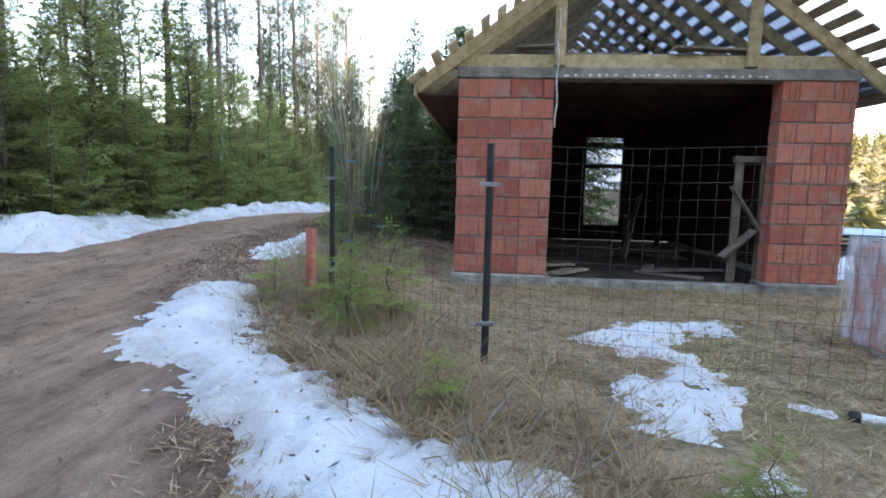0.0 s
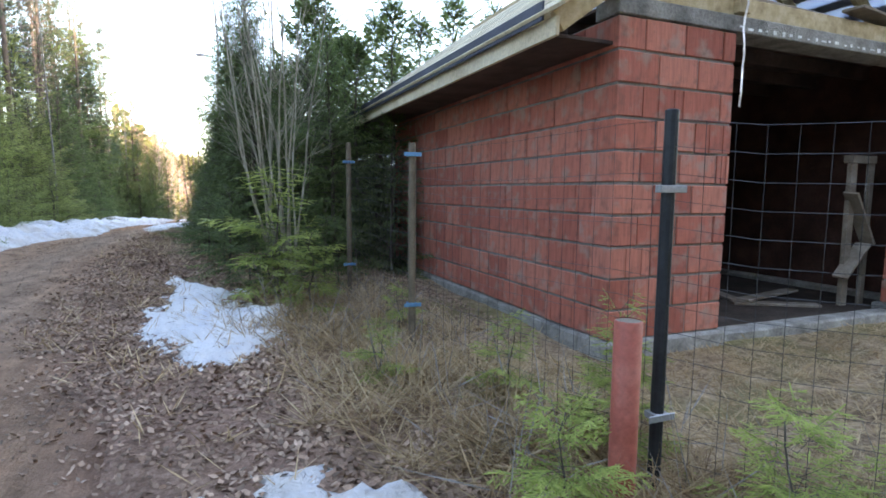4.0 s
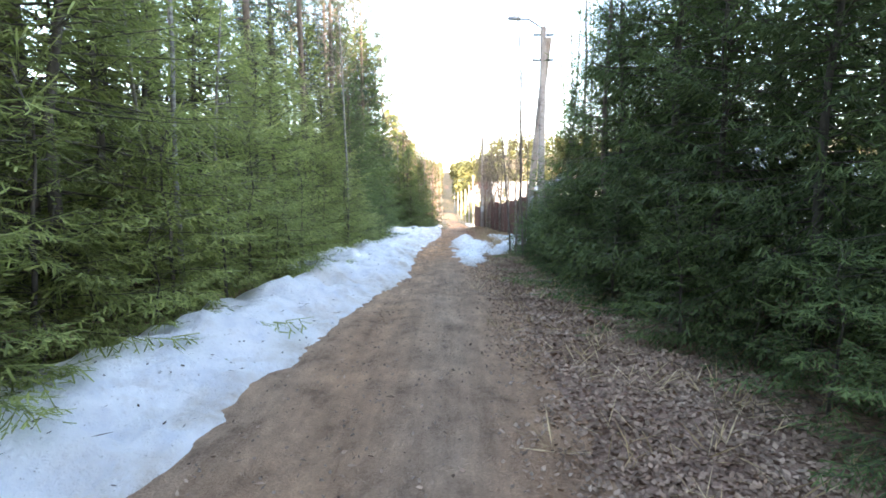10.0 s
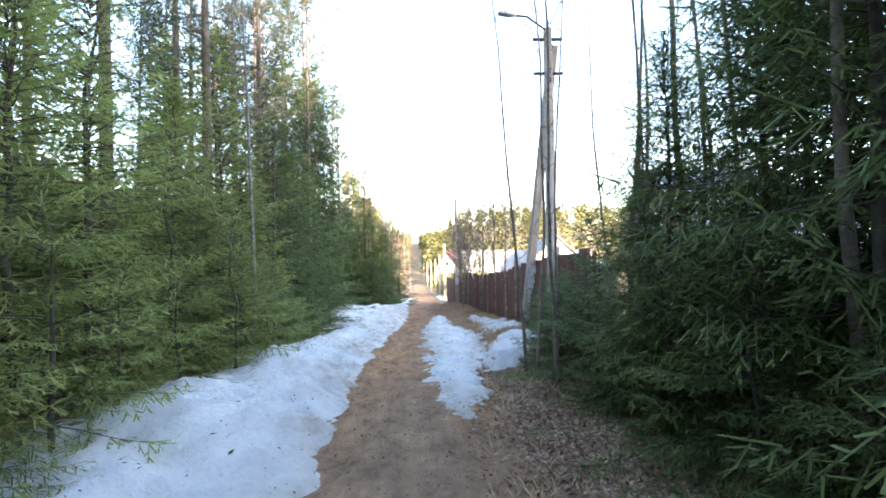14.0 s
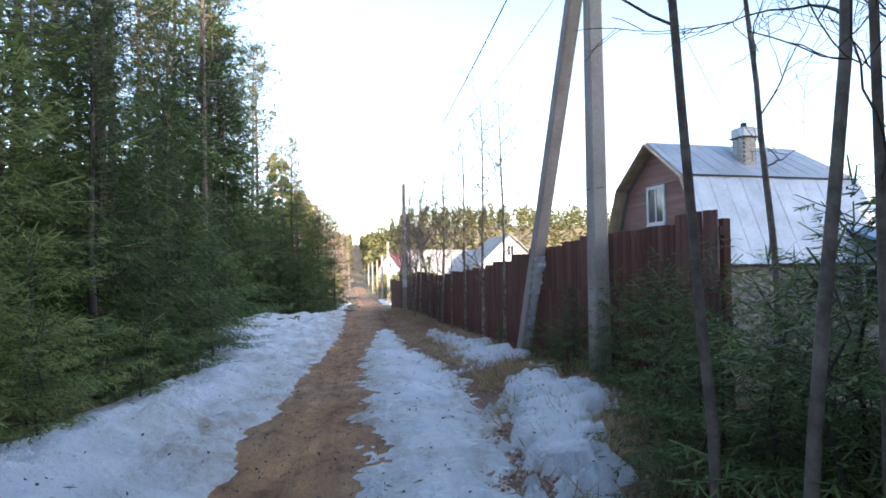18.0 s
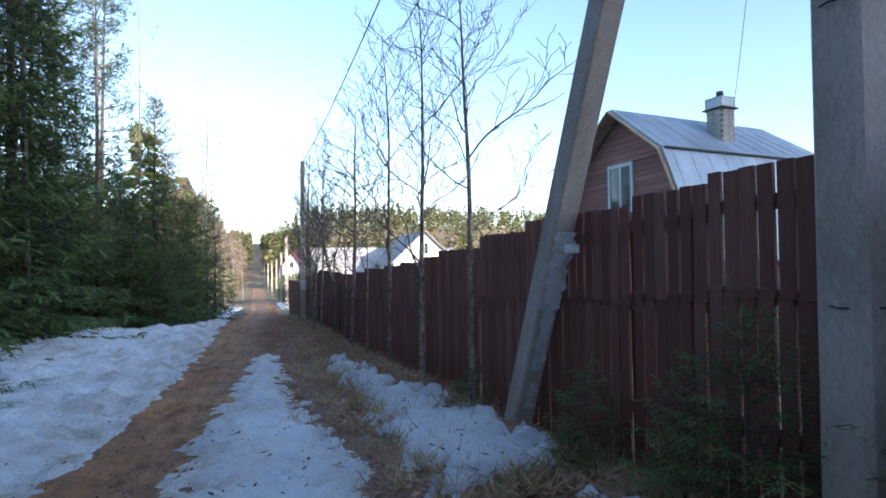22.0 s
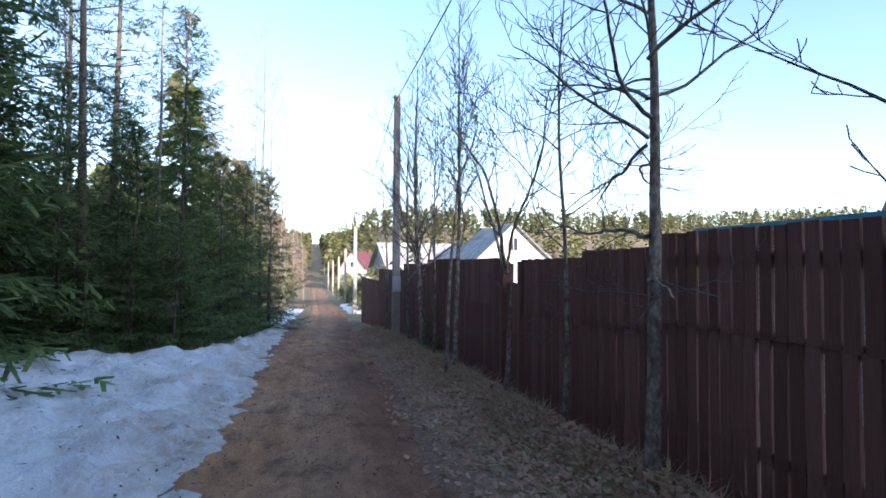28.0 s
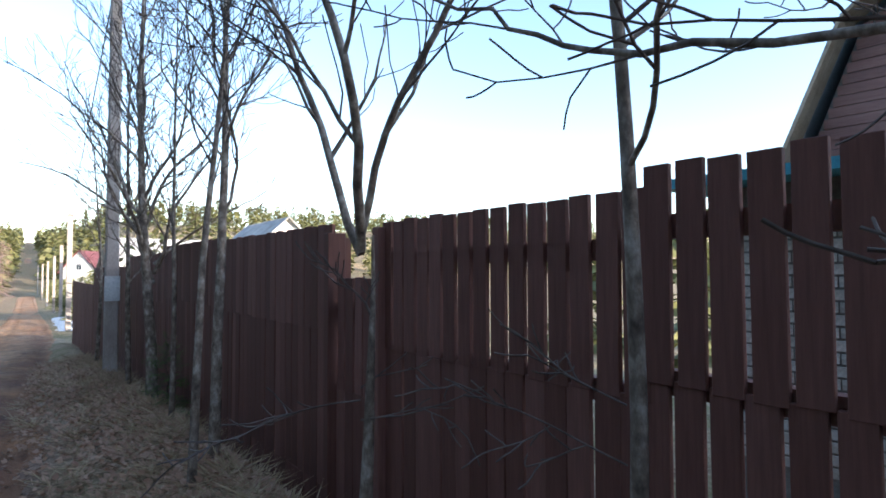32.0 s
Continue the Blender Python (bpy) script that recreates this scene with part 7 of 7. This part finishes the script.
# ================= poles, lamp and cables =================
def square_pole(name, label, x, y, top, w0, w1, category="utility pole"):
    z0 = ground_z(x, y)
    t = thing(name, label, category, pose(x, y, z0))
    s = Shape()
    h = top - z0
    a, b = w0 / 2, w1 / 2
    c = 0.02
    ring = lambda r, z: [(r - c, -r, z), (r, -r + c, z), (r, r - c, z), (r - c, r, z), (-r + c, r, z), (-r, r - c, z), (-r, -r + c, z), (-r + c, -r, z)]
    s.add(ring(a, -0.4) + ring(b, h), [(0, 1, 2, 3, 4, 5, 6, 7)[::-1], tuple(range(8, 16))] + [(i, (i + 1) % 8, (i + 1) % 8 + 8, i + 8) for i in range(8)])
    s.part("shaft", M_POLE, t)
    return t


P1 = (-2.57, 26.97)
pole = square_pole("utility_pole", "weathered concrete utility pole with a street lamp", *P1, 6.15, 0.2, 0.15)
gz = ground_z(*P1)
Shape().tube([(0, 0, 5.6 - gz), (-0.05, -0.05, 6.1 - gz), (-0.45, -0.2, 6.3 - gz), (-0.75, -0.3, 6.28 - gz)], [0.022] * 4, 8).part("lamp_arm", M_STEEL, pole)
Shape().tube([(-0.7, -0.28, 6.3 - gz), (-0.85, -0.33, 6.3 - gz), (-1.05, -0.4, 6.26 - gz)], [0.05, 0.075, 0.04], 10).part("lamp_head", M_CLAMP, pole, "grey street lamp head", smooth=True)
for z in (5.2, 5.9):
    Shape().box((-0.3, -0.03, z - gz), (0.3, 0.03, z - gz + 0.05)).part("crossarm", M_STEEL, pole)
for z in (2.05, 0.95):
    Shape().tube([(0.107 * math.cos(k * 0.785), 0.107 * math.sin(k * 0.785), z - gz + 0.01 * math.sin(k)) for k in range(9)], [0.004] * 9, 4).part("wire_band", M_STEEL, pole)
brace = thing("pole_brace", "leaning concrete strut with a torn pale wrap", "strut")
a, b = Vector((-2.65, 29.65, -0.25)), Vector((-2.37, 27.32, 5.95))
Shape().beam(a, b, 0.185, 0.16).part("shaft", M_POLE, brace, bevel=0.015)
d = (b - a).normalized()
side = d.cross(Vector((0, 0, 1))).normalized()
face = side.cross(d)
wr = random.Random(6)
for lo, hi, left, right in ((0.6, 1.3, -0.06, 0.045), (1.12, 1.72, -0.095, 0.08), (0.25, 0.5, -0.04, 0.03)):
    rows = 14
    vs = []
    for k in range(rows + 1):
        c = a + d * (lo + (hi - lo) * k / rows)
        for e in (left + wr.uniform(-0.03, 0.025), 0.0, right + wr.uniform(-0.035, 0.02)):
            vs.append(c + side * e + face * (-0.084 - wr.uniform(0, 0.006)))
    fs = [(k * 3 + j, k * 3 + j + 1, k * 3 + j + 4, k * 3 + j + 3) for k in range(rows) for j in range(2)]
    fs += [tuple(i + len(vs) for i in reversed(f)) for f in fs]
    vs += [v + face * 0.003 for v in vs]
    Shape().add(vs, fs).part("wrap", M_WRAP, brace, "torn pale plastic wrap")
m0 = a + d * 1.55
Shape().box((m0.x - 0.02, m0.y - 0.2, m0.z - 0.02), (m0.x + 0.09, m0.y - 0.185, m0.z + 0.04)).part("tag", M_WHITE, brace, "small pale number tag")
P2 = (-3.2, 46.3)
pole2 = square_pole("utility_pole", "grey concrete utility pole with a white notice", *P2, 4.98, 0.19, 0.15)
Shape().box((-0.1, -0.104, 1.05), (0.1, -0.098, 1.42)).part("notice", M_WHITE, pole2, "white paper notice")
for i, (x, y, h) in enumerate(((-3.0, 66, 5.2), (-2.8, 84, 5.2), (-2.9, 100, 5.4), (-3.2, 118, 5.4), (-3.6, 140, 5.6), (-4.2, 170, 6))):
    tagged(square_pole("utility_pole", "pale sunlit utility pole beside the far track", x, y, ground_z(x, y) + h, 0.22, 0.2), group="poles along the far track")


def cable(a, b, sag, r, label):
    a, b = Vector(a), Vector(b)
    pts = [a.lerp(b, i / 20) - Vector((0, 0, sag * 4 * (i / 20) * (1 - i / 20))) for i in range(21)]
    return tagged(Shape().tube(pts, [r] * 21, 5, False).part("cable", M_BLACK, smooth=True), label, "cable")


cable((-2.7, 26.97, 5.85), (-3.25, 46.3, 4.85), 0.35, 0.011, "black twisted overhead cable")
cable((-2.3, 26.97, 5.2), (-3.1, 46.3, 4.6), 0.3, 0.005, "thin black overhead wire")
cable((-2.45, 26.97, 5.9), (6.9, 36.5, 4.6), 0.35, 0.005, "thin black wire to the house")
cable((-2.7, 26.97, 5.85), (-3.6, 4.0, 6.6), 0.3, 0.009, "black twisted overhead cable")
cable((-3.25, 46.3, 4.85), (-3.0, 66, 3.6), 0.3, 0.011, "black twisted overhead cable")


# ================= the board fence =================
SECTIONS = ((25.2, 25.77, 1.63), (25.77, 27.81, 1.545), (27.81, 28.42, 1.5), (28.42, 29.77, 1.45), (29.77, 30.77, 1.375), (30.77, 32.06, 1.26), (32.06, 32.69, 1.19), (32.69, 33.82, 1.125), (33.82, 34.93, 1.075), (34.93, 36.63, 1.025), (36.63, 37.67, 0.94), (37.67, 39.12, 0.88), (39.12, 39.66, 0.6), (39.66, 41.95, 0.91), (41.95, 44.2, 0.93), (44.2, 47.0, 0.86), (47.0, 52.0, 0.7), (52.0, 58.0, 0.3))
PITCH = 0.097


def board_mesh(w, h):
    s = Shape().box((-0.011, -w / 2, 0), (0.011, w / 2, h))
    return s.mesh("board", M_FENCE, 0.002)


UPPER = {}


def board_fence():
    rng = random.Random(19)
    fence = thing("board_fence", "tall stepped fence of dark red-brown upright boards", "fence")
    lower = [board_mesh(w, 0.92) for w in (0.076, 0.08, 0.085)]
    solid = [board_mesh(w, 0.92) for w in (0.09, 0.094)]
    for i, (y0, y1, top) in enumerate(SECTIONS):
        t = new("fence_panel")
        t.parent = fence
        up_h = 0.60
        mid = top - up_h
        for z in (top - 0.16, mid, mid - 0.64):
            Shape().beam((fence_x(y0) + 0.035, y0, z), (fence_x(y1) + 0.035, y1, z), 0.045, 0.07).part("rail", M_FENCE, t)
        for yp in (y0 + 0.05,):
            xp = fence_x(yp) + 0.09
            Shape().box((xp - 0.03, yp - 0.03, mid - 1.2), (xp + 0.03, yp + 0.03, top - 0.06)).part("post", M_FENCE, t)
        key = round(up_h, 2)
        upper = UPPER.setdefault(key, [board_mesh(w, up_h + 0.02) for w in (0.076, 0.08, 0.085)])
        under = lower if y0 < 37.6 else solid
        if y0 >= 39.6:
            upper = UPPER.setdefault("solid", [board_mesh(w, up_h + 0.02) for w in (0.09, 0.094)])
        k, yy = 0, y0 + PITCH / 2
        while yy < y1 - 0.01:
            x = fence_x(yy)
            put("board", rng.choice(upper), t, at=pose(x + rng.uniform(-0.002, 0.002), yy + rng.uniform(-0.004, 0.004), mid - 0.005 + rng.uniform(-0.006, 0.006), rng.uniform(-0.4, 0.4), 0, 1.4))
            ylow = yy + rng.uniform(-0.006, 0.006) + 0.012
            put("board", rng.choice(under), t, at=pose(x + 0.004 + rng.uniform(-0.002, 0.002), ylow, mid - 0.92 + rng.uniform(-0.004, 0.01), rng.uniform(-0.4, 0.4), 0, 1.4))
            if True:
                put("board", rng.choice(under), t, at=pose(x + 0.006, ylow + rng.uniform(-0.004, 0.004), mid - 1.83 + rng.uniform(-0.01, 0.01), rng.uniform(-0.4, 0.4), 0, 1.4)) if mid - 0.965 > ground_z(x, yy) - 0.03 else None
            yy += PITCH
        if top == 0.6:
            for yp in (y0, y1):
                Shape().box((fence_x(yp) - 0.05, yp - 0.03, mid - 1.2), (fence_x(yp) + 0.06, yp + 0.03, top + 0.27)).part("gate_post", M_FENCE, t, "worn brown gate post", 0.004)


# ================= straw, leaves and twigs =================
def scatter(name, label, category, mat, seed, n, where, length, width, rise, curl=0.5):
    """Thin bent blades or leaves strewn over the ground."""
    rng = np.random.default_rng(seed)
    B, T, W = [], [], []
    for _ in range(n):
        p = where(rng)
        if p is None:
            continue
        x, y, k = p
        z = top_of(x, y)
        a = rng.uniform(0, 6.283)
        L = length * rng.uniform(0.5, 1.3) * k
        e = rise * rng.uniform(0.1, 1.0)
        B.append((x, y, z + 0.004))
        T.append((x + math.cos(a) * L * math.cos(e), y + math.sin(a) * L * math.cos(e), z + 0.008 + L * math.sin(e)))
        W.append(width * rng.uniform(0.6, 1.4))
    v, f = blades(np.array(B), np.array(T), np.array(W), rng, 1.2)
    return tagged(put(name, mesh_of(name, v, f, mat)), label, category, kind="stuff")


def east_verge(rng):
    y = rng.uniform(5.0, 25)
    if y < 5 + 4 * rng.random():
        return None
    x = road_mid(y) + road_half(y) + abs(rng.normal(0, 0.85)) - 0.1 + rng.normal(0, 0.2) + 0.25 * wobble(0, y, 1.1, 33.0)
    return (x, y, 1.0) if x < -1.1 else None


def west_verge(rng):
    y = rng.uniform(8, 34)
    return (rng.uniform(-10, -7.2), y, 1.0)


def bank(rng):
    y = rng.uniform(24.3, 50)
    x = fence_x(y) - abs(rng.normal(0.2, 0.65)) - 0.02
    return (x, y, 1.0) if x > road_mid(y) + road_half(y) - 0.2 else None


def bend_verge(rng):
    y = rng.uniform(1.0, 9.5)
    x = float(np.interp(y, [1, 3, 5, 7, 9.5], [1.2, -0.3, -1.55, -2.0, -2.3])) + rng.normal(0, 0.4)
    return (x, y, 1.0)


def yard(rng):
    return (rng.uniform(-1.4, 5), rng.uniform(1.5, 6.8), 1.0)


def gather(pick, per):
    """Grass stands in tufts: several blades share one spot."""
    state = {"n": 0, "p": None}

    def f(rng):
        if state["n"] <= 0:
            state["p"], state["n"] = pick(rng), int(rng.integers(per // 2, per + 1))
        state["n"] -= 1
        if state["p"] is None:
            return None
        x, y, k = state["p"]
        return (x + rng.normal(0, 0.05), y + rng.normal(0, 0.05), k)

    return f


scatter("leaf_litter", "brown fallen leaves along the track's edge", "fallen leaves", M_LEAF_DARK, 301, 56000, east_verge, 0.036, 0.024, 0.5)
scatter("leaf_litter", "brown fallen leaves on the straw bank", "fallen leaves", M_LEAF, 302, 42000, bank, 0.055, 0.036, 0.55)
scatter("leaf_litter", "brown fallen leaves round the bend", "fallen leaves", M_LEAF_DARK, 303, 14000, lambda r: (lambda p: (p[0] - r.uniform(0.1, 0.85), p[1], p[2]))(bend_verge(r)), 0.04, 0.028, 0.5)
scatter("leaf_litter", "brown fallen leaves and needles under the thicket", "fallen leaves", M_LEAF_DARK, 313, 16000, lambda r: (r.uniform(-3.9, -0.6), r.uniform(7.2, 15), 1.0), 0.036, 0.022, 0.5)
scatter("twig_litter", "dead twigs under the thicket", "twigs", M_LITTER, 314, 2500, lambda r: (r.uniform(-3.6, -0.6), r.uniform(8.5, 24), 1.0), 0.2, 0.008, 0.4)
scatter("twig_litter", "dark twigs and needles under the spruces", "twigs", M_LITTER, 304, 4000, west_verge, 0.16, 0.012, 0.25)
scatter("dry_grass", "tufts of dry straw-coloured grass at the bend", "dry grass", M_STRAW, 305, 17000, gather(bend_verge, 40), 0.3, 0.0065, 0.75)
scatter("dry_stalks", "tall dry grey weed stalks at the bend", "dry stalks", M_DEADTWIG, 310, 700, gather(bend_verge, 5), 0.5, 0.006, 1.45)
scatter("dry_grass", "matted dry grass below the board fence", "dry grass", M_STRAW, 306, 20000, gather(bank, 30), 0.22, 0.007, 0.55)
scatter("dry_grass", "brown grass tufts poking through the snow", "dry grass", M_STRAW, 315, 7000, gather(lambda r: (lambda y: (-3.55 + r.normal(0, 0.25), y, 1.0))(r.uniform(24.6, 35)), 40), 0.2, 0.008, 0.9)
scatter("dry_grass", "short flattened dry grass over the yard", "dry grass", M_STRAW, 307, 36000, gather(yard, 14), 0.1, 0.007, 0.6)
scatter("dry_grass", "sparse dry grass under the young spruces", "dry grass", M_STRAW, 308, 2500, gather(east_verge, 12), 0.2, 0.007, 0.9)



def on_road(rng):
    y = rng.uniform(1, 44)
    return (road_mid(y) + rng.uniform(-1.1, 1.1) * road_half(y), y, 1.0)


scatter("road_crumbs", "small dark crumbs, needles and pebbles on the track", "crumbs", M_EARTHCRUMB, 311, 9000, on_road, 0.024, 0.016, 0.5)
scatter("road_leaves", "single pale leaves and straws trodden into the track", "fallen leaves", M_LEAF_DARK, 312, 2200, on_road, 0.045, 0.016, 0.25)

# dead needles, leaves and crumbs lying on the snow
from mathutils.bvhtree import BVHTree


def on_snow():
    rng = np.random.default_rng(309)
    B, T, W = [], [], []
    for me in SNOWS:
        tree = BVHTree.FromPolygons([v.co for v in me.vertices], [p.vertices for p in me.polygons])
        lo = np.min([v.co for v in me.vertices], axis=0)
        hi = np.max([v.co for v in me.vertices], axis=0)
        for _ in range(int(min(4600, 30 * (hi[0] - lo[0]) * (hi[1] - lo[1])))):
            x, y = rng.uniform(lo[0], hi[0]), rng.uniform(lo[1], hi[1])
            place = tree.ray_cast(Vector((x, y, 9)), Vector((0, 0, -1)))[0]
            if place is None:
                continue
            a, L = rng.uniform(0, 6.283), rng.choice((0.02, 0.035, 0.055, 0.1), p=(0.35, 0.35, 0.22, 0.08))
            B.append((place.x, place.y, place.z + 0.004))
            T.append((place.x + math.cos(a) * L, place.y + math.sin(a) * L, place.z + 0.008 + rng.uniform(0, 0.01)))
            W.append(rng.uniform(0.006, 0.024))
    v, f = blades(np.array(B), np.array(T), np.array(W), rng, 2.0)
    tagged(put("snow_litter", mesh_of("snow_litter", v, f, M_LITTER)), "dark needles and crumbs lying on the snow", "litter", kind="stuff")


on_snow()

# pieces of wall and fence
bricks()
board_fence()
